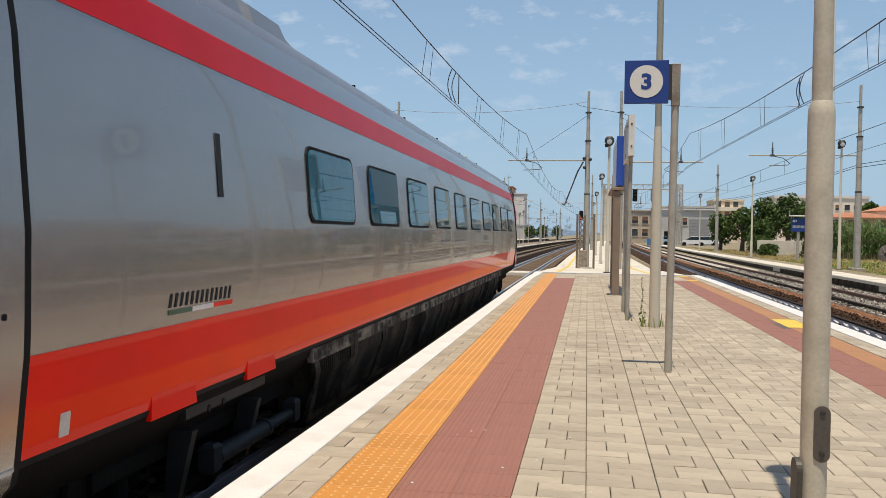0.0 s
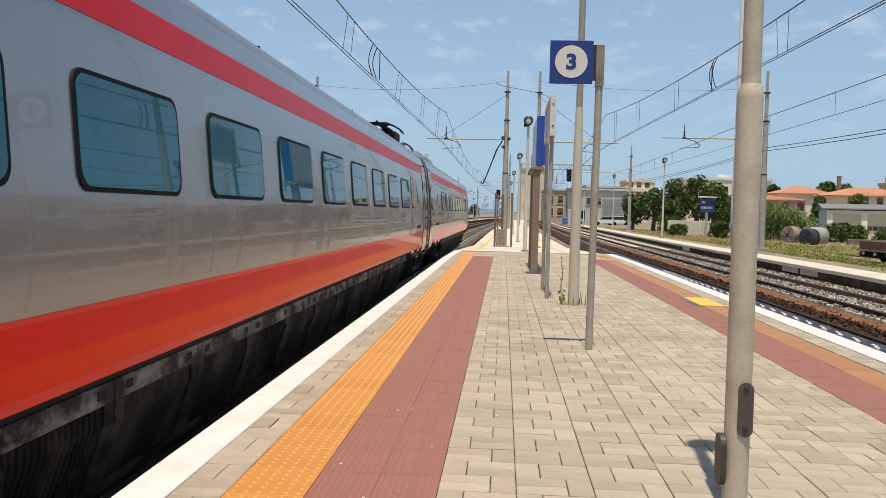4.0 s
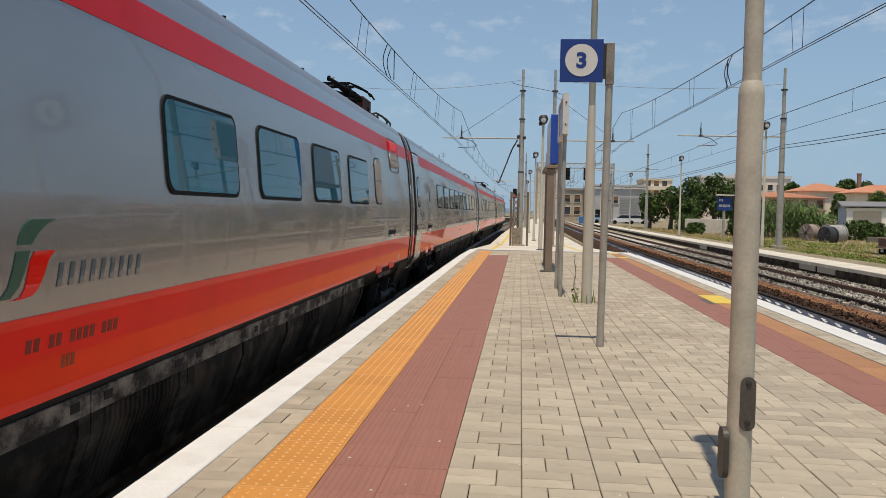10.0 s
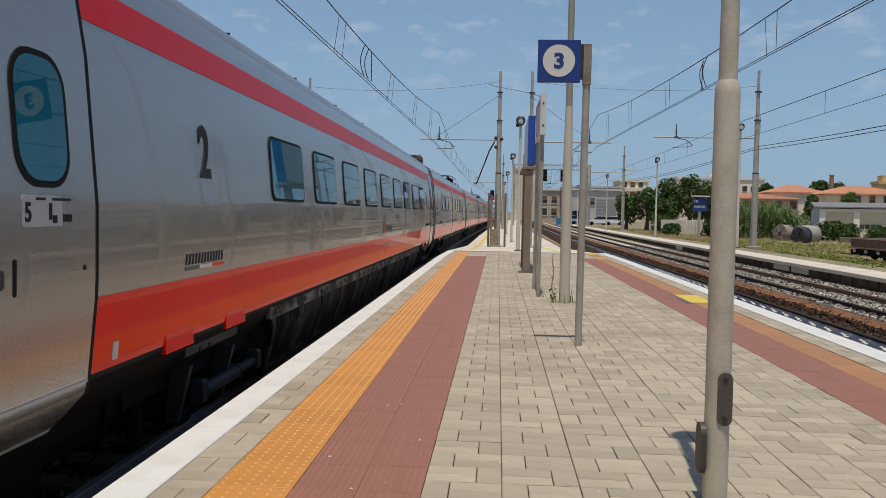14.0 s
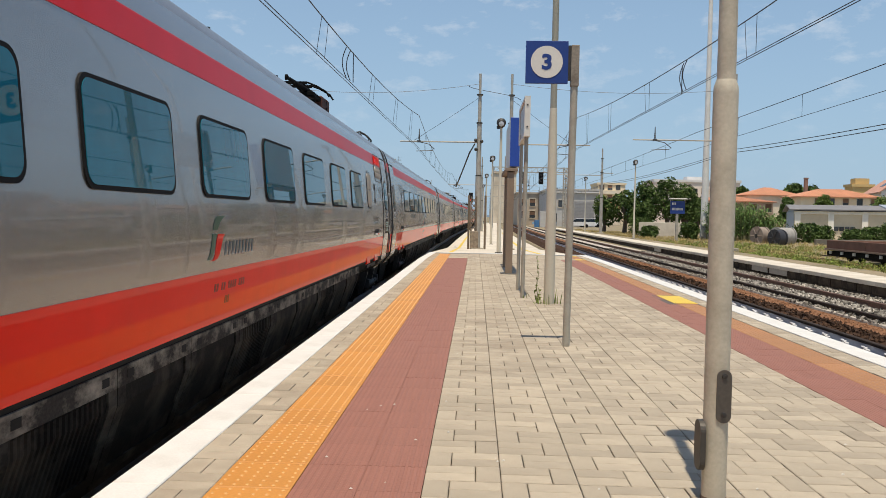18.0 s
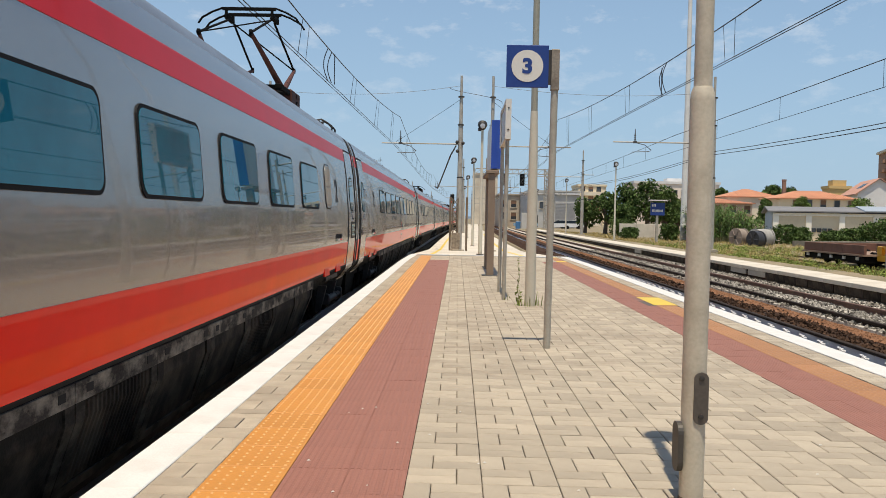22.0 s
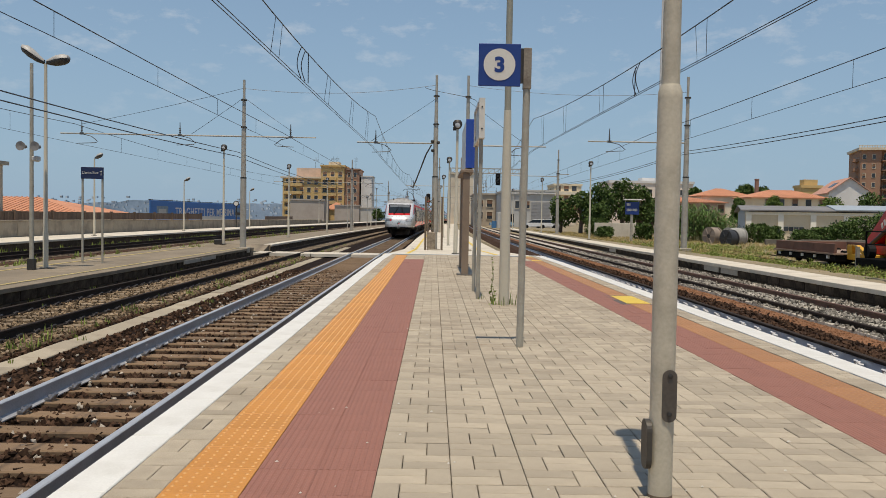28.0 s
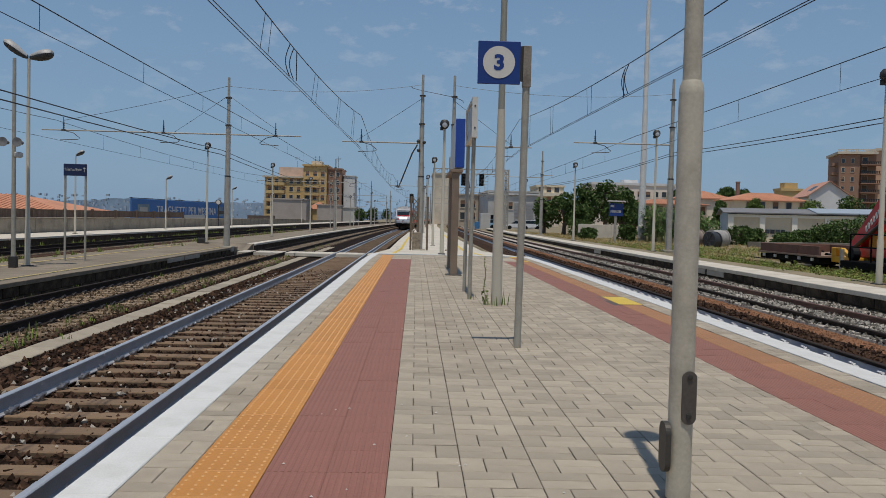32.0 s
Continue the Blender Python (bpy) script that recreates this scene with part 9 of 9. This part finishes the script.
def lay(x, y, w, d, me):
    """One paving block; the nearest are objects, the others join."""
    global count
    if x < PAVE_R < x + w - 0.02 and x > 0:
        w = PAVE_R - x
        me = None
        if w < 0.02:
            return
    if PAVE_R - 0.02 < x < RED_R:
        return
    z = pr.uniform(-0.0022, 0.0016)
    if me is not None and count < 300 and 3.55 < y < 7.0 and -0.3 < x < 2.2:
        ob = part("paver", me, None, plat)
        ob.location = (x, y, z)
        ob.rotation_euler = (pr.uniform(-0.006, 0.006), pr.uniform(-0.006, 0.006), pr.uniform(-0.006, 0.006))
        count += 1
        return
    a, b, c, d2 = pr.uniform(-1, 1) * 0.001, pr.uniform(-1, 1) * 0.001, pr.uniform(-1, 1) * 0.001, pr.uniform(-1, 1) * 0.001
    x0, x1, y0, y1, t = x + GAP, x + w - GAP, y + GAPY, y + d - GAPY, 0.004
    rest.add([(x0, y0, -0.034), (x1, y0, -0.034), (x1, y1, -0.034), (x0, y1, -0.034), (x0, y0, z - t), (x1, y0, z - t), (x1, y1, z - t), (x0, y1, z - t),
              (x0 + t, y0 + t, z + a), (x1 - t, y0 + t, z + b), (x1 - t, y1 - t, z + c), (x0 + t, y1 - t, z + d2)],
             [(0, 1, 5, 4), (1, 2, 6, 5), (2, 3, 7, 6), (3, 0, 4, 7), (4, 5, 9, 8), (5, 6, 10, 9), (6, 7, 11, 10), (7, 4, 8, 11), (8, 9, 10, 11)])


rows = int((PLAT_END - 0.4 - 1.194) / (2 * U))
for j in range(rows):
    y = 1.194 + 2 * U * j
    for k in range(8):
        x = PAVE_L + 3 * U * k
        if j % 2:
            lay(x, y, U, 2 * U, P_TALL), lay(x + U, y, 2 * U, U, P_WIDE), lay(x + U, y + U, 2 * U, U, P_WIDE)
        else:
            lay(x, y, 2 * U, U, P_WIDE), lay(x, y + U, 2 * U, U, P_WIDE), lay(x + 2 * U, y, U, 2 * U, P_TALL)
    for x in (WHITE_L, ORANGE_R + 0.02):
        if j % 2 == 1:
            lay(x, y, 0.245, U, G_WIDE), lay(x, y + U, 0.245, U, G_WIDE)
        else:
            lay(x, y, 0.1225, 2 * U, G_TALL), lay(x + 0.1225, y, 0.1225, 2 * U, G_TALL)
part("pavers_further_off", rest, PAVER, plat, kind="stuff")
part("platform_rear", Geo().box(PAVE_L, PAVE_R, -14, 1.19, -0.034, -0.001), PAVER, plat)
for x0, x1, m_ in ((WHITE_L, ORANGE_L, PAVER), (ORANGE_L, RED_L, ORANGE), (RED_L, PAVE_L, REDTILE), (PAVE_R, RED_R, REDTILE), (RED_R, ORANGE_R, ORANGE_WORN), (ORANGE_R, WHITE_R, PAVER)):
    part("strip_rear", Geo().box(x0, x1, -14, 1.19, -0.034, -0.001), m_, plat)


def tactile(w, d, mats=(ORANGE, STUD)):
    g = Geo().box(0.002, w - 0.002, 0.002, d - 0.002, -0.034, 0.001, bev=0.003)
    n = 6
    for i in range(n):
        for j in range(n):
            cx, cy = w * (i + 0.5) / n, d * (j + 0.5) / n
            g.lathe((cx, cy, 0.0), [(0.0125, 0.0), (0.007, 0.0055)], 6, mi=1)
    return mesh_of("tactile_tile", g, list(mats))


def ribbed(w, d):
    g = Geo().box(0.0007, w - 0.0007, 0.0005, d - 0.0005, -0.034, -0.001, bev=0.0006)
    n = 9
    for i in range(n):
        cx = w * (i + 0.5) / n
        g.loft([[(cx - 0.012, y, -0.003), (cx + 0.012, y, -0.003), (cx + 0.008, y, 0.0010), (cx - 0.008, y, 0.0010)] for y in (0.0015, d - 0.0015)])
    return mesh_of("red_tile", g, REDTILE)


T_L, T_R = tactile(RED_L - ORANGE_L, 0.40), tactile(ORANGE_R - RED_R, 0.40, (ORANGE_WORN, STUD_WORN))
R_L, R_R = ribbed((PAVE_L - RED_L) / 2, 0.40), ribbed((RED_R - PAVE_R) / 2, 0.40)
for j in range(int((PLAT_END - 4.0 - 1.2) / 0.4) + 8):
    y = 1.2 + 0.4 * j
    if y > PLAT_END - 0.75:
        break
    for me, x in ((T_L, ORANGE_L), (T_R, RED_R)):
        if me is T_R and 13.2 < y < 14.6:
            continue
        ob = part("tactile_tile", me, None, plat)
        ob.location = (x, y, pr.uniform(-0.001, 0.001))
    if y < 26.2:
        for me, x0, w in ((R_L, RED_L, (PAVE_L - RED_L) / 2), (R_R, PAVE_R, (RED_R - PAVE_R) / 2)):
            for k in (0, 1):
                ob = part("red_tile", me, None, plat)
                ob.location = (x0 + w * k, y, pr.uniform(-0.001, 0.001))
    else:
        part("filler_slab", Geo().box(RED_L + 0.003, PAVE_L - 0.003, y, y + 0.396, -0.03, 0.0), PAVER, plat)
        part("filler_slab", Geo().box(PAVE_R + 0.003, RED_R - 0.003, y, y + 0.396, -0.03, 0.0), PAVER, plat)
cover = thing("hatch_cover", (0, 0, 0), "yellow-painted inspection cover with a dark frame", "cover")
part("frame", Geo().box(RED_R - 0.13, ORANGE_R + 0.05, 13.25, 14.8, -0.03, 0.0005), mat("cover_frame", (0.10, 0.08, 0.07), 0.8, vary=0.2), cover)
part("cover", Geo().box(RED_R - 0.02, ORANGE_R + 0.03, 13.4, 14.7, -0.02, 0.005), YELLOW, cover)
for y in (26.5, 29.0):
    part("yellow_patch", Geo().box(RED_R, ORANGE_R, y, y + 0.5, 0.002, 0.004), YELLOW, plat)
crumbs = Geo()
for _ in range(34):
    cx, cy, cr = pr.uniform(-0.85, 0.2) if pr.random() < 0.8 else pr.uniform(0.2, 2.4), 3.6 + 12 * pr.random() ** 2, pr.uniform(0.004, 0.011)
    crumbs.add([(cx + cr, cy, 0.002), (cx - cr * 0.6, cy + cr, 0.002), (cx - cr, cy - cr * 0.7, 0.002), (cx, cy, 0.004 + cr * 0.6)], [(0, 1, 3), (1, 2, 3), (2, 0, 3)])
tagged(part("litter", crumbs, SIGNWHITE, kind="stuff"), "tiny pale crumbs scattered over the paving", "litter")


def motions():
    for k, c in enumerate(CARS):
        # the joint lies at the rear of the first car and at the front of the second
        off = CAR / 2 - CAR * k
        rows = []
        for t, s in TRAIN_RUN:
            y = s + off
            rows.append((t, pose(TRAIN_X + (bend(y - 8.5) + bend(y + 8.5)) / 2, y, RAIL_Z, 0, 0, -math.degrees(math.atan2(bend(y + 8.5) - bend(y - 8.5), 17)))))
        walk(c, rows)


motions()
